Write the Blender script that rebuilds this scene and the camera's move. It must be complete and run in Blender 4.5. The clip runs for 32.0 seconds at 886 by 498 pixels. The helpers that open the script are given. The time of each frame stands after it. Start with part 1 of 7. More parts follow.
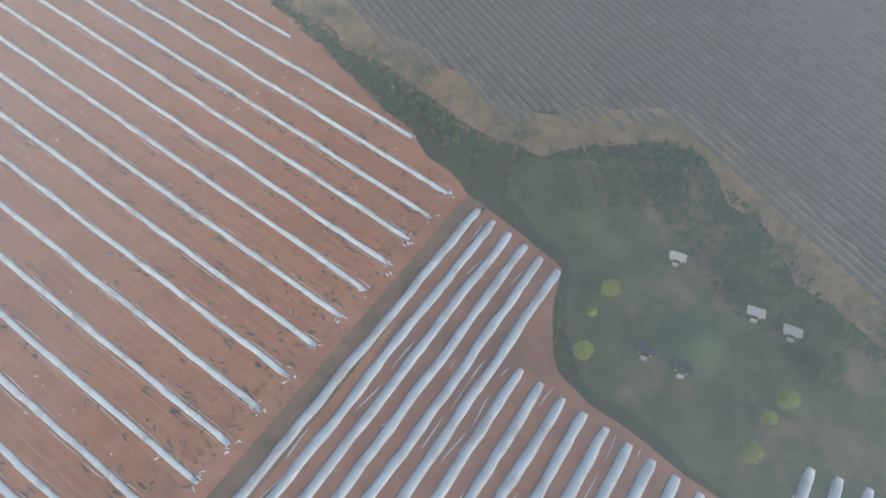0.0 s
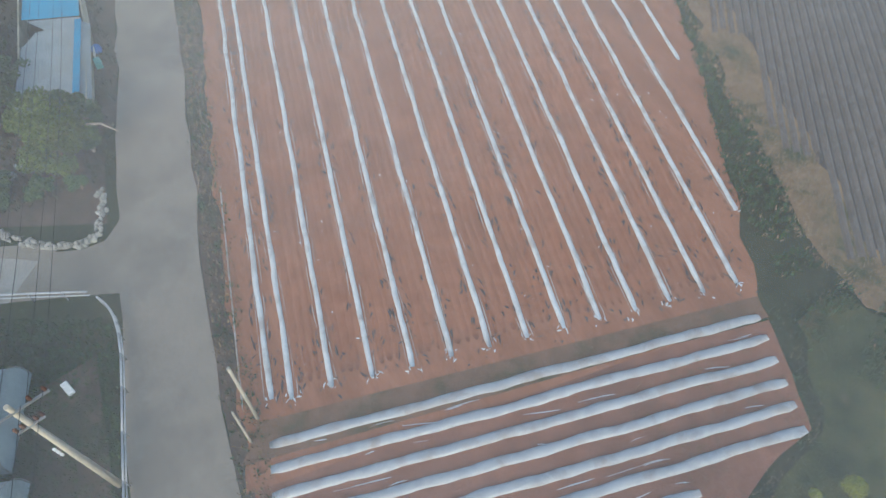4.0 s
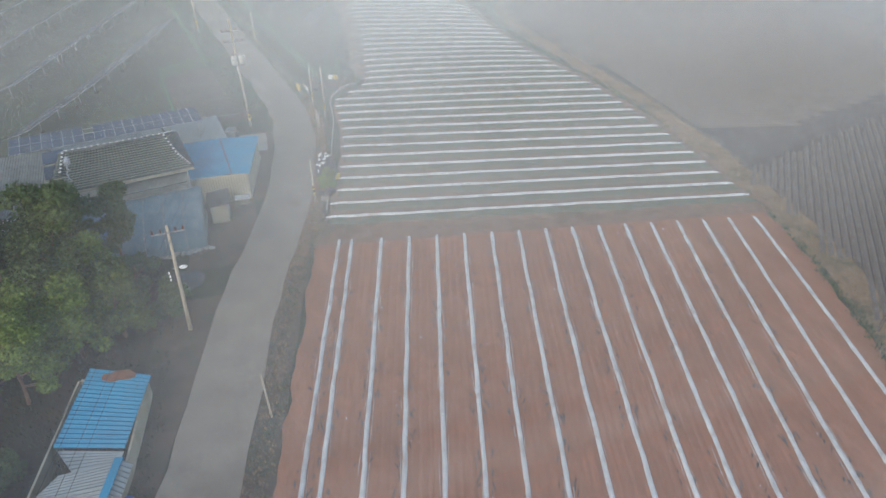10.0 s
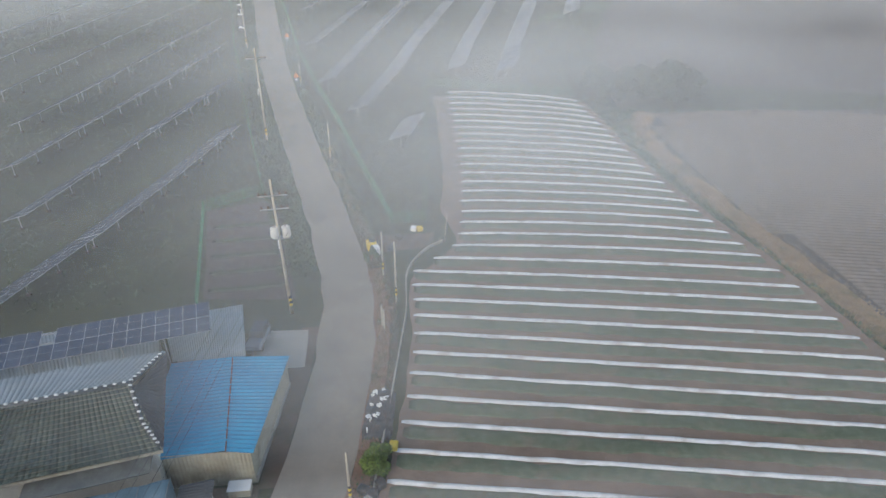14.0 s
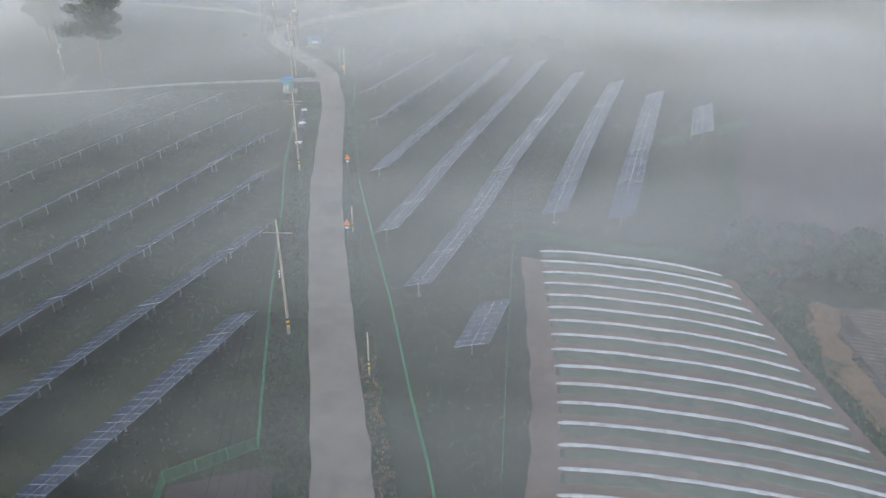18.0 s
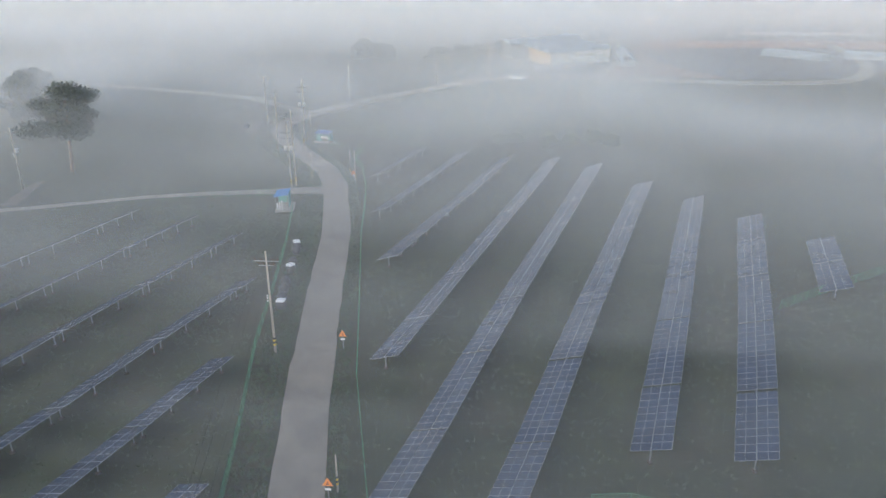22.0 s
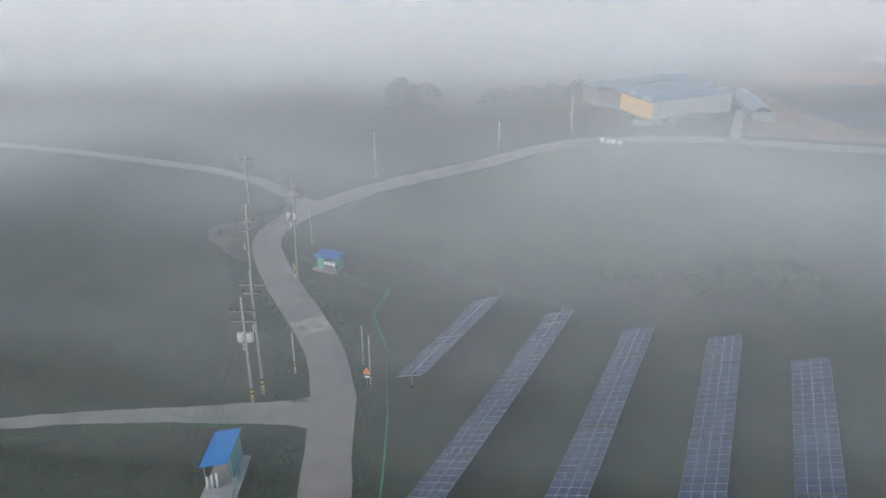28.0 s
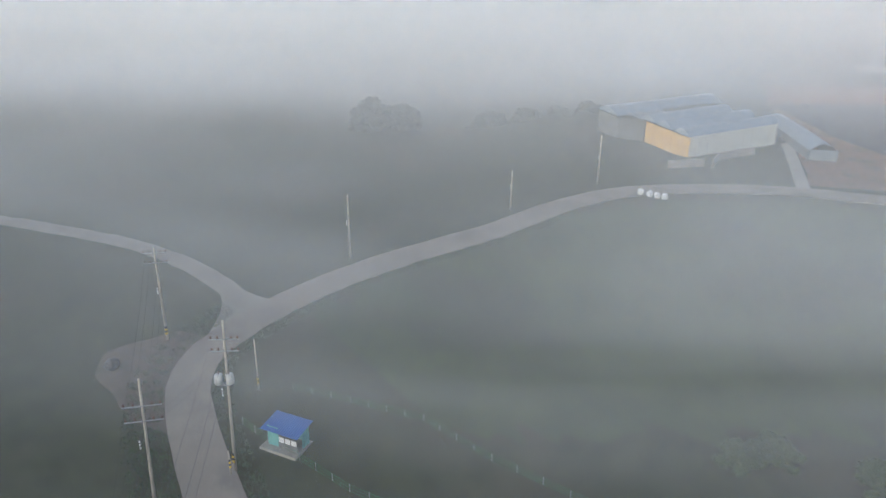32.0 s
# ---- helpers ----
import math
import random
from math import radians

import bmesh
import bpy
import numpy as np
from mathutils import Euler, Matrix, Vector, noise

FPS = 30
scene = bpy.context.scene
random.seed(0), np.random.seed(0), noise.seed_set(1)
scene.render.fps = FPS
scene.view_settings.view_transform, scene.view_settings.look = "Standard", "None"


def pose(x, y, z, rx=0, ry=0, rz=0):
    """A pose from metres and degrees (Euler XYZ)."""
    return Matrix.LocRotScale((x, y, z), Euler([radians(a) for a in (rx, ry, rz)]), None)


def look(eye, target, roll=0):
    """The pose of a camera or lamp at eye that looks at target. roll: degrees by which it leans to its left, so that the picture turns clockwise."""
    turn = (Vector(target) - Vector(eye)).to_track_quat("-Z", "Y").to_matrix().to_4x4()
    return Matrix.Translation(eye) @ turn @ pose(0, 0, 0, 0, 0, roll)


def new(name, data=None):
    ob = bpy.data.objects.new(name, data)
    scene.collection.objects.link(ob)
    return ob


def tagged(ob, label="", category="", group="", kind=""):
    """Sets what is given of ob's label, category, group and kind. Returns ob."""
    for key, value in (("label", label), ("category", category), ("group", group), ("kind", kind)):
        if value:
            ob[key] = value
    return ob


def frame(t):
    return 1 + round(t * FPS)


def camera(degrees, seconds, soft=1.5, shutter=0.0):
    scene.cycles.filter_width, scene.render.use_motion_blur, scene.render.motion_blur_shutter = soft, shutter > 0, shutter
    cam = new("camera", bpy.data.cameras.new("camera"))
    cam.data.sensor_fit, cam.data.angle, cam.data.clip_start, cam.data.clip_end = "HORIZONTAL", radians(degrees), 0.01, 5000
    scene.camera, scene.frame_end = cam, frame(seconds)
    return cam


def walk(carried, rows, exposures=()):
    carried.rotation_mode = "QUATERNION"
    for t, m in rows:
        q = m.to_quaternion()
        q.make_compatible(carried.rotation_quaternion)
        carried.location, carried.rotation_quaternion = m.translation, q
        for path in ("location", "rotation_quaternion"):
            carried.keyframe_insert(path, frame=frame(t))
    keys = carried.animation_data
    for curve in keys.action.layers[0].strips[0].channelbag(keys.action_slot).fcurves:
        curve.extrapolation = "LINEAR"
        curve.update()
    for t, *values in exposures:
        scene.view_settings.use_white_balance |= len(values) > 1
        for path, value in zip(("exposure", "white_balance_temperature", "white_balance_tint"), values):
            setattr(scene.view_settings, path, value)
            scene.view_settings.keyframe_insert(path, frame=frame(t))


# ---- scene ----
EXPOSURES = [(0, 1.08, 6650, -1), (4, 1.08, 6650, -1), (7, 0.92, 6800, 0), (9, 0.8, 6850, 2), (13, 0.8, 6800, 5), (19, 0.7, 6450, 6), (24, 0.53, 6280, 6), (32, 0.46, 6250, 6)]
cam = camera(70.36, 32.0)
PATH = [
    (0, (4.39, -92.21, 33.44), (20.663, -85.889, 9.045), -0.08),
    (1, (4.42, -92.19, 33.50), (19.225, -82.883, 9.129), 0.02),
    (2, (4.42, -92.46, 33.42), (17.243, -80.332, 9.156), -0.18),
    (3, (4.45, -92.37, 33.48), (15.045, -78.304, 9.192), 0.08),
    (4, (4.45, -92.01, 33.49), (12.933, -76.702, 9.127), 0.60),
    (4.5, (4.50, -91.97, 33.38), (11.893, -76.023, 9.063), 0.61),
    (6.5, (5.71, -89.32, 33.52), (10.895, -71.649, 9.840), 0.21),
    (7, (6.62, -87.53, 33.28), (12.076, -68.229, 10.971), -0.13),
    (7.5, (7.34, -84.10, 34.11), (13.207, -63.704, 12.910), -0.06),
    (8, (8.65, -80.94, 34.27), (14.746, -59.174, 14.547), -0.26),
    (8.5, (9.79, -77.20, 34.50), (16.191, -54.235, 16.289), -0.25),
    (9, (11.02, -73.38, 34.51), (17.590, -49.627, 17.405), -0.34),
    (10, (13.30, -64.92, 34.75), (19.939, -41.008, 17.892), -0.35),
    (11, (15.39, -56.18, 35.19), (21.063, -31.903, 18.495), 0.01),
    (11.5, (16.40, -51.84, 35.51), (20.661, -27.222, 18.894), 0.16),
    (12, (17.25, -47.50, 35.84), (20.567, -22.641, 19.381), 0.05),
    (13, (18.55, -38.51, 36.22), (21.679, -13.141, 20.512), 0.09),
    (14, (19.62, -29.43, 37.13), (22.294, -3.621, 22.073), 0.19),
    (15, (20.83, -20.23, 38.87), (22.653, 5.899, 24.246), 0.71),
    (15.5, (21.47, -15.82, 39.53), (22.618, 10.517, 25.209), 0.56),
    (17.5, (21.78, 3.80, 40.98), (20.793, 30.826, 27.987), 0.50),
    (18, (21.74, 8.62, 41.69), (20.679, 35.772, 28.990), 0.27),
    (19, (21.18, 18.72, 42.68), (19.936, 46.165, 30.624), 0.08),
    (20, (20.14, 28.46, 43.20), (18.681, 56.226, 31.930), 0.58),
    (21, (19.82, 38.49, 44.98), (17.861, 66.414, 34.179), 0.01),
    (22, (18.78, 48.36, 46.42), (16.464, 76.465, 36.192), -0.10),
    (23, (17.67, 58.38, 47.72), (14.969, 86.669, 38.097), -0.41),
    (24, (16.37, 68.63, 49.06), (13.221, 97.060, 40.016), -0.67),
    (24.5, (15.79, 73.52, 49.78), (12.411, 101.954, 40.817), -0.92),
    (26.5, (9.70, 100.66, 53.65), (6.081, 128.855, 44.070), -0.16),
    (27, (8.39, 108.65, 53.63), (4.571, 136.787, 43.954), -0.24),
    (28, (6.29, 121.54, 54.24), (2.133, 149.588, 44.440), -0.39),
    (28.5, (4.58, 126.96, 55.13), (0.620, 154.973, 45.139), -0.17),
    (29, (2.82, 132.65, 55.63), (-1.020, 160.667, 45.600), -0.07),
    (30, (-1.59, 144.48, 55.72), (-5.152, 172.602, 45.890), -0.14),
    (31, (-4.92, 154.58, 57.49), (-8.292, 182.714, 47.647), 0.37),
    (31.5, (-6.79, 159.85, 58.27), (-9.818, 187.961, 48.232), 0.74),
    (32, (-7.79, 164.86, 59.17), (-9.800, 193.018, 49.012), 0.57),
]
walk(cam, [(t, look(eye, target, roll)) for t, eye, target, roll in PATH], EXPOSURES)

# ---------------------------------------------------------------- sky and sun
scene.cycles.transparent_max_bounces = 110
world = bpy.data.worlds.new("World")
scene.world = world
world.use_nodes = True
wn = world.node_tree
sky = wn.nodes.new("ShaderNodeTexSky")
sky.sky_type, sky.sun_disc = "NISHITA", False
sky.sun_elevation, sky.sun_rotation = radians(24), radians(217)
sky.air_density, sky.dust_density, sky.ozone_density = 1.0, 1.0, 2.0
wn.nodes["Background"].inputs["Strength"].default_value = 0.15
wn.links.new(sky.outputs[0], wn.nodes["Background"].inputs["Color"])
sun_data = bpy.data.lights.new("sun", "SUN")
sun_data.energy, sun_data.angle, sun_data.color = 1.3, radians(40), (1.0, 0.86, 0.72)
sun = new("sun", sun_data)
sun.matrix_world = look((-60, -80, 45), (0, 0, 0))

# ---------------------------------------------------------------- lie of the land
YK = (-400, -20, 0, 24, 45, 72, 97, 120, 150, 187, 224, 290, 340, 600)
ZK = (-2.3, -2.3, -2.3, -1.9, -1.4, 0.6, 2.4, 4.9, 7.6, 10.6, 14.8, 25.5, 30, 40)
SY = (-400, 0, 40, 70, 100, 125, 600)
SX = (0, 0, -0.01, -0.05, -0.065, 0, 0)


def glide(x, xs, ys):
    """A smooth monotone curve through knots."""
    n = len(xs)
    d = [(ys[i + 1] - ys[i]) / (xs[i + 1] - xs[i]) for i in range(n - 1)]
    m = [d[0]] + [0 if d[i - 1] * d[i] <= 0 else 2 * d[i - 1] * d[i] / (d[i - 1] + d[i]) for i in range(1, n - 1)] + [d[-1]]
    x = min(max(x, xs[0]), xs[-1])
    i = 0
    while i < n - 2 and x > xs[i + 1]:
        i += 1
    h = xs[i + 1] - xs[i]
    t = (x - xs[i]) / h
    return ys[i] * (1 + 2 * t) * (1 - t) ** 2 + m[i] * h * t * (1 - t) ** 2 + ys[i + 1] * t * t * (3 - 2 * t) + m[i + 1] * h * t * t * (t - 1)


def land(x, y):
    return glide(y, YK, ZK) + glide(y, SY, SX) * min(max(x - 5, 0), 40)


# ---------------------------------------------------------------- materials
def mat(name, a, b, size=1.0, rough=0.85, bump=0.3, stain=None, stain_size=0.12, amount=0.5, metal=0.0, fine=9.0, spread=0.0, stretch=(1, 1, 1), local=False):
    """Two tones broken by grain, larger stains of a third tone, and a fine relief. size: of the coarse grain, per metre."""
    m = bpy.data.materials.new(name)
    m.use_nodes = True
    n, l = m.node_tree.nodes, m.node_tree.links
    bsdf = n["Principled BSDF"]
    if local:
        place = n.new("ShaderNodeTexCoord").outputs["Object"]
    else:
        place = n.new("ShaderNodeNewGeometry").outputs["Position"]
    sc = n.new("ShaderNodeMapping")
    sc.inputs["Scale"].default_value = stretch
    l.new(place, sc.inputs["Vector"])

    def grain(scale, detail=5.0, rough_=0.6):
        t = n.new("ShaderNodeTexNoise")
        t.inputs["Scale"].default_value, t.inputs["Detail"].default_value, t.inputs["Roughness"].default_value = scale, detail, rough_
        l.new(sc.outputs[0], t.inputs["Vector"])
        return t

    def blend(fac, ca, cb):
        x = n.new("ShaderNodeMix")
        x.data_type = "RGBA"
        for s, c in ((6, ca), (7, cb)):
            if isinstance(c, tuple):
                x.inputs[s].default_value = (*c, 1)
            else:
                l.new(c, x.inputs[s])
        l.new(fac, x.inputs[0])
        return x.outputs[2]

    def ramp(out, lo, hi):
        r = n.new("ShaderNodeMapRange")
        r.inputs["From Min"].default_value, r.inputs["From Max"].default_value = lo, hi
        l.new(out, r.inputs["Value"])
        return r.outputs[0]

    g1, g2 = grain(size), grain(size * fine, 3.0)
    col = blend(ramp(g1.outputs["Fac"], 0.32, 0.68), a, b)
    dark = tuple(c * 0.7 for c in a)
    col = blend(ramp(g2.outputs["Fac"], 0.5, 0.95), col, dark)
    if stain:
        g3 = grain(stain_size, 6.0, 0.65)
        s = n.new("ShaderNodeMath")
        s.operation = "MULTIPLY"
        s.inputs[1].default_value = amount
        l.new(ramp(g3.outputs["Fac"], 0.5, 0.66), s.inputs[0])
        col = blend(s.outputs[0], col, stain)
    if spread:
        info = n.new("ShaderNodeObjectInfo")
        hs = n.new("ShaderNodeHueSaturation")
        l.new(col, hs.inputs["Color"])
        v = n.new("ShaderNodeMapRange")
        v.inputs["To Min"].default_value, v.inputs["To Max"].default_value = 1 - spread, 1 + spread
        l.new(info.outputs["Random"], v.inputs["Value"])
        l.new(v.outputs[0], hs.inputs["Value"])
        col = hs.outputs[0]
    l.new(col, bsdf.inputs["Base Color"])
    bsdf.inputs["Roughness"].default_value, bsdf.inputs["Metallic"].default_value = rough, metal
    if bump:
        bp = n.new("ShaderNodeBump")
        bp.inputs["Strength"].default_value, bp.inputs["Distance"].default_value = bump, 0.05
        l.new(g2.outputs["Fac"], bp.inputs["Height"])
        l.new(bp.outputs[0], bsdf.inputs["Normal"])
    return m


GRASS = mat("meadow", (0.021, 0.029, 0.009), (0.040, 0.047, 0.016), 0.3, 0.95, 0.6, (0.060, 0.050, 0.030), 0.05, 0.7)
SOIL = mat("red_soil", (0.256, 0.104, 0.054), (0.345, 0.152, 0.088), 0.5, 0.95, 0.7, (0.20, 0.08, 0.042), 0.09, 0.6, stretch=(1, 0.25, 1))
FURROW = mat("furrow_soil", (0.258, 0.097, 0.048), (0.345, 0.143, 0.078), 0.8, 0.95, 0.8, (0.19, 0.078, 0.042), 0.2, 0.6)
BED_SOIL = mat("bed_soil", (0.21, 0.09, 0.055), (0.28, 0.125, 0.08), 0.7, 0.95, 0.7, (0.13, 0.065, 0.045), 0.12, 0.6)
DARK_SOIL = mat("ploughed_soil", (0.056, 0.042, 0.035), (0.08, 0.059, 0.05), 0.5, 0.95, 0.8, (0.075, 0.062, 0.054), 0.05, 0.6)
DRY = mat("dry_grass", (0.18, 0.115, 0.060), (0.26, 0.165, 0.090), 0.6, 0.95, 0.8, (0.045, 0.06, 0.025), 0.22, 0.95)
EARTH = mat("bare_earth", (0.070, 0.048, 0.035), (0.115, 0.080, 0.058), 0.7, 0.95, 0.7, (0.045, 0.05, 0.026), 0.25, 0.8)
ROAD = mat("road_concrete", (0.215, 0.183, 0.147), (0.262, 0.224, 0.182), 0.35, 0.85, 0.25, (0.155, 0.135, 0.11), 0.11, 0.7, fine=14)
PALE = mat("pale_concrete", (0.29, 0.27, 0.24), (0.36, 0.335, 0.30), 0.5, 0.85, 0.25, (0.21, 0.19, 0.16), 0.2, 0.6)
TRACK = mat("track_gravel", (0.30, 0.27, 0.23), (0.38, 0.34, 0.29), 0.6, 0.9, 0.5, (0.2, 0.18, 0.14), 0.15, 0.6)
FILM = mat("white_film", (0.50, 0.51, 0.52), (0.65, 0.66, 0.665), 1.6, 0.42, 0.6, (0.33, 0.29, 0.26), 0.6, 0.75, fine=5)
BED_FILM = mat("soiled_bed_film", (0.31, 0.325, 0.35), (0.43, 0.44, 0.46), 1.4, 0.4, 0.6, (0.24, 0.20, 0.18), 0.5, 0.7, fine=6)
EDGE_FILM = mat("soiled_film_edge", (0.34, 0.28, 0.25), (0.46, 0.40, 0.37), 1.5, 0.6, 0.3, (0.25, 0.14, 0.09), 0.8, 0.7)
HEAD_SOIL = mat("headland_soil", (0.17, 0.095, 0.06), (0.24, 0.14, 0.095), 0.8, 0.95, 0.8, (0.09, 0.075, 0.045), 0.25, 0.8)
CROP_SOIL = mat("crop_soil", (0.165, 0.115, 0.085), (0.22, 0.152, 0.112), 0.7, 0.95, 0.7, (0.12, 0.09, 0.068), 0.12, 0.6)
CROP = mat("crop_leaves", (0.080, 0.098, 0.060), (0.13, 0.148, 0.098), 1.4, 0.9, 0.9, (0.17, 0.13, 0.095), 0.4, 0.6)
BLACK_FILM = mat("black_film", (0.03, 0.032, 0.036), (0.06, 0.06, 0.065), 1.5, 0.45, 0.4, (0.12, 0.08, 0.06), 0.5, 0.5)
CELL = mat("solar_glass", (0.026, 0.038, 0.068), (0.036, 0.052, 0.092), 0.8, 0.25, 0.0, None, spread=0.15)
ALU = mat("anodised_aluminium", (0.42, 0.43, 0.45), (0.50, 0.51, 0.53), 2.0, 0.45, 0.0, metal=0.4)
STEEL = mat("galvanised_steel", (0.22, 0.225, 0.23), (0.30, 0.305, 0.31), 3.0, 0.55, 0.1, metal=0.5)
CONCRETE = mat("weathered_concrete", (0.26, 0.24, 0.21), (0.35, 0.325, 0.285), 1.2, 0.9, 0.2, (0.17, 0.15, 0.125), 0.5, 0.6)
POLE = mat("pole_concrete", (0.35, 0.31, 0.25), (0.44, 0.395, 0.325), 1.0, 0.85, 0.15, (0.3, 0.26, 0.21), 0.6, 0.5)
YELLOW = mat("yellow_paint", (0.62, 0.42, 0.03), (0.7, 0.5, 0.05), 3.0, 0.6, 0.1)
BLACK = mat("black_paint", (0.018, 0.018, 0.02), (0.03, 0.03, 0.032), 3.0, 0.6, 0.1)
WHITE = mat("white_paint", (0.72, 0.72, 0.70), (0.80, 0.80, 0.78), 2.0, 0.6, 0.1, (0.55, 0.52, 0.47), 0.8, 0.4)
IVORY = mat("plaster_ivory", (0.56, 0.54, 0.48), (0.66, 0.63, 0.56), 0.8, 0.9, 0.2, (0.36, 0.33, 0.27), 0.5, 0.6)
BLUE_ROOF = mat("blue_sheet_roof", (0.002, 0.205, 0.38), (0.004, 0.275, 0.48), 0.7, 0.6, 0.1, (0.03, 0.15, 0.25), 0.35, 0.5)
NAVY_ROOF = mat("deep_blue_sheet_roof", (0.020, 0.10, 0.33), (0.03, 0.14, 0.42), 0.7, 0.5, 0.1)
SHELTER_ROOF = mat("bright_blue_sheet_roof", (0.006, 0.15, 0.42), (0.012, 0.20, 0.50), 0.7, 0.55, 0.1)
GREY_ROOF = mat("zinc_sheet_roof", (0.21, 0.245, 0.265), (0.30, 0.335, 0.355), 0.6, 0.5, 0.15, (0.20, 0.21, 0.20), 0.3, 0.6, metal=0.25)
SLATE = mat("fibre_cement_roof", (0.13, 0.135, 0.13), (0.19, 0.195, 0.185), 0.9, 0.85, 0.3, (0.08, 0.085, 0.075), 0.5, 0.6)
OLD_RUST = mat("dark_rust", (0.07, 0.045, 0.035), (0.13, 0.08, 0.055), 1.5, 0.85, 0.3)
RUST = mat("rusted_sheet", (0.16, 0.07, 0.04), (0.26, 0.12, 0.07), 1.5, 0.85, 0.3, (0.06, 0.10, 0.14), 0.6, 0.5)
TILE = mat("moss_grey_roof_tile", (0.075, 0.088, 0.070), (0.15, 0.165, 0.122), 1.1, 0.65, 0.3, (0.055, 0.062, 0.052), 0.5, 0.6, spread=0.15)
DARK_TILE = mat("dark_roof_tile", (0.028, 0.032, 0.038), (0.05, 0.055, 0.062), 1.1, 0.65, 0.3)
BEIGE_SHEET = mat("beige_sheet_wall", (0.36, 0.32, 0.24), (0.46, 0.42, 0.33), 0.8, 0.7, 0.15, (0.20, 0.17, 0.13), 0.5, 0.6)
SHADE_NET = mat("blue_grey_cover", (0.085, 0.155, 0.195), (0.13, 0.21, 0.255), 0.7, 0.5, 0.3, (0.22, 0.27, 0.29), 0.35, 0.5)
TUNNEL_FILM = mat("greenhouse_film", (0.24, 0.29, 0.32), (0.36, 0.41, 0.44), 0.7, 0.35, 0.3, (0.18, 0.2, 0.2), 0.4, 0.5)
GREEN_MESH = mat("green_fence_wire", (0.022, 0.17, 0.065), (0.035, 0.23, 0.09), 2.0, 0.6, 0.1)
WOOD = mat("weathered_wood", (0.30, 0.24, 0.18), (0.42, 0.35, 0.27), 2.0, 0.85, 0.3, (0.18, 0.14, 0.10), 0.8, 0.5)
BARK = mat("pine_bark", (0.17, 0.105, 0.07), (0.28, 0.19, 0.13), 2.5, 0.95, 0.6, (0.08, 0.06, 0.045), 0.9, 0.5)
STONE = mat("field_stone", (0.24, 0.22, 0.19), (0.38, 0.36, 0.32), 1.5, 0.9, 0.5, (0.2, 0.19, 0.16), 0.8, 0.6, spread=0.25)
GLASS = mat("window_glass", (0.03, 0.04, 0.05), (0.05, 0.06, 0.07), 1.0, 0.08, 0.0)
PORCELAIN = mat("brown_porcelain", (0.10, 0.05, 0.035), (0.14, 0.07, 0.05), 3.0, 0.25, 0.0)
TANK = mat("transformer_grey", (0.50, 0.50, 0.48), (0.60, 0.60, 0.57), 2.0, 0.5, 0.1, (0.36, 0.32, 0.27), 1.0, 0.5)
RUBBER = mat("tyre_rubber", (0.02, 0.02, 0.02), (0.03, 0.03, 0.03), 3.0, 0.85, 0.2)
CABLE = mat("cable_black", (0.03, 0.03, 0.032), (0.04, 0.04, 0.042), 3.0, 0.6, 0.0)
ORANGE = mat("orange_reflective_sheet", (0.85, 0.25, 0.04), (0.9, 0.32, 0.06), 3.0, 0.35, 0.0)
BARN_ROOF = mat("barn_roof_sheet", (0.22, 0.27, 0.32), (0.30, 0.35, 0.40), 0.5, 0.45, 0.2, (0.26, 0.30, 0.34), 0.2, 0.5, metal=0.2)
OCHRE = mat("ochre_curtain", (0.62, 0.36, 0.09), (0.74, 0.46, 0.14), 0.8, 0.7, 0.2, (0.5, 0.3, 0.1), 0.4, 0.5)
TEAL = mat("teal_panel", (0.12, 0.36, 0.33), (0.17, 0.45, 0.41), 1.5, 0.6, 0.1)
CAR_PAINT = mat("grey_blue_car_paint", (0.16, 0.20, 0.25), (0.18, 0.22, 0.27), 3.0, 0.25, 0.0, metal=0.4)


def leafy(name, a, b, size=2.2):
    m = mat(name, a, b, size, 0.75, 0.0)
    n, l = m.node_tree.nodes, m.node_tree.links
    bsdf = n["Principled BSDF"]
    src = bsdf.inputs["Base Color"].links[0].from_socket
    geo = n.new("ShaderNodeNewGeometry")
    v = n.new("ShaderNodeMapRange")
    v.inputs["To Min"].default_value, v.inputs["To Max"].default_value = 0.6, 1.4
    l.new(geo.outputs["Random Per Island"], v.inputs["Value"])
    hs = n.new("ShaderNodeHueSaturation")
    l.new(src, hs.inputs["Color"])
    l.new(v.outputs[0], hs.inputs["Value"])
    l.new(hs.outputs[0], bsdf.inputs["Base Color"])
    bsdf.inputs["Subsurface Weight"].default_value = 0.0
    return m


PINE = leafy("pine_needles", (0.036, 0.066, 0.018), (0.085, 0.112, 0.030))
BROAD = leafy("broad_leaves", (0.08, 0.14, 0.018), (0.16, 0.215, 0.036))
SPRING = leafy("olive_leaves", (0.055, 0.085, 0.018), (0.11, 0.14, 0.034))
SHRUB = leafy("shrub_leaves", (0.045, 0.075, 0.025), (0.08, 0.115, 0.04))
LIME = leafy("lime_green_leaves", (0.16, 0.185, 0.026), (0.25, 0.265, 0.045))
FAR_TREE = leafy("far_leaves", (0.035, 0.05, 0.03), (0.055, 0.075, 0.045), 0.5)
BLADES = leafy("grass_blades", (0.020, 0.052, 0.012), (0.040, 0.080, 0.020), 0.2)
UNDER = leafy("undergrowth_leaves", (0.030, 0.040, 0.016), (0.060, 0.060, 0.030), 0.3)
STRAW = leafy("straw_blades", (0.18, 0.125, 0.066), (0.27, 0.190, 0.108), 0.3)


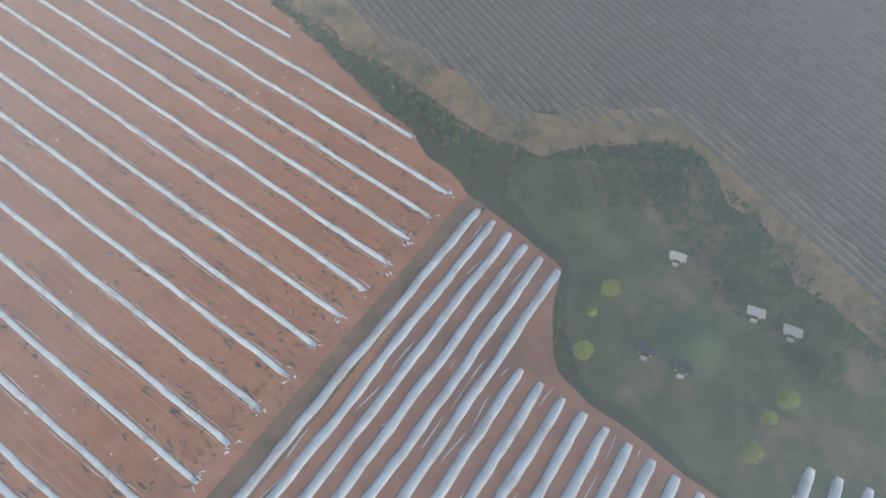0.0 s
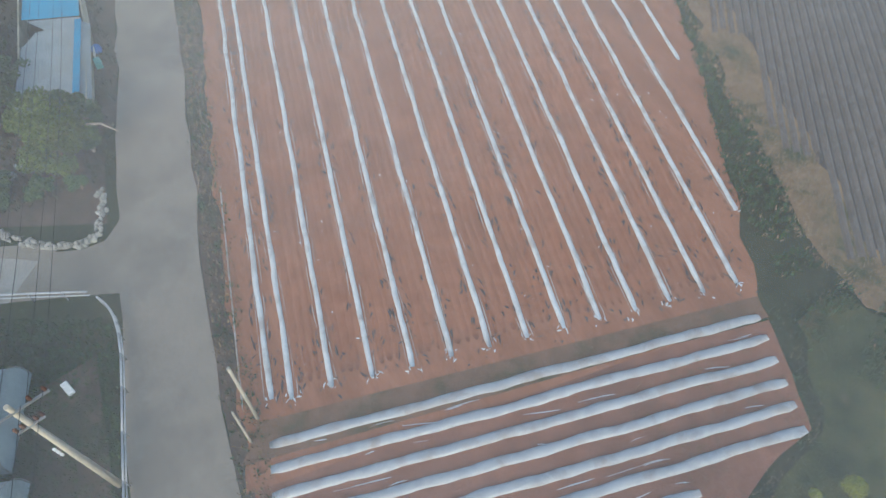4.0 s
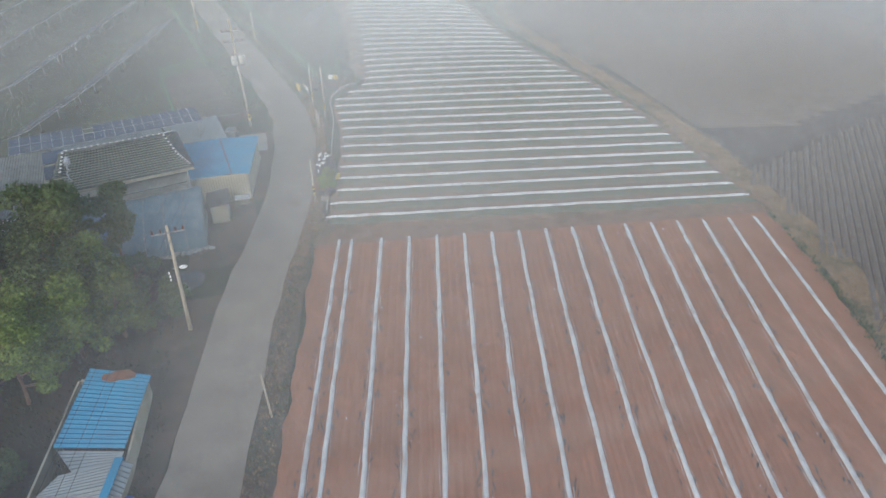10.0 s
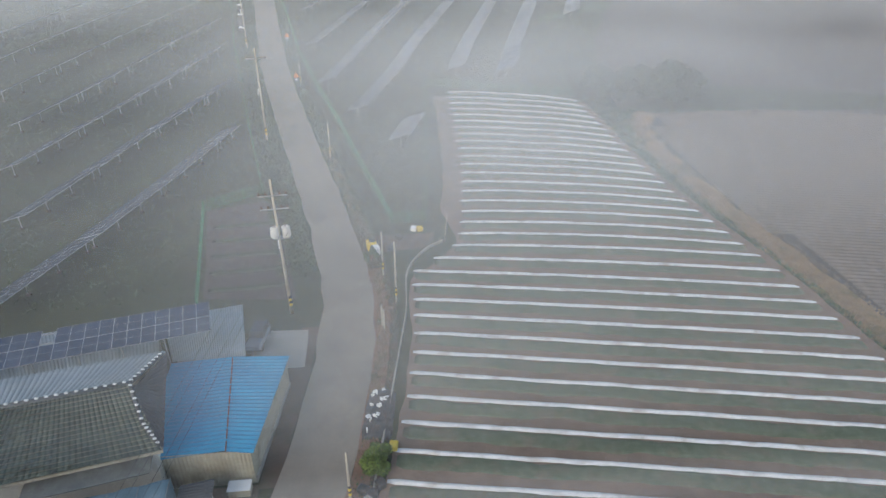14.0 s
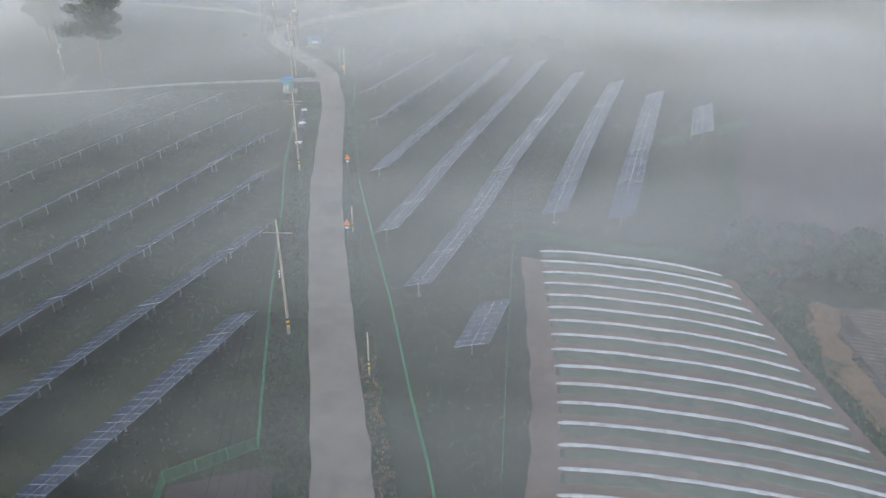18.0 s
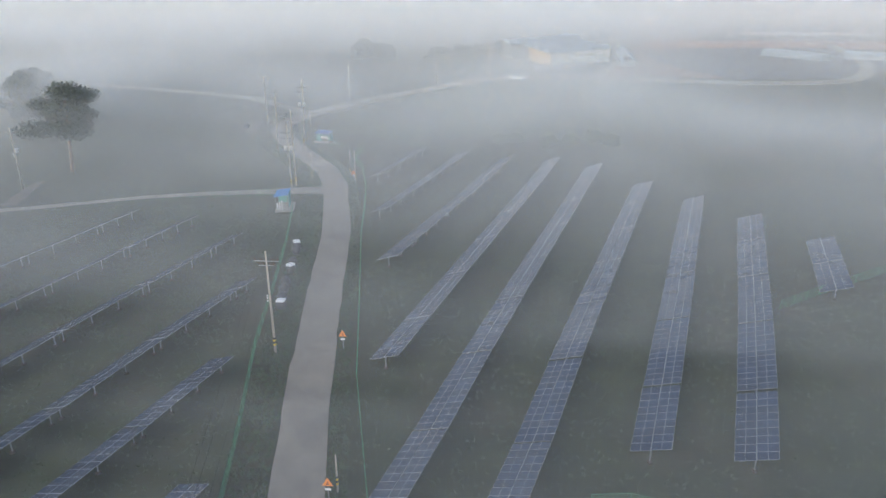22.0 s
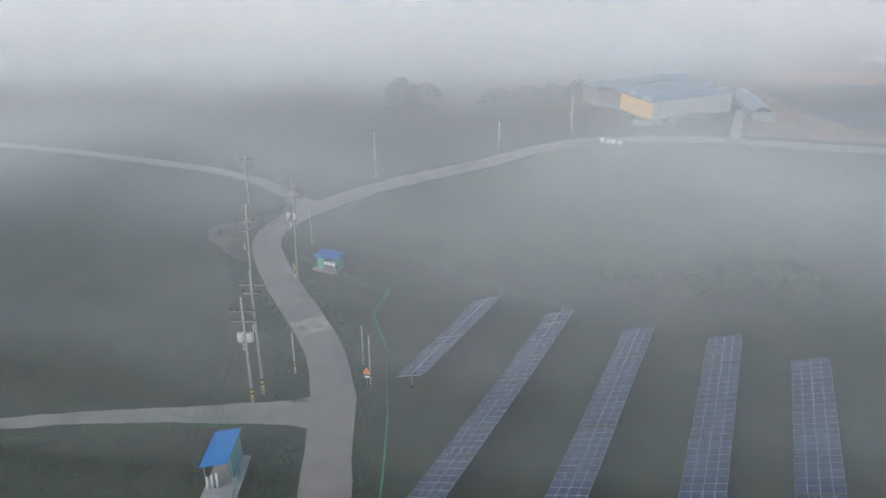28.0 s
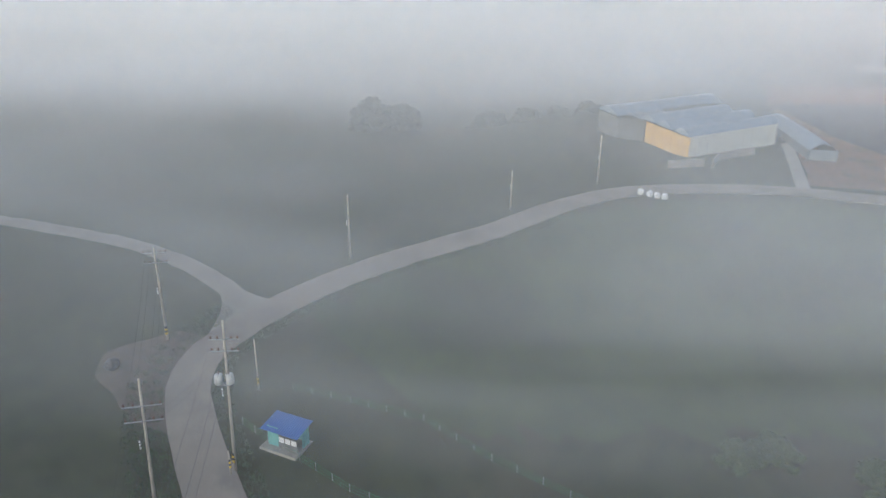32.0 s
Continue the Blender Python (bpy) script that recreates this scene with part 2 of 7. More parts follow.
# ---------------------------------------------------------------- mesh helpers
def box(bm, x0, y0, z0, x1, y1, z1, m=None, bevel=0.0):
    vs = [bm.verts.new(Vector(p)) for p in ((x0, y0, z0), (x1, y0, z0), (x1, y1, z0), (x0, y1, z0), (x0, y0, z1), (x1, y0, z1), (x1, y1, z1), (x0, y1, z1))]
    fs = [bm.faces.new([vs[i] for i in f]) for f in ((3, 2, 1, 0), (4, 5, 6, 7), (0, 1, 5, 4), (1, 2, 6, 5), (2, 3, 7, 6), (3, 0, 4, 7))]
    if bevel:
        out = bmesh.ops.bevel(bm, geom=list({e for f in fs for e in f.edges}), offset=bevel, segments=1, affect="EDGES")
        vs = list({v for f in out["faces"] for v in f.verts} | {v for v in vs if v.is_valid})
    if m is not None:
        for v in vs:
            v.co = m @ v.co
    return vs


def tube(bm, a, b, r0, r1=None, sides=8, caps=True):
    r1 = r0 if r1 is None else r1
    a, b = Vector(a), Vector(b)
    q = (b - a).to_track_quat("Z", "Y")
    rings = []
    for c, r in ((a, r0), (b, r1)):
        rings.append([bm.verts.new(c + q @ Vector((r * math.cos(2 * math.pi * i / sides), r * math.sin(2 * math.pi * i / sides), 0))) for i in range(sides)])
    for i in range(sides):
        j = (i + 1) % sides
        f = bm.faces.new((rings[0][i], rings[0][j], rings[1][j], rings[1][i]))
        f.smooth = True
    if caps:
        bm.faces.new(rings[0][::-1])
        bm.faces.new(rings[1])


def mesh_of(name, bm, material):
    me = bpy.data.meshes.new(name)
    bmesh.ops.recalc_face_normals(bm, faces=bm.faces)
    bm.to_mesh(me)
    bm.free()
    me.materials.append(material)
    return me


def thing(name, label, category, group="", at=None, kind=""):
    ob = new(name)
    ob.empty_display_size = 0.3
    if at is not None:
        ob.matrix_world = at
    return tagged(ob, label, category, group, kind)


def part(name, bm, material, parent, label=""):
    ob = new(name, mesh_of(name, bm, material) if isinstance(bm, bmesh.types.BMesh) else bm)
    ob.parent = parent
    return tagged(ob, label)


def solo(name, bm, material, label, category, group="", kind="", at=None):
    ob = new(name, mesh_of(name, bm, material))
    if at is not None:
        ob.matrix_world = at
    return tagged(ob, label, category, group, kind)


def raw(name, verts, faces, material, smooth=False):
    me = bpy.data.meshes.new(name)
    me.from_pydata(verts, [], faces)
    me.materials.append(material)
    if smooth:
        me.polygons.foreach_set("use_smooth", [True] * len(me.polygons))
    me.update()
    return me


def ruled(name, left, right, material, lift, steps, across, label, category, kind="structure", wobble=0.0, skirt=0.0):
    """A sheet that follows the land between two lines of points, each line walked at even steps."""
    def along(line, t):
        d = [0]
        for p, q in zip(line, line[1:]):
            d.append(d[-1] + math.dist(p, q))
        s = t * d[-1]
        for i in range(len(line) - 1):
            if s <= d[i + 1] or i == len(line) - 2:
                u = (s - d[i]) / max(d[i + 1] - d[i], 1e-6)
                return [line[i][k] + (line[i + 1][k] - line[i][k]) * u for k in (0, 1)]
    verts, faces = [], []
    for i in range(steps + 1):
        a, b = along(left, i / steps), along(right, i / steps)
        for j in range(across + 1):
            u = j / across
            if wobble and j in (0, across):
                u += (1 if j else -1) * wobble * noise.noise((a[0] * 0.35, a[1] * 0.35, j)) / max(math.dist(a, b), 0.1)
            x, y = a[0] + (b[0] - a[0]) * u, a[1] + (b[1] - a[1]) * u
            verts.append((x, y, land(x, y) + lift))
    w = across + 1
    for i in range(steps):
        for j in range(across):
            faces.append((i * w + j, i * w + j + 1, (i + 1) * w + j + 1, (i + 1) * w + j))
    if skirt:
        for j in (0, across):
            for i in range(steps):
                p, q = i * w + j, (i + 1) * w + j
                n = len(verts)
                verts += [(verts[p][0], verts[p][1], verts[p][2] - skirt), (verts[q][0], verts[q][1], verts[q][2] - skirt)]
                faces.append((p, q, n + 1, n) if j == 0 else (q, p, n, n + 1))
    return tagged(new(name, raw(name, verts, faces, material)), label, category, kind=kind)


def smoothed(line, n=4):
    """Catmull-Rom through the points of a line."""
    out = []
    for i in range(len(line) - 1):
        p0, p1, p2, p3 = (Vector(line[min(max(k, 0), len(line) - 1)]) for k in (i - 1, i, i + 1, i + 2))
        for k in range(n):
            t = k / n
            out.append(tuple(0.5 * ((2 * p1) + (p2 - p0) * t + (2 * p0 - 5 * p1 + 4 * p2 - p3) * t * t + (3 * p1 - p0 - 3 * p2 + p3) * t ** 3)))
    return out + [tuple(line[-1])]


def offset(line, d):
    out = []
    for i, p in enumerate(line):
        a, b = line[max(i - 1, 0)], line[min(i + 1, len(line) - 1)]
        tx, ty = b[0] - a[0], b[1] - a[1]
        k = math.hypot(tx, ty) or 1
        out.append((p[0] + ty / k * d, p[1] - tx / k * d))
    return out

# ---------------------------------------------------------------- ground, road, fields
xs = [-1500, -900, -500, -300, -220, -160] + [-130 + 5 * i for i in range(58)] + [170, 220, 300, 500, 900, 1500]
ys = [-1500, -900, -500, -300, -200] + [-160 + 5 * i for i in range(113)] + [440, 500, 600, 900, 1500]
verts = [(x, y, land(x, y) + 0.10 * noise.noise((x * 0.07, y * 0.07, 3)) - 0.08) for y in ys for x in xs]
w = len(xs)
faces = [(j * w + i, j * w + i + 1, (j + 1) * w + i + 1, (j + 1) * w + i) for j in range(len(ys) - 1) for i in range(w - 1)]
tagged(new("ground", raw("ground", verts, faces, GRASS, True)), "dark green meadow and weeds reaching into the mist", "ground", kind="structure")

MIDDLE = smoothed([(-6.0, -140), (-5.6, -110), (-3.6, -79), (0.0, -57.5), (3.6, -40), (8.3, -15), (12.9, 2), (15.2, 20), (14.6, 33),
                   (11.0, 51), (6.0, 72), (2.5, 87), (-2.5, 110), (-7.5, 139), (-10.9, 160), (-15.7, 180), (-17.8, 188.1), (-22.4, 198.2), (-27.5, 205.5),
                   (-33.2, 213), (-38.9, 221), (-43.0, 227.8), (-45.2, 234.6), (-43.6, 241), (-37.6, 250), (-28.6, 259), (-17.3, 267.4), (-5.8, 275.4), (7.6, 287.4), (21.0, 295.6), (38.8, 298.9), (57.0, 298.6), (73, 294.8), (105, 289.5), (132, 290),
                   (152, 299), (170, 330), (189, 386), (200, 430)])
ruled("road", offset(MIDDLE, -2.75), offset(MIDDLE, 2.75), ROAD, 0.05, 260, 4, "grey concrete village road with worn edges", "road", wobble=0.35, skirt=0.14)


def film_row(x0, y0, x1, y1, width, height, seed, material=FILM, bend=0.0, step=0.6):
    """A long strip of film over a low ridge, with a wavering outline and wrinkles."""
    n = max(int(math.dist((x0, y0), (x1, y1)) / step), 2)
    dx, dy = x1 - x0, y1 - y0
    k = math.hypot(dx, dy)
    nx, ny = dy / k, -dx / k
    prof = ((-0.5, -0.06), (-0.46, 0.45), (-0.25, 0.9), (0.05, 1.0), (0.3, 0.85), (0.47, 0.4), (0.5, -0.06))
    vs, fs = [], []
    for i in range(n + 1):
        t = i / n
        cx, cy = x0 + dx * t + nx * bend * 4 * t * (1 - t), y0 + dy * t + ny * bend * 4 * t * (1 - t)
        wv = 0.20 * noise.noise((cx * 0.25, cy * 0.25, seed)) * width + 0.10 * width * noise.noise((cx * 1.1, cy * 1.1, seed + 5))
        ww = width * (1 + 0.22 * noise.noise((cx * 0.7, cy * 0.7, seed + 9)))
        end = min(1, 0.25 + 2.2 * min(t, 1 - t) * n * step)
        for u, h in prof:
            x, y = cx + nx * (u * ww * (0.6 + 0.4 * end) + wv), cy + ny * (u * ww * (0.6 + 0.4 * end) + wv)
            z = land(x, y) + 0.02 + height * h * end * (1 + 0.25 * noise.noise((x * 1.6, y * 1.6, seed)))
            vs.append((x, y, z))
    w = len(prof)
    for i in range(n):
        for j in range(w - 1):
            fs.append((i * w + j, i * w + j + 1, (i + 1) * w + j + 1, (i + 1) * w + j))
    fs += [tuple(range(w)), tuple(n * w + j for j in range(w - 1, -1, -1))]
    return raw("mulch_strip", vs, fs, material, True)


# red field with long film rows
ruled("red_field", smoothed([(-0.2, -79), (2.4, -66), (5.6, -52), (9.8, -34), (13.3, -17), (15.6, -6.0)]), smoothed([(32.8, -84), (36.8, -78), (47.5, -61), (57, -42), (62, -29), (66.0, -14.5)]), SOIL, 0.03, 60, 24,
      "red-brown bare soil field", "field", wobble=0.6)
SOUTH = [(2.6, -74.4), (3.7, -75.0)] + [(6.1 + 2.445 * k, -75.4 - 0.56 * k) for k in range(12)] + [(37.6, -76.7), (45.5, -61.2), (55.4, -42.2)]
NORTH = [(17.7, -7.5), (19.0, -7.9)] + [(22.1 + 2.95 * k, -8.5 - 0.52 * k) for k in range(15)]
for i, (a, b) in enumerate(zip(SOUTH, NORTH)):
    tagged(new("mulch_strip", film_row(*a, *b, 0.37, 0.15, i, bend=0.1 if i > 8 else 0.0)), "long white plastic film strip over a soil ridge", "mulch film", "film rows on the red field")

tagged(new("film_remnant", film_row(0.9, -74.2, 4.9, -56.5, 0.12, 0.04, 33, EDGE_FILM)), "thin torn strip of soiled film on red soil", "film scraps", "film scraps")

# lower beds with broad film, south of the red field
ruled("bed_field", [(-3.0, -112), (-2.6, -100), (-1.6, -90), (-0.3, -81), (0.6, -77)], [(14, -114), (17.5, -104.5), (20, -97.5), (22.4, -92.6), (26, -91.4), (29.8, -91.0), (33.0, -84.6)], BED_SOIL, 0.025, 30, 16, "brown soil of the film-covered beds", "field", wobble=0.5)
for k in range(21):
    lx, ly = 1.6 - 0.42 * k, -76.9 - 1.42 * k
    rx = 32.5 - 0.62 * k if k < 6 else (21.5 - 0.44 * (k - 6) if k < 17 else 21.6)
    ry = ly - 0.262 * (rx - lx) * (0.94 if k < 6 else 1.0) + (0.3 if k < 6 else 0.55)
    tagged(new("film_bed", film_row(lx, ly, rx, ry + (0.12 if k < 6 else 0.0), 0.62, 0.17, 40 + k, BED_FILM, bend=0.06 if k < 6 else 0.0)), "broad white film bed on brown soil", "mulch film", "film beds")


# field of young crop between film rows
def west_edge(y):
    return glide(y, (-3, 3, 12, 23, 33, 36, 39, 50, 70, 97), (16.7, 18.6, 20.7, 22.1, 22.6, 26.0, 28.3, 30.4, 32.3, 33.2))


def east_edge(y):
    return glide(y, (-10, 5, 28, 45, 60, 80, 94), (66.2, 66.8, 65.4, 62.8, 61.2, 60.0, 59.1))


ruled("crop_field", [(west_edge(y) - 0.5 - 2.4 * min(1, max(0, (y - 42) / 6)), y - 1.6) for y in range(-3, 99, 3)], [(east_edge(y - 7) + 1.2, y - 10.2 + 0.05 * y) for y in range(-3, 99, 3)], CROP_SOIL, 0.03, 60, 20, "brown soil of the sloping crop field", "field", wobble=0.4)
for k in range(34):
    y = glide(k, (0, 10, 15, 19, 33), (-2.6, 27.0, 41.0, 53.4, 96.5))
    dy = glide(y, (-3, 17, 25, 33, 38, 50, 63, 97), (-8.8, -8.6, -7.9, -7.2, -5.9, -5.8, -5.3, -4.8))
    bow = glide(y, (-3, 25, 50, 97), (0.0, 0.2, 1.4, 2.3))
    ax, bx = west_edge(y) + 0.25 * noise.noise((k * 1.7, 0, 0)), east_edge(y + dy) + 0.4 * noise.noise((k * 1.3, 5, 0))
    a, b = (ax, y), (bx, y + dy)
    tagged(new("mulch_strip", film_row(*a, *b, 0.46, 0.2, 80 + k, bend=-bow, step=0.7)), "white plastic film ridge between green crop strips", "mulch film", "film rows on the crop field")
    strip = film_row(ax + 0.1, y - 1.05, bx - 0.1, y + dy - 1.05, 1.55, 0.12, 130 + k, CROP, bend=-bow, step=0.7)
    tagged(new("crop_strip", strip), "low green crop strip on brown soil", "crop", "crop strips")

# dark ploughed field beyond the ditch
DARK_W = smoothed([(27, -122), (34, -112), (42.5, -104), (47.5, -98), (45.5, -90.5), (42.5, -84), (46, -76), (51, -64), (60, -45), (67, -25), (70.5, -3), (71, 20), (69, 40), (67.5, 62), (68.5, 76), (72, 84)])
ruled("ploughed_field", DARK_W, [(p[0] + 190, p[1] + 0.12 * 190 - 30) for p in DARK_W], DARK_SOIL, 0.02, 60, 40, "dark ploughed field with fine ridges", "field", wobble=0.8)
ruled("field_margin", offset(DARK_W, -3.2), [(q[0] - (1.2 if p[1] > -55 else 0.5), q[1]) for p, q in zip(DARK_W, offset(DARK_W, 1.4))], DRY, 0.035, 90, 3, "dry yellow grass margin of the ploughed field", "verge", wobble=1.7)

# ---------------------------------------------------------------- solar rows
TILT, MW, ML = radians(20), 1.13, 2.2


def module_mesh():
    me = bpy.data.meshes.new("solar_module")
    bm = bmesh.new()
    box(bm, 0.0, 0.0, -0.018, MW - 0.02, ML - 0.02, 0.012)
    for y in (0.02, ML / 2 + 0.005):
        box(bm, 0.014, y, 0.0, MW - 0.034, y + ML / 2 - 0.042, 0.016)
    bm.faces.ensure_lookup_table()
    for i, f in enumerate(bm.faces):
        f.material_index = 0 if i < 6 else 1
    bm.to_mesh(me)
    bm.free()
    me.materials.append(ALU)
    me.materials.append(CELL)
    return me


MODULE = module_mesh()
post_bm = bmesh.new()
tube(post_bm, (0, 0, -0.2), (0, 0, 1.45), 0.07, sides=8)
POST = mesh_of("post", post_bm, STEEL)
foot_bm = bmesh.new()
tube(foot_bm, (0, 0, -0.1), (0, 0, 0.16), 0.34, 0.26, sides=9)
FOOT = mesh_of("footing", foot_bm, EARTH)


def solar_table(o, along, cols, group):
    """A table of two modules by cols, whose low edge starts at the point o and runs along the given direction."""
    across = Vector((along.y, -along.x, 0))
    e = o + along * (cols * MW)
    z0, z1 = land(o.x, o.y), land(e.x, e.y)
    pitch = math.atan2(z1 - z0, cols * MW)
    u = Vector((along.x * math.cos(pitch), along.y * math.cos(pitch), math.sin(pitch)))
    v = across * math.cos(TILT) + Vector((0, 0, math.sin(TILT)))
    nrm = u.cross(v)
    nrm = nrm if nrm.z > 0 else -nrm
    m = Matrix(((u.x, v.x, nrm.x, o.x), (u.y, v.y, nrm.y, o.y), (u.z, v.z, nrm.z, z0 + 0.95), (0, 0, 0, 1)))
    t = thing("solar_table", "tilted solar table of blue-black modules on steel posts", "solar panel", group, pose(o.x, o.y, z0))
    back = t.matrix_world.inverted()
    for c in range(cols):
        for r in range(2):
            ob = new("module", MODULE)
            ob.parent = t
            ob.matrix_local = back @ m @ pose(c * MW, r * (ML + 0.02), 0)
    bm = bmesh.new()
    for y in (0.7, 1.6, 2.9, 3.8):
        box(bm, 0.0, y, -0.10, cols * MW, y + 0.06, -0.02, back @ m)
    part("purlins", bm, STEEL, t, "galvanised steel rails")
    n = max(2, round(cols * MW / 4.2) + 1)
    for i in range(n):
        q = u * (0.5 + (cols * MW - 1.0) * i / (n - 1)) + v * 2.2
        x, y = o.x + q.x, o.y + q.y
        g = land(x, y)
        top = z0 + 0.95 + q.z - 0.1 - g
        ob = new("post", POST)
        ob.parent = t
        ob.matrix_local = back @ Matrix.Translation((x, y, g)) @ Matrix.Diagonal((1, 1, top / 1.45, 1))
        ob = new("footing", FOOT)
        ob.parent = t
        ob.matrix_local = back @ Matrix.Translation((x, y, g - 0.03))
    return t


def solar_row(near, far, group, first=0):
    """A row of tables from one end of its low edge to the other."""
    o, f = Vector((*near, 0)), Vector((*far, 0))
    along = (f - o).normalized()
    cols_left = round((f - o).length / MW)
    k = 0
    while cols_left > 1:
        c = min(first if first and k == 0 else 13, cols_left)
        if cols_left - c < 3:
            c = cols_left
        solar_table(o + Vector((along.y, -along.x, 0)) * 0.03 * ((k * 7) % 3 - 1), along, c, group)
        o = o + along * (c * MW + 0.18)
        cols_left -= c
        k += 1


for a, b in (((20.7, 69.7), (23.6, 79.0)), ((34.3, 106.2), (58.4, 179.5)), ((45.3, 106.2), (66.1, 169.0)), ((68.6, 140.0), (74.8, 159.5)), ((13.6, 82.0), (49.6, 187.5)), ((7.6, 96.4), (40.6, 200.0)),
             ((3.6, 118.2), (31.2, 204.5)), ((-0.6, 146.8), (20.0, 206.0)), ((-6.0, 168.6), (8.8, 208.6)), ((-10.3, 191.5), (-1.8, 212.6))):
    solar_row(a, b, "solar tables east of the road", 9)
for end, length in (((-6.7, 73.8), 49), ((-11.6, 96.2), 52), ((-16.9, 116.8), 58), ((-21.6, 136.8), 62), ((-30.4, 153.6), 64), ((-42.0, 162.6), 60), ((-55.4, 164.6), 52)):
    solar_row((end[0] - 0.335 * length, end[1] - 0.942 * length), end, "solar tables west of the road")

# ---------------------------------------------------------------- poles, wires, signs
def utility_pole(x, y, h, arms=(), cans=0, band=True, lamp=False, r=0.19, face=0.0, label="tall pale concrete utility pole", lean=(0, 0), sink=0.0, wood=None):
    g = land(x, y) - sink
    t = thing("utility_pole", label, "utility pole", "utility poles", pose(x, y, g))
    bm = bmesh.new()
    tube(bm, (0, 0, -0.3), (lean[0], lean[1], h), r, r * 0.55, 12)
    part("shaft", bm, wood or POLE, t)
    if band:
        for k in range(4):
            bm = bmesh.new()
            tube(bm, (0, 0, 1.0 + 0.3 * k), (0, 0, 1.3 + 0.3 * k), r * 1.03, r * 1.015, 12, False)
            part("warning_band", bm, (YELLOW, BLACK)[k % 2], t, ("yellow band", "black band")[k % 2])
    c, s = math.cos(face), math.sin(face)
    for az, half in arms:
        k = az / h
        bm = bmesh.new()
        box(bm, -half, -0.14, -0.05, half, -0.04, 0.05, Matrix.Translation((lean[0] * k, lean[1] * k, az)) @ Matrix.Rotation(face, 4, "Z"))
        arm = part("crossarm", bm, STEEL, t)
        for u in (-0.92, -0.45, 0.5, 0.92):
            bm = bmesh.new()
            px, py = lean[0] * k + c * half * u, lean[1] * k + s * half * u
            for j in range(3):
                tube(bm, (px, py, az + 0.04 + 0.11 * j), (px, py, az + 0.13 + 0.11 * j), 0.09, 0.05, 8)
            part("insulator", bm, PORCELAIN, arm, "dark ribbed insulator")
    for i in range(cans):
        a = face + (0.0, math.pi, math.pi / 2)[i]
        px, py = 0.52 * math.cos(a), 0.52 * math.sin(a)
        bm = bmesh.new()
        z0 = h * 0.60
        tube(bm, (px, py, z0), (px, py, z0 + 1.05), 0.36, 0.36, 14)
        tube(bm, (px, py, z0 + 1.05), (px, py, z0 + 1.14), 0.40, 0.30, 14)
        for f in range(6):
            b = a + (f - 2.5) * 0.35
            qx, qy = px + 0.4 * math.cos(b), py + 0.4 * math.sin(b)
            box(bm, qx - 0.05, qy - 0.05, z0 + 0.12, qx + 0.05, qy + 0.05, z0 + 0.9)
        can = part("transformer", bm, TANK, t, "pale grey transformer can")
        bm = bmesh.new()
        tube(bm, (px, py, z0 + 1.12), (px, py, z0 + 1.45), 0.07, 0.04, 8)
        part("bushing", bm, PORCELAIN, can)
    if cans:
        bm = bmesh.new()
        box(bm, -0.75, -0.3, h * 0.60 - 0.1, 0.75, 0.3, h * 0.60 - 0.02, Matrix.Rotation(face, 4, "Z"))
        part("bracket", bm, STEEL, t)
    for k in range(3):
        bm = bmesh.new()
        tube(bm, (-0.3, -0.12, h * 0.52 + 0.35 * k), (-0.3, -0.12, h * 0.52 + 0.35 * k + 0.18), 0.07, 0.07, 8)
        part("spool", bm, WHITE, t, "white spool insulator")
    if lamp:
        bm = bmesh.new()
        tube(bm, (0, 0, h * 0.62), (0.9, -0.5, h * 0.66), 0.03, 0.03, 6)
        part("lamp_arm", bm, STEEL, t)
        bm = bmesh.new()
        bmesh.ops.create_uvsphere(bm, u_segments=10, v_segments=6, radius=0.22, matrix=Matrix.Translation((1.0, -0.55, h * 0.66)) @ Matrix.Diagonal((1.5, 1, 0.6, 1)))
        part("lamp_head", bm, WHITE, t, "white street lamp head")
    return t


POLES = {
    "south": (-6.4, -75.1, 11.2), "b": (3.0, -18.4, 10.7), "c": (9.4, 25.7, 15.2), "e": (0.9, 71.7, 14.7), "f": (-9.6, 120.5, 14.3), "g": (-26.8, 187.4, 16.9), "g1": (-27.3, 185.4, 14.4),
    "i": (-33.6, 218.3, 17.6), "h": (-39.1, 211.9, 15.4), "far": (-51.4, 239.8, 13.6)}
utility_pole(*POLES["south"], ((10.7, 1.5), (9.3, 0.6)), 0, False, face=0.25, r=0.21)
utility_pole(*POLES["b"], ((10.1, 1.25),), 0, False, True, face=0.1, label="pale concrete pole with a crossarm and street lamp", lean=(0.5, 0.1))
utility_pole(*POLES["c"], ((13.6, 1.35), (12.2, 1.3)), 2, face=0.12, label="tall concrete pole carrying two pale transformers", lean=(-0.3, 0))
utility_pole(*POLES["e"], ((13.2, 1.6),), 0, face=0.0)
utility_pole(*POLES["f"], ((13.0, 1.6), (12.4, 1.0)), 0, face=0.0)
utility_pole(*POLES["g"], ((15.0, 1.6), (13.9, 1.2)), 0, face=0.1)
utility_pole(*POLES["g1"], ((12.6, 1.5), (11.3, 1.5)), 2, face=0.1, label="tall concrete pole carrying two pale transformers")
utility_pole(*POLES["i"], ((15.6, 1.4), (14.3, 1.4)), 2, face=0.15, label="tall concrete pole carrying two pale transformers", lean=(0.5, 0.1))
utility_pole(*POLES["h"], ((12.6, 1.7), (11.0, 1.7)), 0, face=0.3, label="tall concrete pole with two crossarms, dark in the mist", lean=(0.5, 0.2))
utility_pole(*POLES["far"], ((13.0, 1.5), (11.6, 1.5)), 0, face=0.3)
utility_pole(-30.7, 263.7, 10.9, (), 0, False)
utility_pole(-3.1, 284.7, 7.6, (), 0, False)
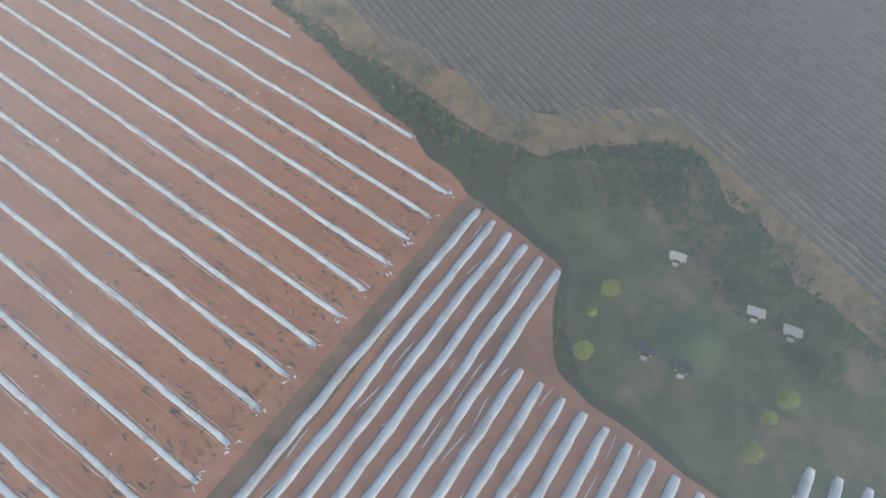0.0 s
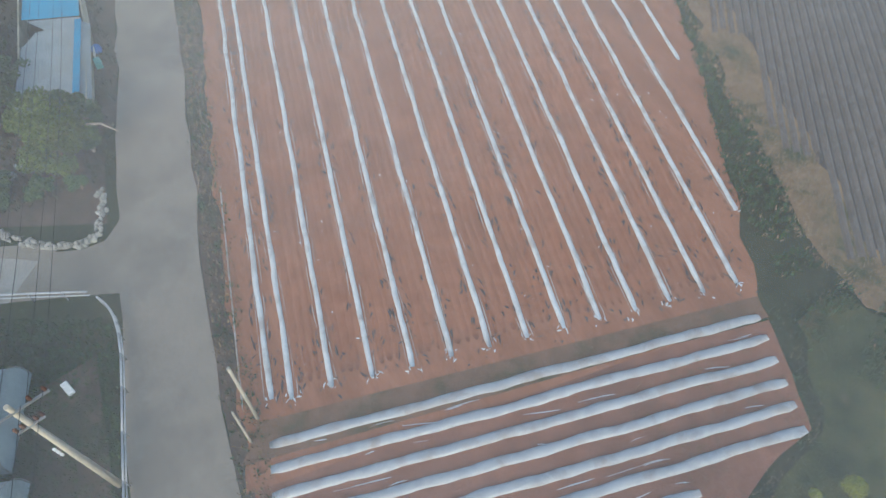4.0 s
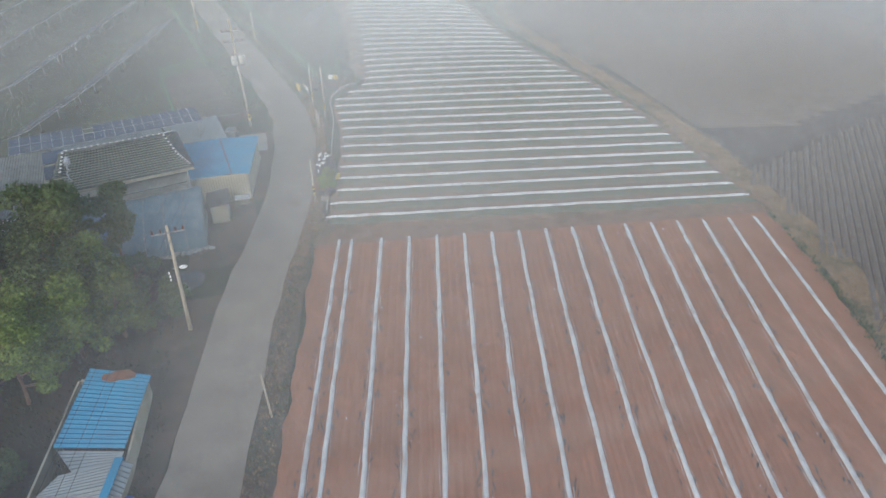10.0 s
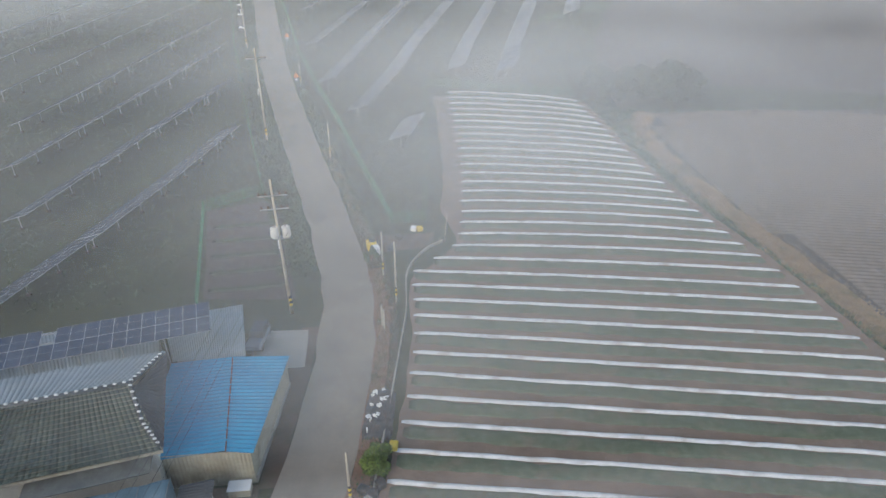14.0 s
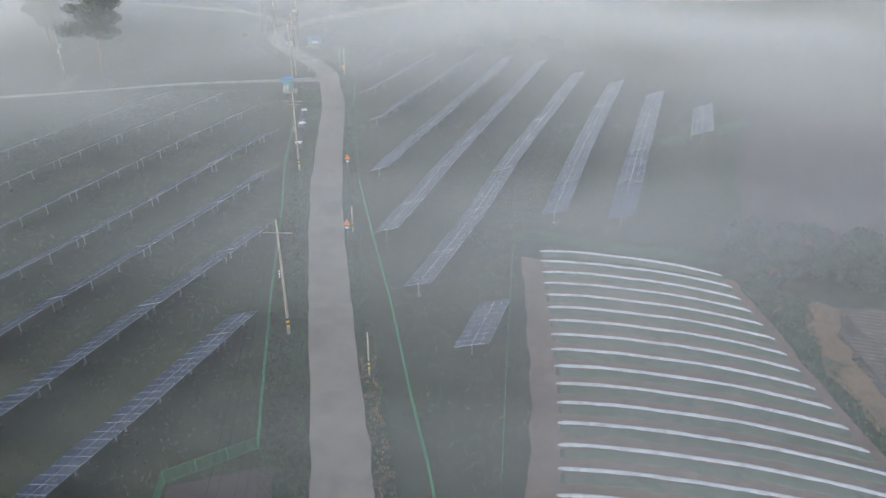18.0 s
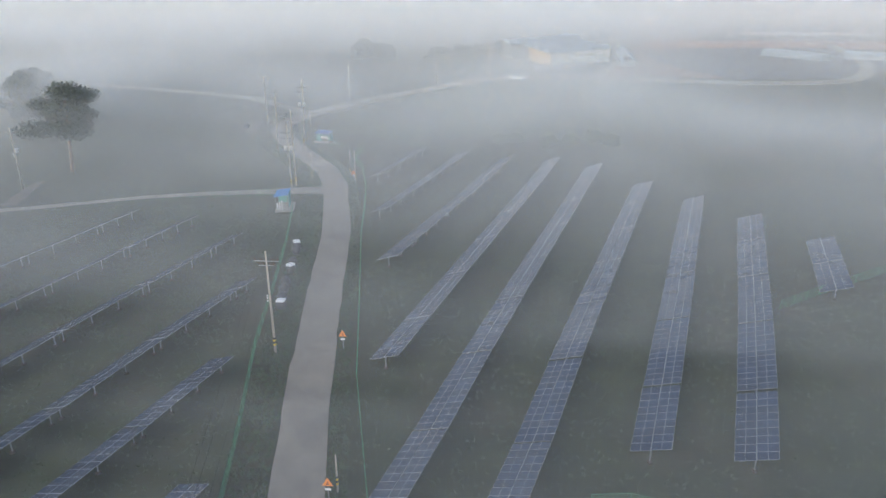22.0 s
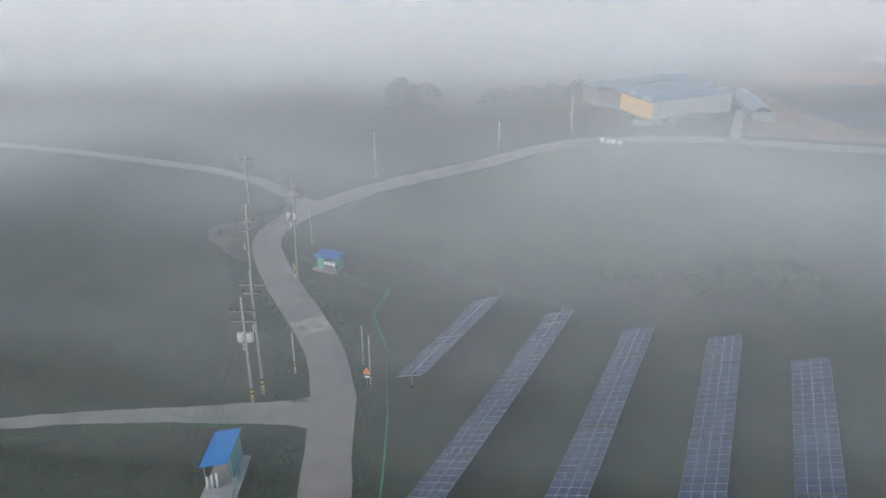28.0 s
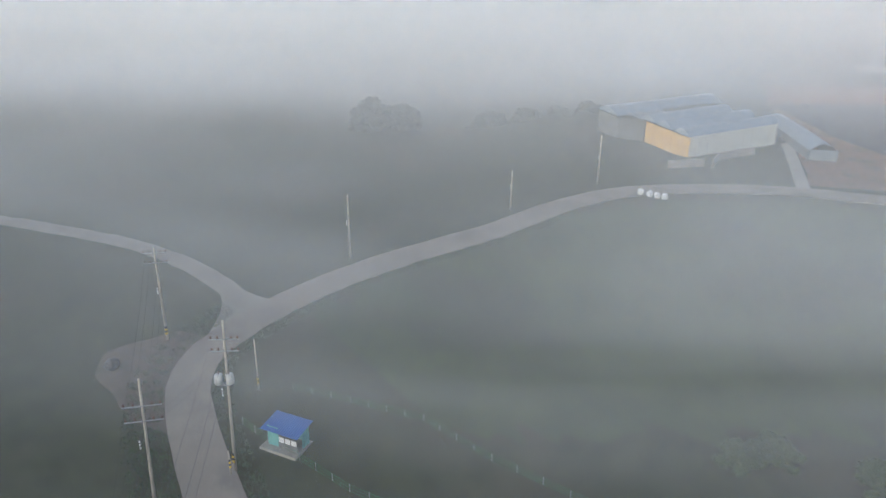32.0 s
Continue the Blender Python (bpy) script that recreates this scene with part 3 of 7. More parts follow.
utility_pole(16.0, 300.3, 10.4, (), 0, False)
utility_pole(-89.4, 181.2, 14.0, ((13.0, 1.3),), 1, False)
utility_pole(60.9, -35.3, 8.1, (), 0, False, r=0.15, label="old leaning wooden pole by the ditch", lean=(0.6, 0.2), wood=mat("old_pole_wood", (0.10, 0.075, 0.055), (0.16, 0.12, 0.09), 2.0, 0.9, 0.3))


def small_post(x, y, h, r=0.09, band=True, label="slim pale concrete roadside post", lean=(0, 0), material=POLE):
    t = thing("roadside_post", label, "post", "roadside posts", pose(x, y, land(x, y)))
    bm = bmesh.new()
    tube(bm, (0, 0, -0.3), (lean[0], lean[1], h), r, r * 0.75, 9)
    part("shaft", bm, material, t)
    bm = bmesh.new()
    tube(bm, (lean[0], lean[1], h), (lean[0], lean[1], h + 0.05), r * 0.85, r * 0.5, 9)
    part("cap", bm, CONCRETE, t)
    if band:
        for k in range(4):
            bm = bmesh.new()
            tube(bm, (0, 0, 0.9 + 0.26 * k), (0, 0, 1.16 + 0.26 * k), r * 1.06, r * 1.04, 9, False)
            part("warning_band", bm, (YELLOW, BLACK)[k % 2], t)
    return t


for x, y, h, b in ((20.4, 26.7, 7.4, True), (19.1, 32.0, 5.7, True), (16.1, 1.7, 5.3, True), (11.5, 65.1, 5.5, True), (-24.2, 191.9, 6.2, True), (-15.7, 195.1, 5.8, True), (-13.6, 190.9, 7.1, True),
                   (4.2, 97.8, 4.4, True), (-35.4, 231.0, 7.0, True), (18.8, 22.6, 2.6, False), (19.0, 22.0, 2.4, False), (-33.8, 217.6, 3.0, True)):
    small_post(x, y, h, 0.11, b)
small_post(1.5, -75.1, 6.7, 0.12, False, "slim grey concrete post at the field corner", (0.1, 0))
small_post(0.7, -76.3, 4.3, 0.08, False, "thin grey stake beside the road", (0.1, 0.1))
small_post(9.4, -30.5, 4.5, 0.09, False, "thin grey stake beside the ditch", (-0.1, 0))
small_post(26.9, 39.2, 3.6, 0.07, False, "thin wooden stake at the field corner", (0.3, 0), WOOD)


def chevron_sign(x, y):
    t = thing("warning_sign", "orange triangular road warning sign on a banded post", "road sign", "warning signs", pose(x, y, land(x, y)))
    bm = bmesh.new()
    tube(bm, (0, 0, -0.2), (0, 0, 2.5), 0.05, 0.05, 8)
    part("pole", bm, STEEL, t)
    bm = bmesh.new()
    vs = [bm.verts.new((0.62 * math.cos(a), d, 2.2 + 0.62 * math.sin(a))) for d in (-0.08, -0.05) for a in (math.pi / 2, math.pi * 7 / 6, math.pi * 11 / 6)]
    bm.faces.new(vs[:3]), bm.faces.new(vs[3:][::-1])
    for i in range(3):
        bm.faces.new((vs[i], vs[3 + i], vs[3 + (i + 1) % 3], vs[(i + 1) % 3]))
    plate = part("plate", bm, ORANGE, t, "orange reflective plate")
    bm = bmesh.new()
    box(bm, -0.16, -0.10, 2.05, 0.16, -0.082, 2.13)
    box(bm, -0.04, -0.10, 2.13, 0.04, -0.082, 2.42)
    part("symbol", bm, BLACK, plate)
    bm = bmesh.new()
    box(bm, -0.3, -0.08, 1.35, 0.3, -0.05, 1.6)
    part("lower_plate", bm, WHITE, t)


for p in ((3.6, 96.6), (-0.7, 121.8), (-13.9, 190.4)):
    chevron_sign(*p)


def wire(points, sag, r=0.014):
    """A hanging cable through the given pole tops."""
    vs, fs = [], []
    for a, b in zip(points, points[1:]):
        a, b = Vector(a), Vector(b)
        side = Vector(((b - a).y, -(b - a).x, 0)).normalized()
        base = len(vs)
        n = 14
        for i in range(n + 1):
            t = i / n
            c = a.lerp(b, t) - Vector((0, 0, sag * 4 * t * (1 - t)))
            for k in range(3):
                ang = 2 * math.pi * k / 3
                vs.append(tuple(c + side * r * math.cos(ang) + Vector((0, 0, r * math.sin(ang)))))
        for i in range(n):
            for k in range(3):
                fs.append((base + i * 3 + k, base + i * 3 + (k + 1) % 3, base + i * 3 + 3 + (k + 1) % 3, base + i * 3 + 3 + k))
    tagged(new("overhead_cable", raw("overhead_cable", vs, fs, CABLE)), "thin black overhead cable between poles", "cable", "overhead cables")


def top(key, dx, dz):
    x, y, h = POLES[key]
    return (x + dx, y, land(x, y) + h + dz)


for dx in (-1.2, -0.5, 0.6, 1.25):
    wire([top("south", dx, -0.3), top("b", dx * 0.8, -0.45)], 1.2)
    wire([top("b", dx * 0.8, -0.45), top("c", dx, -4.6)], 0.6)
    wire([top("c", dx, -1.4), top("e", dx, -1.3), top("f", dx, -1.1), top("g1", dx, -1.6), top("h", dx, -3.0), top("far", dx, -0.4)], 0.9)
for dx in (-1.2, 0.4, 1.2):
    wire([top("g1", dx, -2.9), top("i", dx, -3.1)], 0.7)
    wire([top("i", dx, -3.1), top("h", dx, -4.6)], 0.4)
    wire([(-25 + dx * 0.4, -150, 9.5), top("south", dx, -0.3)], 1.5)
wire([top("b", 0, -5.0), (0.2, -27.5, 0.4)], 0.3)


# ---------------------------------------------------------------- fences
def mesh_fence(line, h, post_gap, label, group="green mesh fences", rails=7):
    """Green wire fence: posts with rails and panels of mesh, built panel by panel along a line."""
    t = thing("wire_fence", label, "fence", group, pose(line[0][0], line[0][1], land(*line[0])))
    o = Vector(t.matrix_world.translation)
    pts = []
    for a, b in zip(line, line[1:]):
        n = max(1, round(math.dist(a, b) / post_gap))
        pts += [(a[0] + (b[0] - a[0]) * i / n, a[1] + (b[1] - a[1]) * i / n) for i in range(n)]
    pts.append(line[-1])
    pb = bmesh.new()
    tube(pb, (0, 0, -0.15), (0, 0, h + 0.08), 0.035, 0.035, 6)
    pm = mesh_of("fence_post", pb, FENCE_POST)
    for p in pts:
        ob = new("fence_post", pm)
        ob.parent = t
        ob.matrix_local = Matrix.Translation(Vector((*p, land(*p))) - o)
    for a, b in zip(pts, pts[1:]):
        A, B = Vector((*a, land(*a))) - o, Vector((*b, land(*b))) - o
        d = B - A
        bm = bmesh.new()
        s = Vector((d.y, -d.x, 0)).normalized() * 0.012
        zs = [0.05 + (h - 0.08) * i / (rails - 1) for i in range(rails)]
        for z in zs:
            q = [A + Vector((0, 0, z)), B + Vector((0, 0, z))]
            r = (0.02 if z in (zs[0], zs[-1]) else 0.009) if rails > 3 else 0.008
            vs = [bm.verts.new(c + k) for c in q for k in (s + Vector((0, 0, r)), s - Vector((0, 0, r)), -s - Vector((0, 0, r)), -s + Vector((0, 0, r)))]
            for i in range(4):
                bm.faces.new((vs[i], vs[(i + 1) % 4], vs[4 + (i + 1) % 4], vs[4 + i]))
        n = max(4, int(d.length / 0.6))
        for i in range(1, n if rails > 3 else 1):
            c = A + d * (i / n)
            e = d.normalized() * 0.008
            vs = [bm.verts.new(c + e * k + Vector((0, 0, z))) for z in (0.05, h - 0.03) for k in (1, -1)]
            bm.faces.new((vs[0], vs[1], vs[3], vs[2]))
        part("mesh_panel", bm, GREEN_MESH, t)
    return t


FENCE_POST = GREEN_MESH
mesh_fence([(24.9, 44.6), (20.5, 44.4), (18.8, 52.1), (16.4, 61.4), (12.3, 78.6), (7.3, 97.0)], 1.5, 2.6, "green wire mesh fence along the grass verge")
mesh_fence([(7.3, 97.0), (2.4, 115.6), (-1.2, 135), (-6.0, 160), (-8.2, 175), (-9.9, 184.7), (-13.4, 198.8), (-17.2, 206.8), (-16.4, 214.5)], 1.3, 3.0, "green wire mesh fence beside the village road")
mesh_fence([(24.9, 44.6), (25.5, 51.8), (26.5, 65.5), (28.0, 84.0), (29.3, 99.5)], 1.4, 3.0, "green wire mesh fence along the crop field")
mesh_fence([(29.3, 99.5), (33.3, 100.2), (45, 98.2), (59.1, 95.3)], 1.4, 3.0, "green wire mesh fence at the end of the crop field")
mesh_fence([(-0.6, 27.3), (-2.6, 38), (-4.7, 49.6), (2.5, 54.0), (1.1, 60), (-3.2, 78.6), (-9.0, 106), (-12.6, 121.1), (-15.4, 137), (-19.0, 155.3), (-23.1, 172.7)], 1.4, 3.0, "green wire mesh fence round the western solar field")
mesh_fence([(61.4, 136.3), (71.6, 142.6), (84, 150)], 1.4, 3.0, "green wire mesh fence behind the solar rows")
FENCE_POST = STEEL
mesh_fence([(-35.3, 225.1), (-31.4, 222.5), (-27.1, 220.1), (-20.8, 216.3), (-16.4, 214.5)], 0.9, 2.6, "low green fence with grey posts below the hut", rails=3)
mesh_fence([(-31.1, 231.3), (-23.5, 229.6), (-14.3, 227.1), (-6.3, 221.6), (1.7, 217.3), (14, 211)], 0.8, 2.6, "low green fence with grey posts over the meadow", rails=3)
FENCE_POST = GREEN_MESH
mesh_fence([(-33.6, 180.2), (-28.4, 181.0)], 1.3, 1.3, "short green railing beside the side lane", rails=4)
mesh_fence([(-52.5, 174.2), (-47.1, 176.9), (-40, 178.9), (-35.4, 179.8)], 1.0, 2.9, "low green posts and wires beside the side lane", rails=3)


def guard_rail(line, label):
    t = thing("guard_rail", label, "guard rail", at=pose(line[0][0], line[0][1], land(*line[0])))
    o = t.matrix_world.translation
    for a, b in zip(line, line[1:]):
        A, B = Vector((*a, land(*a))) - o, Vector((*b, land(*b))) - o
        d = (B - A).normalized()
        bm = bmesh.new()
        for z, r in ((0.98, 0.07), (0.55, 0.05)):
            tube(bm, A + Vector((0, 0, z)) - d * 0.02, B + Vector((0, 0, z)) + d * 0.02, r, r, 8)
        part("rail", bm, ALU, t, "pale blue-grey steel rail")
        bm = bmesh.new()
        tube(bm, A - Vector((0, 0, 0.1)), A + Vector((0, 0, 1.02)), 0.05, 0.05, 8)
        part("rail_post", bm, STEEL, t)


guard_rail(smoothed([(-16, -57.4), (-10.8, -59.6), (-5.4, -62.2)], 3), "pale steel guard rail beside the side lane")
guard_rail(smoothed([(-4.9, -62.9), (-4.3, -64.5), (-4.4, -67.7), (-5.9, -75.5), (-7.2, -84), (-8, -100)], 3), "long pale steel guard rail on the road bank")


# ---------------------------------------------------------------- roofs and walls
def corrugated(bm, p00, p10, p11, p01, waves, amp=0.025, steps=2):
    """A corrugated sheet between four corners; the waves run along the side p00 to p10."""
    p00, p10, p11, p01 = (Vector(p) for p in (p00, p10, p11, p01))
    nrm = (p10 - p00).cross(p01 - p00).normalized()
    n = waves * 4
    rows = []
    for j in range(steps + 1):
        v = j / steps
        rows.append([bm.verts.new(p00.lerp(p10, i / n).lerp(p01.lerp(p11, i / n), v) + nrm * amp * math.sin(math.pi * i / 2)) for i in range(n + 1)])
    for a, b in zip(rows, rows[1:]):
        for i in range(n):
            bm.faces.new((a[i], a[i + 1], b[i + 1], b[i]))
    low = [[bm.verts.new(v.co - nrm * 0.05) for v in (r[0], r[n])] for r in (rows[0], rows[-1])]
    for r, l in ((rows[0], low[0]), (rows[-1], low[1])):
        bm.faces.new((r[0], l[0], l[1], r[n]))


def slab(bm, corners, thick):
    """A flat plate of some thickness below the given corners."""
    vs = [bm.verts.new(p) for p in corners] + [bm.verts.new(Vector(p) - Vector((0, 0, thick))) for p in corners]
    n = len(corners)
    bm.faces.new(vs[:n]), bm.faces.new(vs[n:][::-1])
    for i in range(n):
        bm.faces.new((vs[i], vs[n + i], vs[n + (i + 1) % n], vs[(i + 1) % n]))


def wall(bm, a, b, z0a, z0b, z1a, z1b, thick=0.15):
    a, b = Vector((*a, 0)), Vector((*b, 0))
    s = Vector(((b - a).y, -(b - a).x, 0)).normalized() * thick
    vs = [bm.verts.new(p) for p in (a + Vector((0, 0, z0a)), b + Vector((0, 0, z0b)), b + Vector((0, 0, z1b)), a + Vector((0, 0, z1a)))]
    vs += [bm.verts.new(v.co - s) for v in vs]
    for f in ((0, 1, 2, 3), (7, 6, 5, 4), (0, 4, 5, 1), (1, 5, 6, 2), (2, 6, 7, 3), (3, 7, 4, 0)):
        bm.faces.new([vs[i] for i in f])


G0 = -2.3
# blue-roofed workshop by the road
shop = thing("workshop", "workshop with a bright blue sheet roof and beige walls", "building")
bm = bmesh.new()
corrugated(bm, (0.9, 4.0, 1.05), (0.5, 15.1, 0.95), (5.7, 15.3, 1.12), (7.2, 4.4, 1.22), 26, 0.045)
part("west_roof_sheet", bm, BLUE_ROOF, shop, "bright blue corrugated sheet")
bm = bmesh.new()
corrugated(bm, (7.2, 4.3, 1.225), (5.7, 15.3, 1.125), (10.6, 15.1, 0.98), (9.2, 4.0, 1.16), 26, 0.045)
part("east_roof_sheet", bm, BLUE_ROOF, shop, "bright blue corrugated sheet")
bm = bmesh.new()
for i in range(9):
    a, b = i / 9, (i + 1) / 9 - 0.02
    p, q = Vector((7.2, 4.3, 1.28)).lerp(Vector((5.7, 15.3, 1.18)), a), Vector((7.2, 4.3, 1.28)).lerp(Vector((5.7, 15.3, 1.18)), b)
    box(bm, -0.05, 0, -0.01, 0.05, (q - p).length, 0.03, Matrix.Translation(p) @ Matrix.Rotation(math.atan2(-(q - p).x, (q - p).y), 4, "Z"))
part("ridge_strip", bm, OLD_RUST, shop, "dark rusted ridge strip")
bm = bmesh.new()
corrugated(bm, (2.6, 4.3, G0), (8.9, 4.3, G0), (8.9, 4.3, 1.15), (2.6, 4.3, 1.15), 22, 0.03)
part("south_wall", bm, BEIGE_SHEET, shop, "stained beige sheet wall")
bm = bmesh.new()
corrugated(bm, (8.9, 4.3, G0), (10.3, 14.9, G0), (10.3, 14.9, 0.95), (8.9, 4.3, 1.1), 34, 0.03)
part("east_wall", bm, BEIGE_SHEET, shop)
bm = bmesh.new()
wall(bm, (10.3, 14.9), (0.9, 14.9), G0, G0, 0.9, 0.9)
wall(bm, (0.9, 14.9), (2.6, 4.35), G0, G0, 0.9, 0.95)
part("rear_wall", bm, BEIGE_SHEET, shop)
bm = bmesh.new()
wall(bm, (9.02, 4.3), (10.42, 14.9), G0 - 0.2, G0 - 0.2, G0 + 0.45, G0 + 0.45, 0.25)
part("plinth", bm, CONCRETE, shop)
# white chest by the wall
bm = bmesh.new()
box(bm, 7.1, 3.0, G0 - 0.05, 8.7, 3.9, G0 + 0.75, bevel=0.04)
chest = thing("chest_freezer", "old beige chest with a white lid beside the workshop", "chest")
part("chest_body", bm, BEIGE_SHEET, chest)
bm = bmesh.new()
box(bm, 7.05, 2.95, G0 + 0.755, 8.75, 3.95, G0 + 0.85, bevel=0.02)
part("chest_lid", bm, WHITE, chest, "white lid")
# little store with a ribbed roof
store = thing("store_shed", "small block shed with a dark ribbed roof", "shed")
bm = bmesh.new()
corrugated(bm, (4.3, -0.9, 0.0), (4.2, 2.5, 0.1), (6.6, 2.7, 0.35), (6.9, -0.9, 0.2), 14, 0.03)
part("roof_sheet", bm, DARK_TILE, store, "dark ribbed roof sheet")
bm = bmesh.new()
for a, b in (((4.6, -0.5), (6.5, -0.5)), ((6.5, -0.5), (6.3, 2.3)), ((6.3, 2.3), (4.5, 2.3)), ((4.5, 2.3), (4.6, -0.5))):
    wall(bm, a, b, G0, G0, 0.03, 0.03)
part("block_wall", bm, BEIGE_SHEET, store)
bm = bmesh.new()
box(bm, 6.44, 0.5, G0, 6.54, 1.4, -0.4)
part("door", bm, GREY_ROOF, store)

# tiled house
house = thing("tiled_house", "old house with a mossy grey tiled roof and ivory walls", "house")
E0, R0 = 3.3, 5.6
SE, SW, NE_, NW = Vector((3.5, 2.9, E0)), Vector((-10.6, -0.1, E0)), Vector((0.9, 13.6, E0)), Vector((-12.6, 10.9, E0))
RE, RW = Vector((0.5, 7.4, R0)), Vector((-9.4, 5.4, R0))


def tiled_slope(a, b, c, d, cols, rows, material, name):
    """Rows of curved tiles on a roof face: eave from a to b, upper edge from d to c."""
    for col in range(cols):
        bm = bmesh.new()
        u0, u1 = col / cols, (col + 1) / cols
        nrm = (b - a).cross(d - a).normalized()
        nrm = nrm if nrm.z > 0 else -nrm
        for row in range(rows):
            v0, v1 = row / rows, (row + 1) / rows
            q = [a.lerp(b, u).lerp(d.lerp(c, u), v) for v in (v0, v1) for u in (u0, (u0 * 2 + u1) / 3, (u0 + u1 * 2) / 3, u1)]
            h = (0.0, 0.07, 0.07, 0.0)
            vs = [bm.verts.new(p + nrm * (h[i % 4] + (0.15 if i < 4 else 0.0) - 0.08 * math.sin(math.pi * (v0 if i < 4 else v1)))) for i, p in enumerate(q)]
            for i in range(3):
                bm.faces.new((vs[i], vs[i + 1], vs[5 + i], vs[4 + i]))
            if row == 0:
                lo = [bm.verts.new(v.co - nrm * 0.12) for v in vs[:4]]
                for i in range(3):
                    bm.faces.new((lo[i], lo[i + 1], vs[i + 1], vs[i]))
        part(name, bm, material, house)


tiled_slope(SW, SE, RE, RW, 36, 16, TILE, "tile_course")
tiled_slope(NE_, NW, RW, RE, 30, 10, GREY_ROOF, "rear_tile_course")
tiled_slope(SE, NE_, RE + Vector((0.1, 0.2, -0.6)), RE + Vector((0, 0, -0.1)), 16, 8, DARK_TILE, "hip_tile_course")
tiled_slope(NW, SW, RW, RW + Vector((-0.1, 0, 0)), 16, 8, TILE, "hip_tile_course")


def ridge(a, b, r, caps):
    bm = bmesh.new()
    tube(bm, a, b, r, r, 8)
    part("ridge_tile", bm, DARK_TILE, house)
    cb = bmesh.new()
    tube(cb, (-0.11, 0, 0), (0.11, 0, 0), 0.085, 0.085, 8)
    cm = mesh_of("ridge_cap", cb, WHITE)
    for i in range(caps):
        ob = new("ridge_cap", cm)
        ob.parent = house
        ob.matrix_local = Matrix.Translation(a.lerp(b, (i + 0.5) / caps) + Vector((0, 0, r * 0.95)))


ridge(RW, RE, 0.2, 16)
ridge(RE, SE.lerp(RE, 0.38) + Vector((-0.4, 0, 0.1)), 0.16, 6)
ridge(SE.lerp(RE, 0.38) + Vector((-0.4, 0, 0.1)), SE + Vector((-0.2, 0.3, 0.15)), 0.14, 6)
ridge(RE, NE_ + Vector((-0.2, -0.3, 0.15)), 0.16, 9)
ridge(RW, SW.lerp(RW, 0.45) + Vector((0.6, 0, 0.1)), 0.16, 6)
ridge(RW, NW + Vector((2.6, -1.5, 0.4)), 0.16, 7)
bm = bmesh.new()
slab(bm, [SE + Vector((0.05, 0, -0.05)), NE_ + Vector((0, 0, -0.05)), NW + Vector((0, 0, -0.05)), SW + Vector((0, 0, -0.05))], 0.22)
part("eave_board", bm, BEIGE_SHEET, house, "weathered cream eave boards")
bm = bmesh.new()
W_ = [(2.5, 3.8), (0.0, 12.6), (-11.8, 10.2), (-10.0, 1.2)]
for a, b in zip(W_, W_[1:] + W_[:1]):
    wall(bm, a, b, G0, G0, E0 - 0.2, E0 - 0.2, -0.2)
part("outer_wall", bm, IVORY, house, "ivory plaster walls")
ang = math.atan2(3.8 - 1.2, 12.5)
for x in (-9.0, -6.6):
    win = new("window")
    win.parent = house
    win.matrix_local = Matrix.Translation((x, 1.2 + (x + 10.0) * math.tan(ang) - 0.02, 1.75)) @ Matrix.Rotation(ang, 4, "Z")
    bm = bmesh.new()
    for x0, x1, z0, z1 in ((-0.65, 0.65, -0.5, -0.42), (-0.65, 0.65, 0.42, 0.5), (-0.65, -0.57, -0.42, 0.42), (0.57, 0.65, -0.42, 0.42), (-0.04, 0.04, -0.42, 0.42)):
        box(bm, x0, -0.07, z0, x1, 0.05, z1)
    part("window_frame", bm, WHITE, win, "white window frame")
    for k in (-0.57, 0.04):
        bm = bmesh.new()
        box(bm, k, -0.03, -0.42, k + 0.53, 0.0, 0.42)
        part("pane", bm, GLASS, win)
bm = bmesh.new()
slab(bm, [(-5.2, 0.4, 2.1), (2.6, 2.1, 2.1), (2.6, 3.7, 2.6), (-5.2, 2.1, 2.6)], 0.1)
part("canopy", bm, SLATE, house, "dark canopy under the eave")
# solar water heater on the roof
heater = thing("water_heater", "roof water heater with blue collectors and a steel tank", "solar heater", at=Matrix.Translation((-10.4, 4.6, 4.75)) @ Matrix.Rotation(radians(12), 4, "Z"))
for dy in (-2.3, 0.35):
    bm = bmesh.new()
    box(bm, -1.0, dy, -0.1, 1.0, dy + 2.1, 0.02, Matrix.Rotation(radians(12), 4, "X"))
    part("collector", bm, CELL, heater, "dark blue collector panel")
bm = bmesh.new()
tube(bm, (1.3, -1.2, 0.25), (1.3, 1.4, 0.5), 0.32, 0.32, 14)
part("tank", bm, ALU, heater, "shiny steel tank")
bm = bmesh.new()
for k in range(5):
    tube(bm, (1.2, -1.2 - 0.5 * k, 0.2 - 0.15 * k), (1.25 + 0.2 * math.sin(k * 2), -1.7 - 0.5 * k, 0.05 - 0.15 * k), 0.07, 0.07, 6)
part("pipe", bm, ALU, heater)
# west annex roof behind the house
annex = thing("annex", "low annex with a weathered grey sheet roof", "shed")
bm = bmesh.new()
corrugated(bm, (-21.5, -3.2, 2.2), (-10.9, -0.8, 2.2), (-12.9, 12.5, 3.3), (-23.5, 10.0, 3.3), 40, 0.03)
part("roof_sheet", bm, SLATE, annex, "weathered grey sheet")
bm = bmesh.new()
for a, b in (((-21.2, -2.6), (-10.9, -0.3)), ((-10.9, -0.3), (-12.6, 11.8)), ((-12.6, 11.8), (-23.0, 9.6)), ((-23.0, 9.6), (-21.2, -2.6))):
    wall(bm, a, b, G0, G0, 2.1, 2.1)
part("outer_wall", bm, IVORY, annex)
bm = bmesh.new()
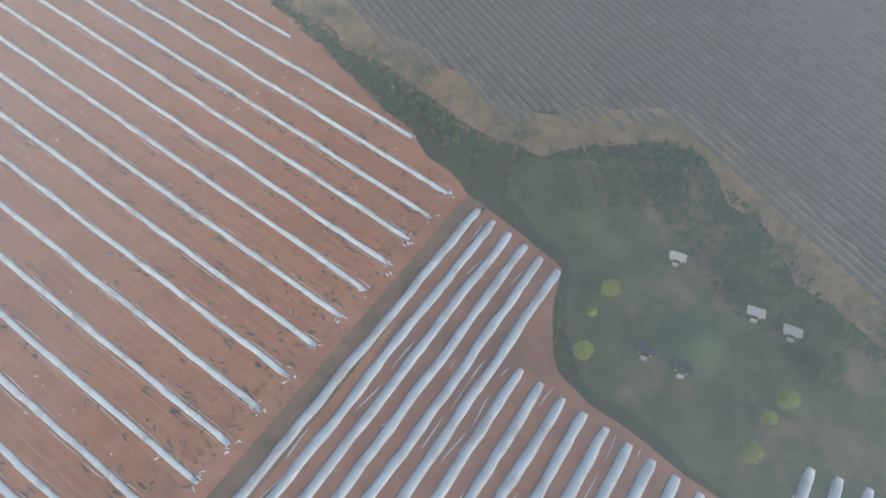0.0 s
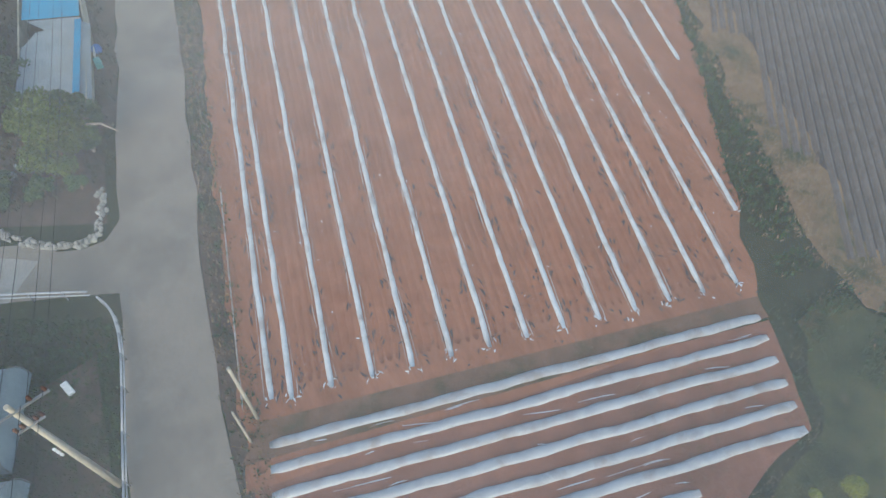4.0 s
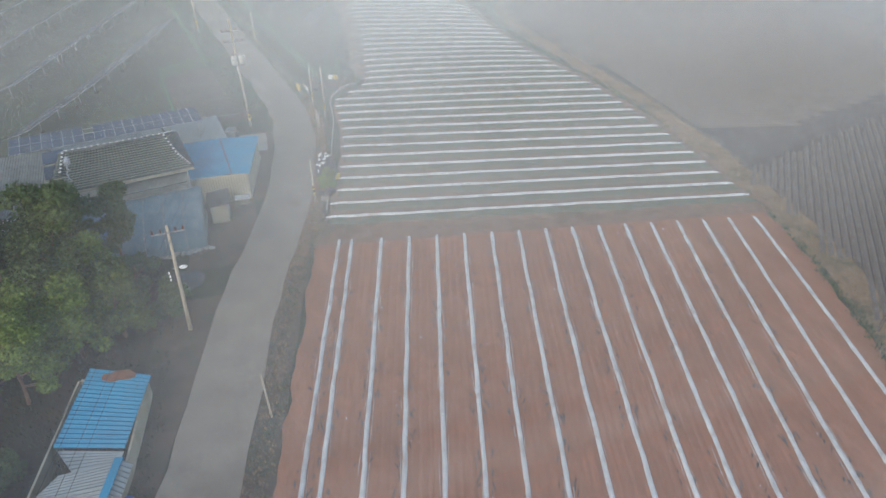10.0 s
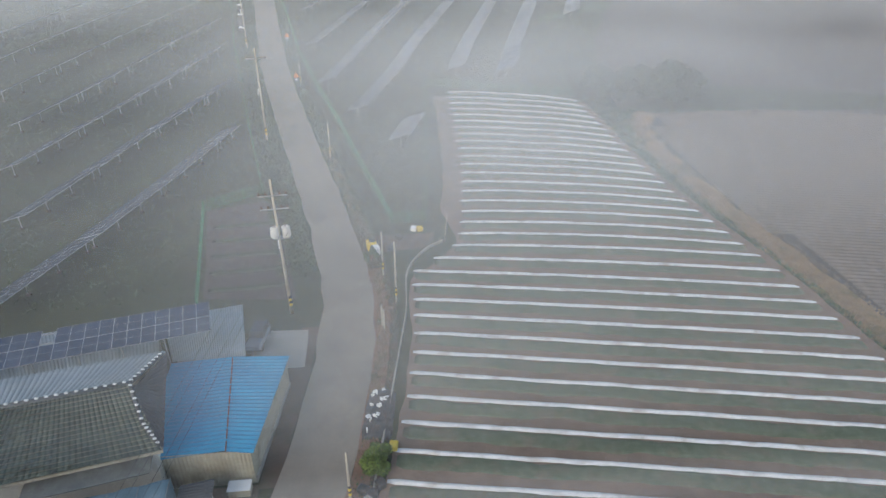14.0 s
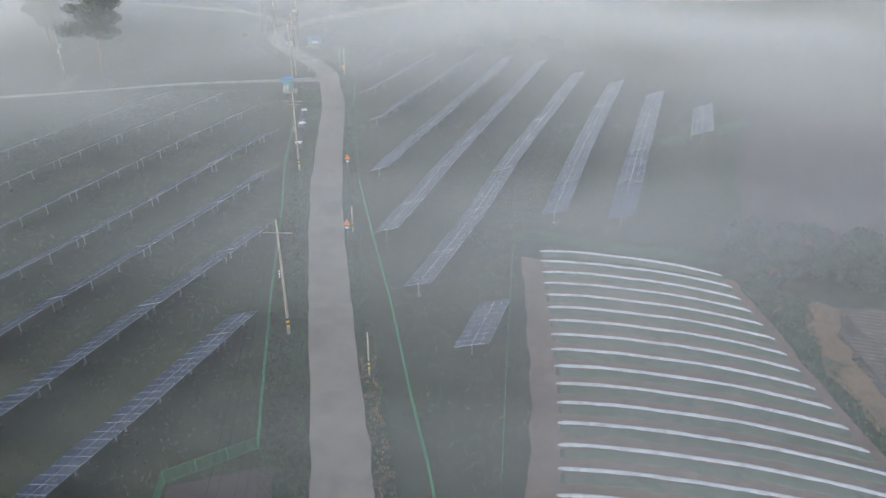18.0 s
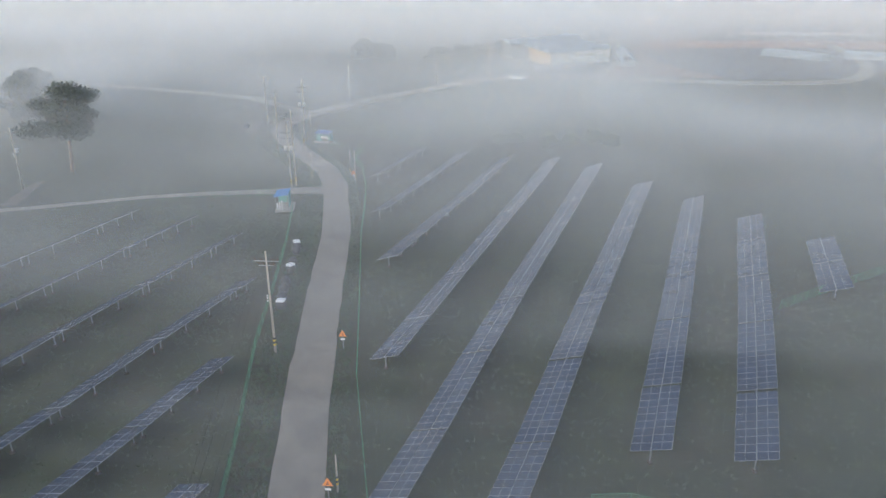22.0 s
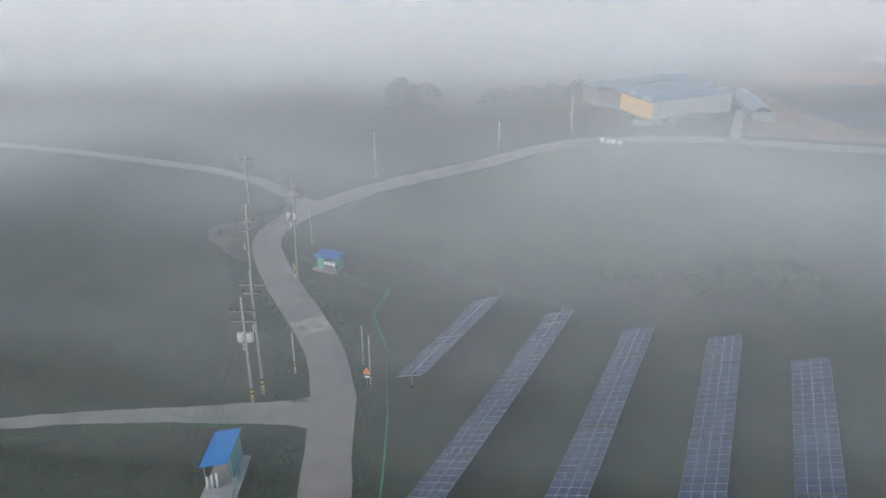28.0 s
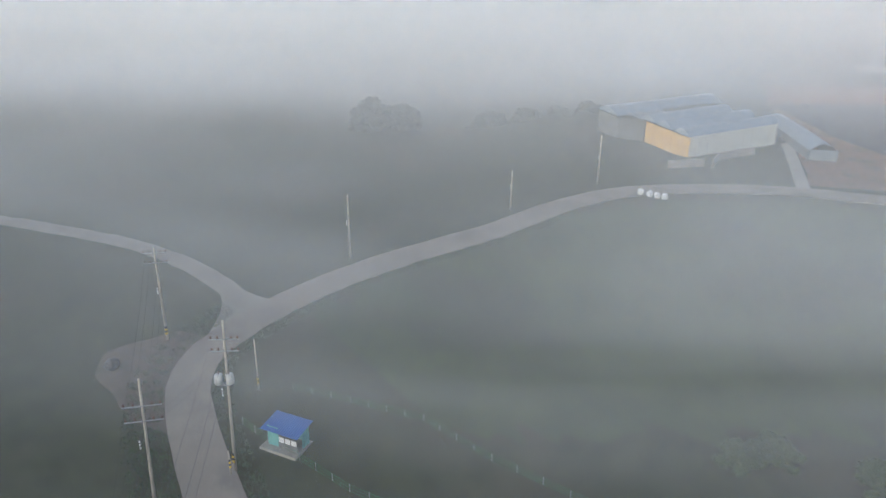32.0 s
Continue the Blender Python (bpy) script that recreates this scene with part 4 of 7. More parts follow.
for dz in (0.0, 0.75):
    box(bm, -14.4, -2.2, 0.1 + dz, -13.4, -1.75, 0.75 + dz, bevel=0.03)
aircon = solo("air_conditioner", bm, WHITE, "stacked white air conditioner units on the wall", "air conditioner")
# rear lean-to and rooftop modules
lean = thing("lean_to", "grey corrugated lean-to behind the workshop", "shed")
bm = bmesh.new()
corrugated(bm, (0.4, 15.6, 0.75), (6.7, 15.6, 0.75), (5.2, 23.2, 1.2), (-2.0, 21.6, 1.2), 34, 0.03)
part("roof_sheet", bm, GREY_ROOF, lean, "pale grey corrugated sheet")
bm = bmesh.new()
for a, b in (((0.7, 15.8), (6.3, 15.8)), ((6.3, 15.8), (5.0, 22.8)), ((5.0, 22.8), (-1.6, 21.3)), ((-1.6, 21.3), (0.7, 15.8))):
    wall(bm, a, b, G0, G0, 0.72, 0.72)
part("outer_wall", bm, GREY_ROOF, lean)
array = thing("roof_solar_array", "raised row of blue-black modules on a steel rack", "solar panel")
u, d_ = (Vector((3.15, 20.0, 3.9)) - Vector((-16.6, 15.4, 3.9))).normalized(), Vector((0.22, -0.95, -0.10)).normalized()
for c in range(19):
    for r in range(2):
        if (c, r) == (11, 0):
            continue
        o = Vector((3.15, 20.0, 3.9)) - u * (MW * (c + 1)) + d_ * (r * (ML * 0.9 + 0.02))
        v = d_ * 0.9
        n_ = u.cross(-d_).normalized()
        n_ = n_ if n_.z > 0 else -n_
        ob = new("module", MODULE)
        ob.parent = array
        ob.matrix_local = Matrix(((u.x, v.x, n_.x, o.x), (u.y, v.y, n_.y, o.y), (u.z, v.z, n_.z, o.z), (0, 0, 0, 1)))
bm = bmesh.new()
for f in (0.15, 0.5, 0.85):
    o = Vector((3.1, 20.0, 3.82)) + d_ * 3.4 * f
    tube(bm, o, o - u * 21.4, 0.05, 0.05, 6)
for k in range(7):
    o = Vector((2.6, 19.9, 3.8)) - u * 3.4 * k
    tube(bm, o, Vector((o.x, o.y, G0)), 0.06, 0.06, 6)
    e = o + d_ * 3.2
    tube(bm, e, Vector((e.x, e.y, G0)), 0.06, 0.06, 6)
    tube(bm, o, e, 0.05, 0.05, 6)
part("rack", bm, STEEL, array, "galvanised steel rack")
back = thing("barn_shed", "long grey shed roof below the roof modules", "shed")
bm = bmesh.new()
corrugated(bm, (-12.5, 13.4, 1.7), (-0.6, 15.9, 1.7), (-2.2, 21.2, 2.0), (-15.5, 18.3, 2.0), 44, 0.03)
part("roof_sheet", bm, GREY_ROOF, back)
bm = bmesh.new()
for a, b in (((-12.2, 13.8), (-1.0, 16.1)), ((-1.0, 16.1), (-2.5, 20.8)), ((-2.5, 20.8), (-15.2, 18.0)), ((-15.2, 18.0), (-12.2, 13.8))):
    wall(bm, a, b, G0, G0, 1.65, 1.65)
part("outer_wall", bm, SLATE, back)
# blue-grey film cover in front of the house
cover = thing("film_shelter", "sagging blue-grey film shelter in front of the house", "shelter")
prof = [(2.1, 1.35), (0.6, 1.2), (-1.2, 0.75), (-2.8, 0.15), (-4.0, -0.5), (-4.7, -1.3), (-5.0, G0)]
bm = bmesh.new()
nx_ = 30
grid = []
for i in range(nx_ + 1):
    t = i / nx_
    grid.append([bm.verts.new((4.0 - 15.5 * t + 0.25 * (2.1 - y) / 7 - 0.1, y - 3.4 * t + 0.15 * t, z + 0.06 * math.sin(t * 44) + 0.07 * noise.noise((t * 20, y, 4)))) for y, z in prof])
for a, b in zip(grid, grid[1:]):
    for j in range(len(prof) - 1):
        f = bm.faces.new((a[j], a[j + 1], b[j + 1], b[j]))
        f.smooth = True
end = [bm.verts.new((grid[0][0].co.x, grid[0][0].co.y, G0))]
bm.faces.new([v for v in grid[0]] + end)
part("film_cover", bm, SHADE_NET, cover, "blue-grey film")
bm = bmesh.new()
for k in range(9):
    t = k / 8
    pts = [Vector((4.0 - 15.5 * t + 0.25 * (2.1 - y) / 7 - 0.1, y - 3.4 * t + 0.15 * t, z + 0.09)) for y, z in prof]
    for a, b in zip(pts, pts[1:]):
        tube(bm, a, b, 0.03, 0.03, 5, False)
part("hoop", bm, STEEL, cover)
bm = bmesh.new()
vs = [(-9.6, -3.4), (-9.0, -3.3), (-7.6, -0.3), (-8.2, -0.4)]
slab(bm, [(x, y, 1.0 + 0.22 * (y + 3.4)) for x, y in vs], 0.08)
part("black_strip", bm, BLACK_FILM, cover, "black film strip")
# low stone base by the shelter
for i in range(26):
    bm = bmesh.new()
    bmesh.ops.create_icosphere(bm, subdivisions=1, radius=0.32)
    for v in bm.verts:
        v.co *= 1 + 0.35 * noise.noise(v.co * 3 + Vector((i, 0, 0)))
    solo("rubble_stone", bm, STONE, "pale rubble stone at the foot of the shelter", "stone", "rubble stones", at=Matrix.Translation((4.4 - 0.28 * i + 0.2 * random.random(), -5.2 - 0.5 * random.random() - 0.03 * i, G0 + 0.1)) @ Matrix.Rotation(i, 4, "Z") @ Matrix.Diagonal((1.2, 0.9, 0.7, 1)))

# long shack by the road
shack = thing("roadside_shack", "long low shack with patched blue and grey sheet roof", "shed")
bm = bmesh.new()
corrugated(bm, (-4.9, -31.0, -0.3), (-3.7, -23.6, -0.2), (0.8, -25.3, -0.55), (-0.3, -32.1, -0.6), 18, 0.06)
part("blue_roof_sheet", bm, BLUE_ROOF, shack, "faded blue corrugated sheet")
bm = bmesh.new()
corrugated(bm, (-3.2, -33.6, -0.3), (-4.6, -31.3, -0.3), (-0.25, -32.4, -0.56), (-0.45, -33.3, -0.46), 6, 0.035)
corrugated(bm, (-5.4, -35.2, -0.34), (-4.0, -33.5, -0.3), (-0.45, -33.2, -0.43), (-0.85, -35.2, -0.45), 8, 0.035)
corrugated(bm, (-7.4, -44.8, -0.36), (-5.4, -35.0, -0.32), (-0.8, -35.0, -0.43), (-2.4, -43.0, -0.5), 26, 0.06)
part("grey_roof_sheet", bm, GREY_ROOF, shack, "grey corrugated sheet with a torn edge")
bm = bmesh.new()
corrugated(bm, (-2.4, -43.0, -0.5), (-0.5, -33.1, -0.42), (0.35, -33.4, -0.85), (-1.5, -43.9, -0.95), 28, 0.06)
part("eave_sheet", bm, GREY_ROOF, shack)
bm = bmesh.new()
a, b = Vector((-2.4, -43.2, -0.42)), Vector((-0.45, -33.0, -0.34))
s = Vector((0.27, -0.05, 0))
slab(bm, [a - s, a + s, b + s, b - s], 0.04)
part("ridge_strip", bm, BLUE_ROOF, shack, "blue ridge strip")
bm = bmesh.new()
bmesh.ops.create_circle(bm, cap_ends=True, segments=12, radius=1.0, matrix=Matrix.Translation((-1.5, -25.0, -0.30)) @ Matrix.Rotation(radians(5), 4, "Y") @ Matrix.Diagonal((1.3, 0.6, 1, 1)))
for v in bm.verts:
    v.co += Vector((0.3 * noise.noise(v.co * 2), 0.25 * noise.noise(v.co * 3), 0))
ext = bmesh.ops.extrude_face_region(bm, geom=bm.faces[:])
for v in ext["geom"]:
    if isinstance(v, bmesh.types.BMVert):
        v.co.z += 0.03
part("rust_patch", bm, RUST, shack, "rust-brown leaf litter patch")
bm = bmesh.new()
for a, b in (((-4.5, -24.2), (0.4, -25.6)), ((0.4, -25.6), (-0.2, -33.4)), ((-0.2, -33.4), (-1.9, -43.6)), ((-1.9, -43.6), (-6.9, -44.4)), ((-6.9, -44.4), (-4.5, -24.2))):
    wall(bm, a, b, G0, G0, -0.75, -0.75)
part("outer_wall", bm, BEIGE_SHEET, shack)
bm = bmesh.new()
box(bm, -0.55, -38.2, G0, 0.0, -37.2, G0 + 0.6, bevel=0.04)
solo("crate", bm, TEAL, "teal plastic crate beside the shack", "crate")
bm = bmesh.new()
bmesh.ops.create_icosphere(bm, subdivisions=2, radius=0.5)
for v in bm.verts:
    v.co += v.co * 0.3 * noise.noise(v.co * 3)
solo("blue_tarp_bundle", bm, NAVY_ROOF, "crumpled dark blue tarp bundle", "tarp", at=pose(0.0, -35.6, G0 + 0.25))
bm = bmesh.new()
box(bm, -0.5, -0.04, 0, 0.5, 0.04, 1.0, pose(0, 0, 0, 12, 0, 0))
solo("board", bm, WHITE, "white board leaning on the shack", "board", at=pose(-0.4, -36.6, G0, 0, 0, 80))

# blue-roofed cottage among the trees
cottage = thing("cottage", "cottage with a blue hipped sheet roof and grey walls", "house")
A, B, C_, D_ = Vector((-12.4, -34.7, 0.9)), Vector((-14.0, -38.6, 0.9)), Vector((-24.5, -34.5, 0.9)), Vector((-22.5, -29.5, 0.9))
P_, Q_ = Vector((-15.4, -35.2, 2.0)), Vector((-21.3, -32.8, 2.0))
for q, n in (((A, D_, Q_, P_), 30), ((C_, B, P_, Q_), 30)):
    bm = bmesh.new()
    corrugated(bm, q[0], q[1], q[2], q[3], n, 0.03)
    part("roof_sheet", bm, BLUE_ROOF, cottage, "blue roof sheet")
for q in ((A, B, P_), (C_, D_, Q_)):
    bm = bmesh.new()
    slab(bm, q, 0.05)
    part("hip_sheet", bm, BLUE_ROOF, cottage)
bm = bmesh.new()
cw = [(-12.9, -35.0), (-14.2, -37.9), (-24.0, -34.2), (-22.3, -30.2)]
for a, b in zip(cw, cw[1:] + cw[:1]):
    wall(bm, a, b, G0, G0, 0.88, 0.88)
part("outer_wall", bm, IVORY, cottage)
win = new("window")
win.parent = cottage
win.matrix_local = Matrix.Translation((-13.5, -36.3, -0.3)) @ Matrix.Rotation(math.atan2(2.9, 1.3), 4, "Z")
bm = bmesh.new()
box(bm, -0.6, -0.09, -0.5, 0.6, 0.02, 0.5)
part("window_frame", bm, WHITE, win)
bm = bmesh.new()
box(bm, -0.5, -0.11, -0.4, 0.5, -0.092, 0.4)
part("pane", bm, GLASS, win)


# film tunnels south of the lane
def tunnel(x0, y0, x1, y1, w, h, label):
    t = thing("film_tunnel", label, "greenhouse", "film tunnels")
    d = Vector((x1 - x0, y1 - y0, 0)).normalized()
    s = Vector((d.y, -d.x, 0))
    bm = bmesh.new()
    n = 24
    rings = []
    for i in range(n + 1):
        c = Vector((x0, y0, 0)).lerp(Vector((x1, y1, 0)), i / n)
        c.z = land(c.x, c.y)
        k = 1 + (0.012 if i % 2 else 0)
        rings.append([bm.verts.new(c + s * (w / 2 * k * math.cos(a)) + Vector((0, 0, h * k * math.sin(a) ** 0.8))) for a in (math.pi * j / 14 for j in range(15))])
    for a, b in zip(rings, rings[1:]):
        for j in range(14):
            f = bm.faces.new((a[j], a[j + 1], b[j + 1], b[j]))
            f.smooth = True
    bm.faces.new(rings[0]), bm.faces.new(rings[-1][::-1])
    part("film_cover", bm, TUNNEL_FILM, t, "cloudy film cover")
    for i in range(0, n + 1, 3):
        bm = bmesh.new()
        c = Vector((x0, y0, 0)).lerp(Vector((x1, y1, 0)), i / n)
        c.z = land(c.x, c.y)
        ring = [c + s * (w / 2 * 1.02 * math.cos(math.pi * j / 14)) + Vector((0, 0, h * 1.02 * math.sin(math.pi * j / 14) ** 0.8)) for j in range(15)]
        for a, b in zip(ring, ring[1:]):
            tube(bm, a, b, 0.025, 0.025, 5, False)
        part("hoop", bm, STEEL, t)


tunnel(-10.6, -68.8, -45, -58, 6.0, 3.2, "curved film tunnel with a cloudy cover")
tunnel(-11.6, -75.6, -46, -64.6, 6.0, 3.2, "curved film tunnel beside the other one")
tunnel(144, 366, 159, 341, 7.0, 3.0, "pale film tunnel far off in the mist")
tunnel(172, 352, 196, 336, 8.0, 3.2, "pale film tunnel beyond the dark field")
bm = bmesh.new()
box(bm, -0.2, -0.5, 0, 0.2, 0.5, 0.25, bevel=0.03)
solo("pale_block", bm, WHITE, "pale block lying on the bare yard", "block", at=pose(-7.9, -68.0, G0, 0, 0, 20))


# ---------------------------------------------------------------- trees and plants
rng = np.random.default_rng(7)


def leaf_mesh(name, centres, radii, count, size, material, squash=0.8, aspect=0.45):
    """Many small folded leaves strewn through clumps round the given centres."""
    centres, radii = np.asarray(centres, float), np.asarray(radii, float)
    pick = rng.choice(len(centres), count, p=radii ** 2 / (radii ** 2).sum())
    d = rng.normal(size=(count, 3))
    d /= np.linalg.norm(d, axis=1)[:, None]
    rr = rng.random(count) ** 0.45
    p = centres[pick] + d * (radii[pick] * rr)[:, None] * np.array((1, 1, squash))
    a = rng.normal(size=(count, 3))
    a /= np.linalg.norm(a, axis=1)[:, None]
    b = np.cross(a, d + 0.3 * rng.normal(size=(count, 3)))
    b /= np.linalg.norm(b, axis=1)[:, None] + 1e-9
    s = size * (0.6 + 0.8 * rng.random(count))[:, None]
    v = np.stack([p - a * s, p - b * s * aspect, p + a * s, p + b * s * aspect], 1).reshape(-1, 3)
    f = np.arange(count * 4).reshape(-1, 4)
    me = bpy.data.meshes.new(name)
    me.from_pydata(v.tolist(), [], f.tolist())
    me.materials.append(material)
    return me


def limb(bm, pts, r0, r1, sides=7):
    n = len(pts) - 1
    for i in range(n):
        tube(bm, pts[i], pts[i + 1], r0 + (r1 - r0) * i / n, r0 + (r1 - r0) * (i + 1) / n, sides, i == n - 1)


def tree(x, y, h, spread, material, label, clumps=26, leaves=5000, size=0.16, lean=(0, 0), trunk_r=0.2, base=0.4, name="tree", bark=BARK, twin=False, flat=0.7, seed=0, group="trees by the houses"):
    """Trunk with limbs that end in leaf clumps of uneven size."""
    r = random.Random(seed)
    t = thing(name, label, "tree", group, pose(x, y, land(x, y)))
    bm = bmesh.new()
    tip = Vector((lean[0], lean[1], h * 0.88))
    mid = Vector((lean[0] * 0.35 + r.uniform(-0.3, 0.3), lean[1] * 0.35 + r.uniform(-0.3, 0.3), h * 0.45))
    limb(bm, [Vector((0, 0, -0.2)), mid * 0.5 + Vector((0.1, 0, 0)), mid, mid.lerp(tip, 0.5) + Vector((0.2, 0.1, 0)), tip], trunk_r, trunk_r * 0.25, 9)
    if twin:
        limb(bm, [Vector((0.4, 0.1, -0.2)), Vector((1.2, 0.5, h * 0.3)), Vector((1.9, 0.6, h * 0.6)), Vector((2.3, 0.8, h * 0.8))], trunk_r * 0.8, trunk_r * 0.25, 8)
    part("trunk", bm, bark, t)
    cs, rs = [], []
    lb = bmesh.new()
    for i in range(clumps):
        u = base + (1 - base) * (i + r.random()) / clumps
        a = r.uniform(0, 2 * math.pi)
        w = spread * (1.05 - 0.75 * max(0, (u - 0.55) / 0.45) ** 1.5) * r.uniform(0.25, 1.0)
        o = Vector((0, 0, 0)).lerp(mid, min(u / 0.5, 1)) if u < 0.5 else mid.lerp(tip, (u - 0.5) / 0.5)
        c = Vector((o.x + w * math.cos(a), o.y + w * math.sin(a), h * u + r.uniform(-0.3, 0.3)))
        st = Vector((o.x, o.y, h * u * 0.86))
        limb(lb, [st, st.lerp(c, 0.5) + Vector((0, 0, 0.15)), c], trunk_r * 0.28, 0.03, 5)
        cs.append(tuple(c))
        rs.append(spread * r.uniform(0.26, 0.5))
    part("branchwork", lb, bark, t)
    part("crown", leaf_mesh("crown", cs, rs, int(leaves * 1.7), size * 1.15, material, flat), material, t)
    return t


tree(-10.5, -20.1, 15.5, 3.6, PINE, "tall leaning pine with a pale reddish trunk", 30, 9000, 0.17, (-2.5, 1.5), 0.26, 0.5, "pine_tree", twin=True, seed=1)
tree(-7.0, -17.0, 13.5, 3.8, PINE, "broad dark pine beside the film shelter", 34, 10000, 0.17, (1.0, 2.5), 0.24, 0.35, "pine_tree", seed=2)
tree(-13.5, -12.0, 13.5, 4.0, PINE, "broad dark pine in the grove", 32, 9000, 0.17, (0.5, 1.0), 0.24, 0.3, "pine_tree", seed=3)
tree(-4.6, -14.6, 8.5, 3.0, BROAD, "bright green broadleaf tree in the grove", 30, 9000, 0.14, (0.3, 0.0), 0.16, 0.22, "broadleaf_tree", seed=4)
tree(-8.6, -24.0, 7.8, 2.8, BROAD, "bright green broadleaf tree behind the shack", 26, 8000, 0.14, (0.2, 0.2), 0.16, 0.22, "broadleaf_tree", seed=5)
tree(-17.5, -18.0, 11.0, 3.6, PINE, "dark pine at the edge of the grove", 26, 7500, 0.17, (-1, 0), 0.22, 0.35, "pine_tree", seed=6)
tree(-20.5, -8.0, 12.0, 4.0, PINE, "dark pine behind the annex", 28, 7500, 0.17, (0, 1), 0.22, 0.3, "pine_tree", seed=7)
for k, (x, y, h, s_) in enumerate(((-9.5, -19.0, 8.5, 3.3), (-12.5, -22.5, 8.0, 3.2), (-5.5, -19.5, 7.2, 2.9), (-2.4, -17.8, 6.2, 2.6), (-15.5, -24.0, 7.5, 3.2), (-11.0, -14.5, 9.0, 3.3), (-16.5, -11.5, 9.0, 3.4), (-7.5, -13.0, 7.6, 2.8))):
    tree(x, y, h, s_, BROAD if k % 2 == 0 else SPRING, "lush yellow-green broadleaf tree in the grove", 34, 9500, 0.15, (0.3, 0.2), 0.17, 0.2, "broadleaf_tree", seed=110 + k)
tree(-3.0, -10.3, 10.3, 2.4, PINE, "slim dark pine before the film shelter", 18, 5000, 0.15, (0.8, 1.2), 0.17, 0.55, "pine_tree", seed=131)
tree(-6.6, -10.8, 11.0, 2.8, PINE, "dark pine before the film shelter", 24, 7000, 0.16, (0.6, 0.8), 0.2, 0.4, "pine_tree", seed=132)
tree(-1.6, -12.2, 4.5, 2.0, SHRUB, "dense shrub by the road bend", 20, 5000, 0.13, (0, 0), 0.1, 0.15, "shrub", seed=8)
tree(1.6, -15.5, 3.4, 1.7, SHRUB, "dense shrub at the foot of the pole", 18, 4500, 0.13, (0, 0), 0.1, 0.12, "shrub", seed=9)
tree(-5.0, -48.6, 5.2, 2.6, SPRING, "broad garden tree behind the stone edging", 30, 9500, 0.13, (0.6, 0.6), 0.15, 0.25, "broadleaf_tree", seed=10)
tree(-3.2, -46.4, 3.8, 2.0, SHRUB, "garden tree over the shack's end", 24, 7000, 0.13, (-0.4, 0.3), 0.13, 0.25, "broadleaf_tree", seed=11)
tree(-9.0, -42.0, 5.4, 2.2, SHRUB, "garden tree beside the cottage", 24, 6500, 0.13, (0.3, 0), 0.13, 0.3, "broadleaf_tree", seed=12)
tree(-12.2, -44.5, 6.0, 2.6, SHRUB, "leaning garden tree beside the cottage", 24, 6500, 0.13, (-1.0, 0.5), 0.16, 0.35, "broadleaf_tree", seed=13)
tree(-15.5, -42.5, 6.2, 2.8, PINE, "garden pine over the cottage roof", 24, 6500, 0.14, (-0.4, 0.5), 0.16, 0.35, "pine_tree", seed=14)
tree(-9.5, -33.0, 4.2, 2.4, SHRUB, "dark shrub behind the shack", 22, 6000, 0.14, (0, 0), 0.1, 0.15, "shrub", seed=15)
tree(-7.8, -38.0, 3.6, 2.2, SHRUB, "dark shrub between shack and cottage", 22, 6000, 0.14, (0, 0), 0.1, 0.12, "shrub", seed=16)
tree(-6.8, -51.2, 1.4, 1.0, SHRUB, "low rounded garden shrub", 12, 2200, 0.1, (0, 0), 0.06, 0.1, "shrub", seed=17)
tree(-9.5, -50.0, 1.8, 1.5, SHRUB, "low spreading garden shrub", 14, 3000, 0.1, (0, 0), 0.06, 0.1, "shrub", seed=18)
tree(-4.3, -52.0, 1.3, 0.9, SHRUB, "low garden shrub at the corner", 12, 2200, 0.1, (0, 0), 0.06, 0.1, "shrub", seed=19)
tree(17.9, 4.6, 2.3, 1.3, BROAD, "fresh green shrub by the heap", 18, 4500, 0.11, (0, 0), 0.07, 0.1, "shrub", seed=20)
tree(17.7, 35.3, 1.7, 0.9, SHRUB, "small shrub beside the yellow bin", 12, 2000, 0.1, (0, 0), 0.06, 0.1, "shrub", seed=21)
for k, (x, y, h) in enumerate(((28.6, -94.5, 1.75), (23.6, -93.9, 1.75), (26.7, -93.8, 0.9), (20.9, -104.1, 1.7), (24.8, -105.7, 1.9), (23.4, -104.9, 1.3))):
    t = thing("small_tree", "small rounded yellow-green tree on the grave lawn", "tree", "lawn trees", pose(x, y, land(x, y)))
    bm = bmesh.new()
    limb(bm, [Vector((0, 0, -0.1)), Vector((0.03, 0, h * 0.4)), Vector((0, 0.02, h * 0.8))], 0.06, 0.02)
    part("trunk", bm, BARK, t)
    q = 0.34 * h
    part("crown", leaf_mesh("crown", [(0, 0, h * 0.58)] * 3 + [(q * 0.5 * math.cos(a), q * 0.5 * math.sin(a), h * (0.5 + 0.05 * (a % 2))) for a in (0, 1.3, 2.5, 3.8, 5.1)], [q] * 3 + [q * 0.7] * 5, 3600, 0.055, LIME, 1.0), LIME, t)
tree(27.8, -108.2, 1.6, 1.0, PINE, "dark low shrub on the grave lawn", 14, 2400, 0.1, (0, 0), 0.05, 0.1, "shrub", seed=36)
tree(-86, 194.5, 20, 9.5, FAR_TREE, "tall broad dark pine standing in the mist", 22, 7500, 0.3, (1, 1), 0.45, 0.5, "pine_tree", seed=40, group="far trees", flat=0.5)
tree(-118.3, 221.8, 17, 6.0, FAR_TREE, "tall dark pine far off in the mist", 30, 8000, 0.32, (1, 1), 0.35, 0.38, "pine_tree", seed=42, group="far trees")
tree(-128, 243, 14, 6.0, FAR_TREE, "dark tree far off in the mist", 26, 6000, 0.34, (0, 1), 0.35, 0.3, "pine_tree", seed=43, group="far trees")
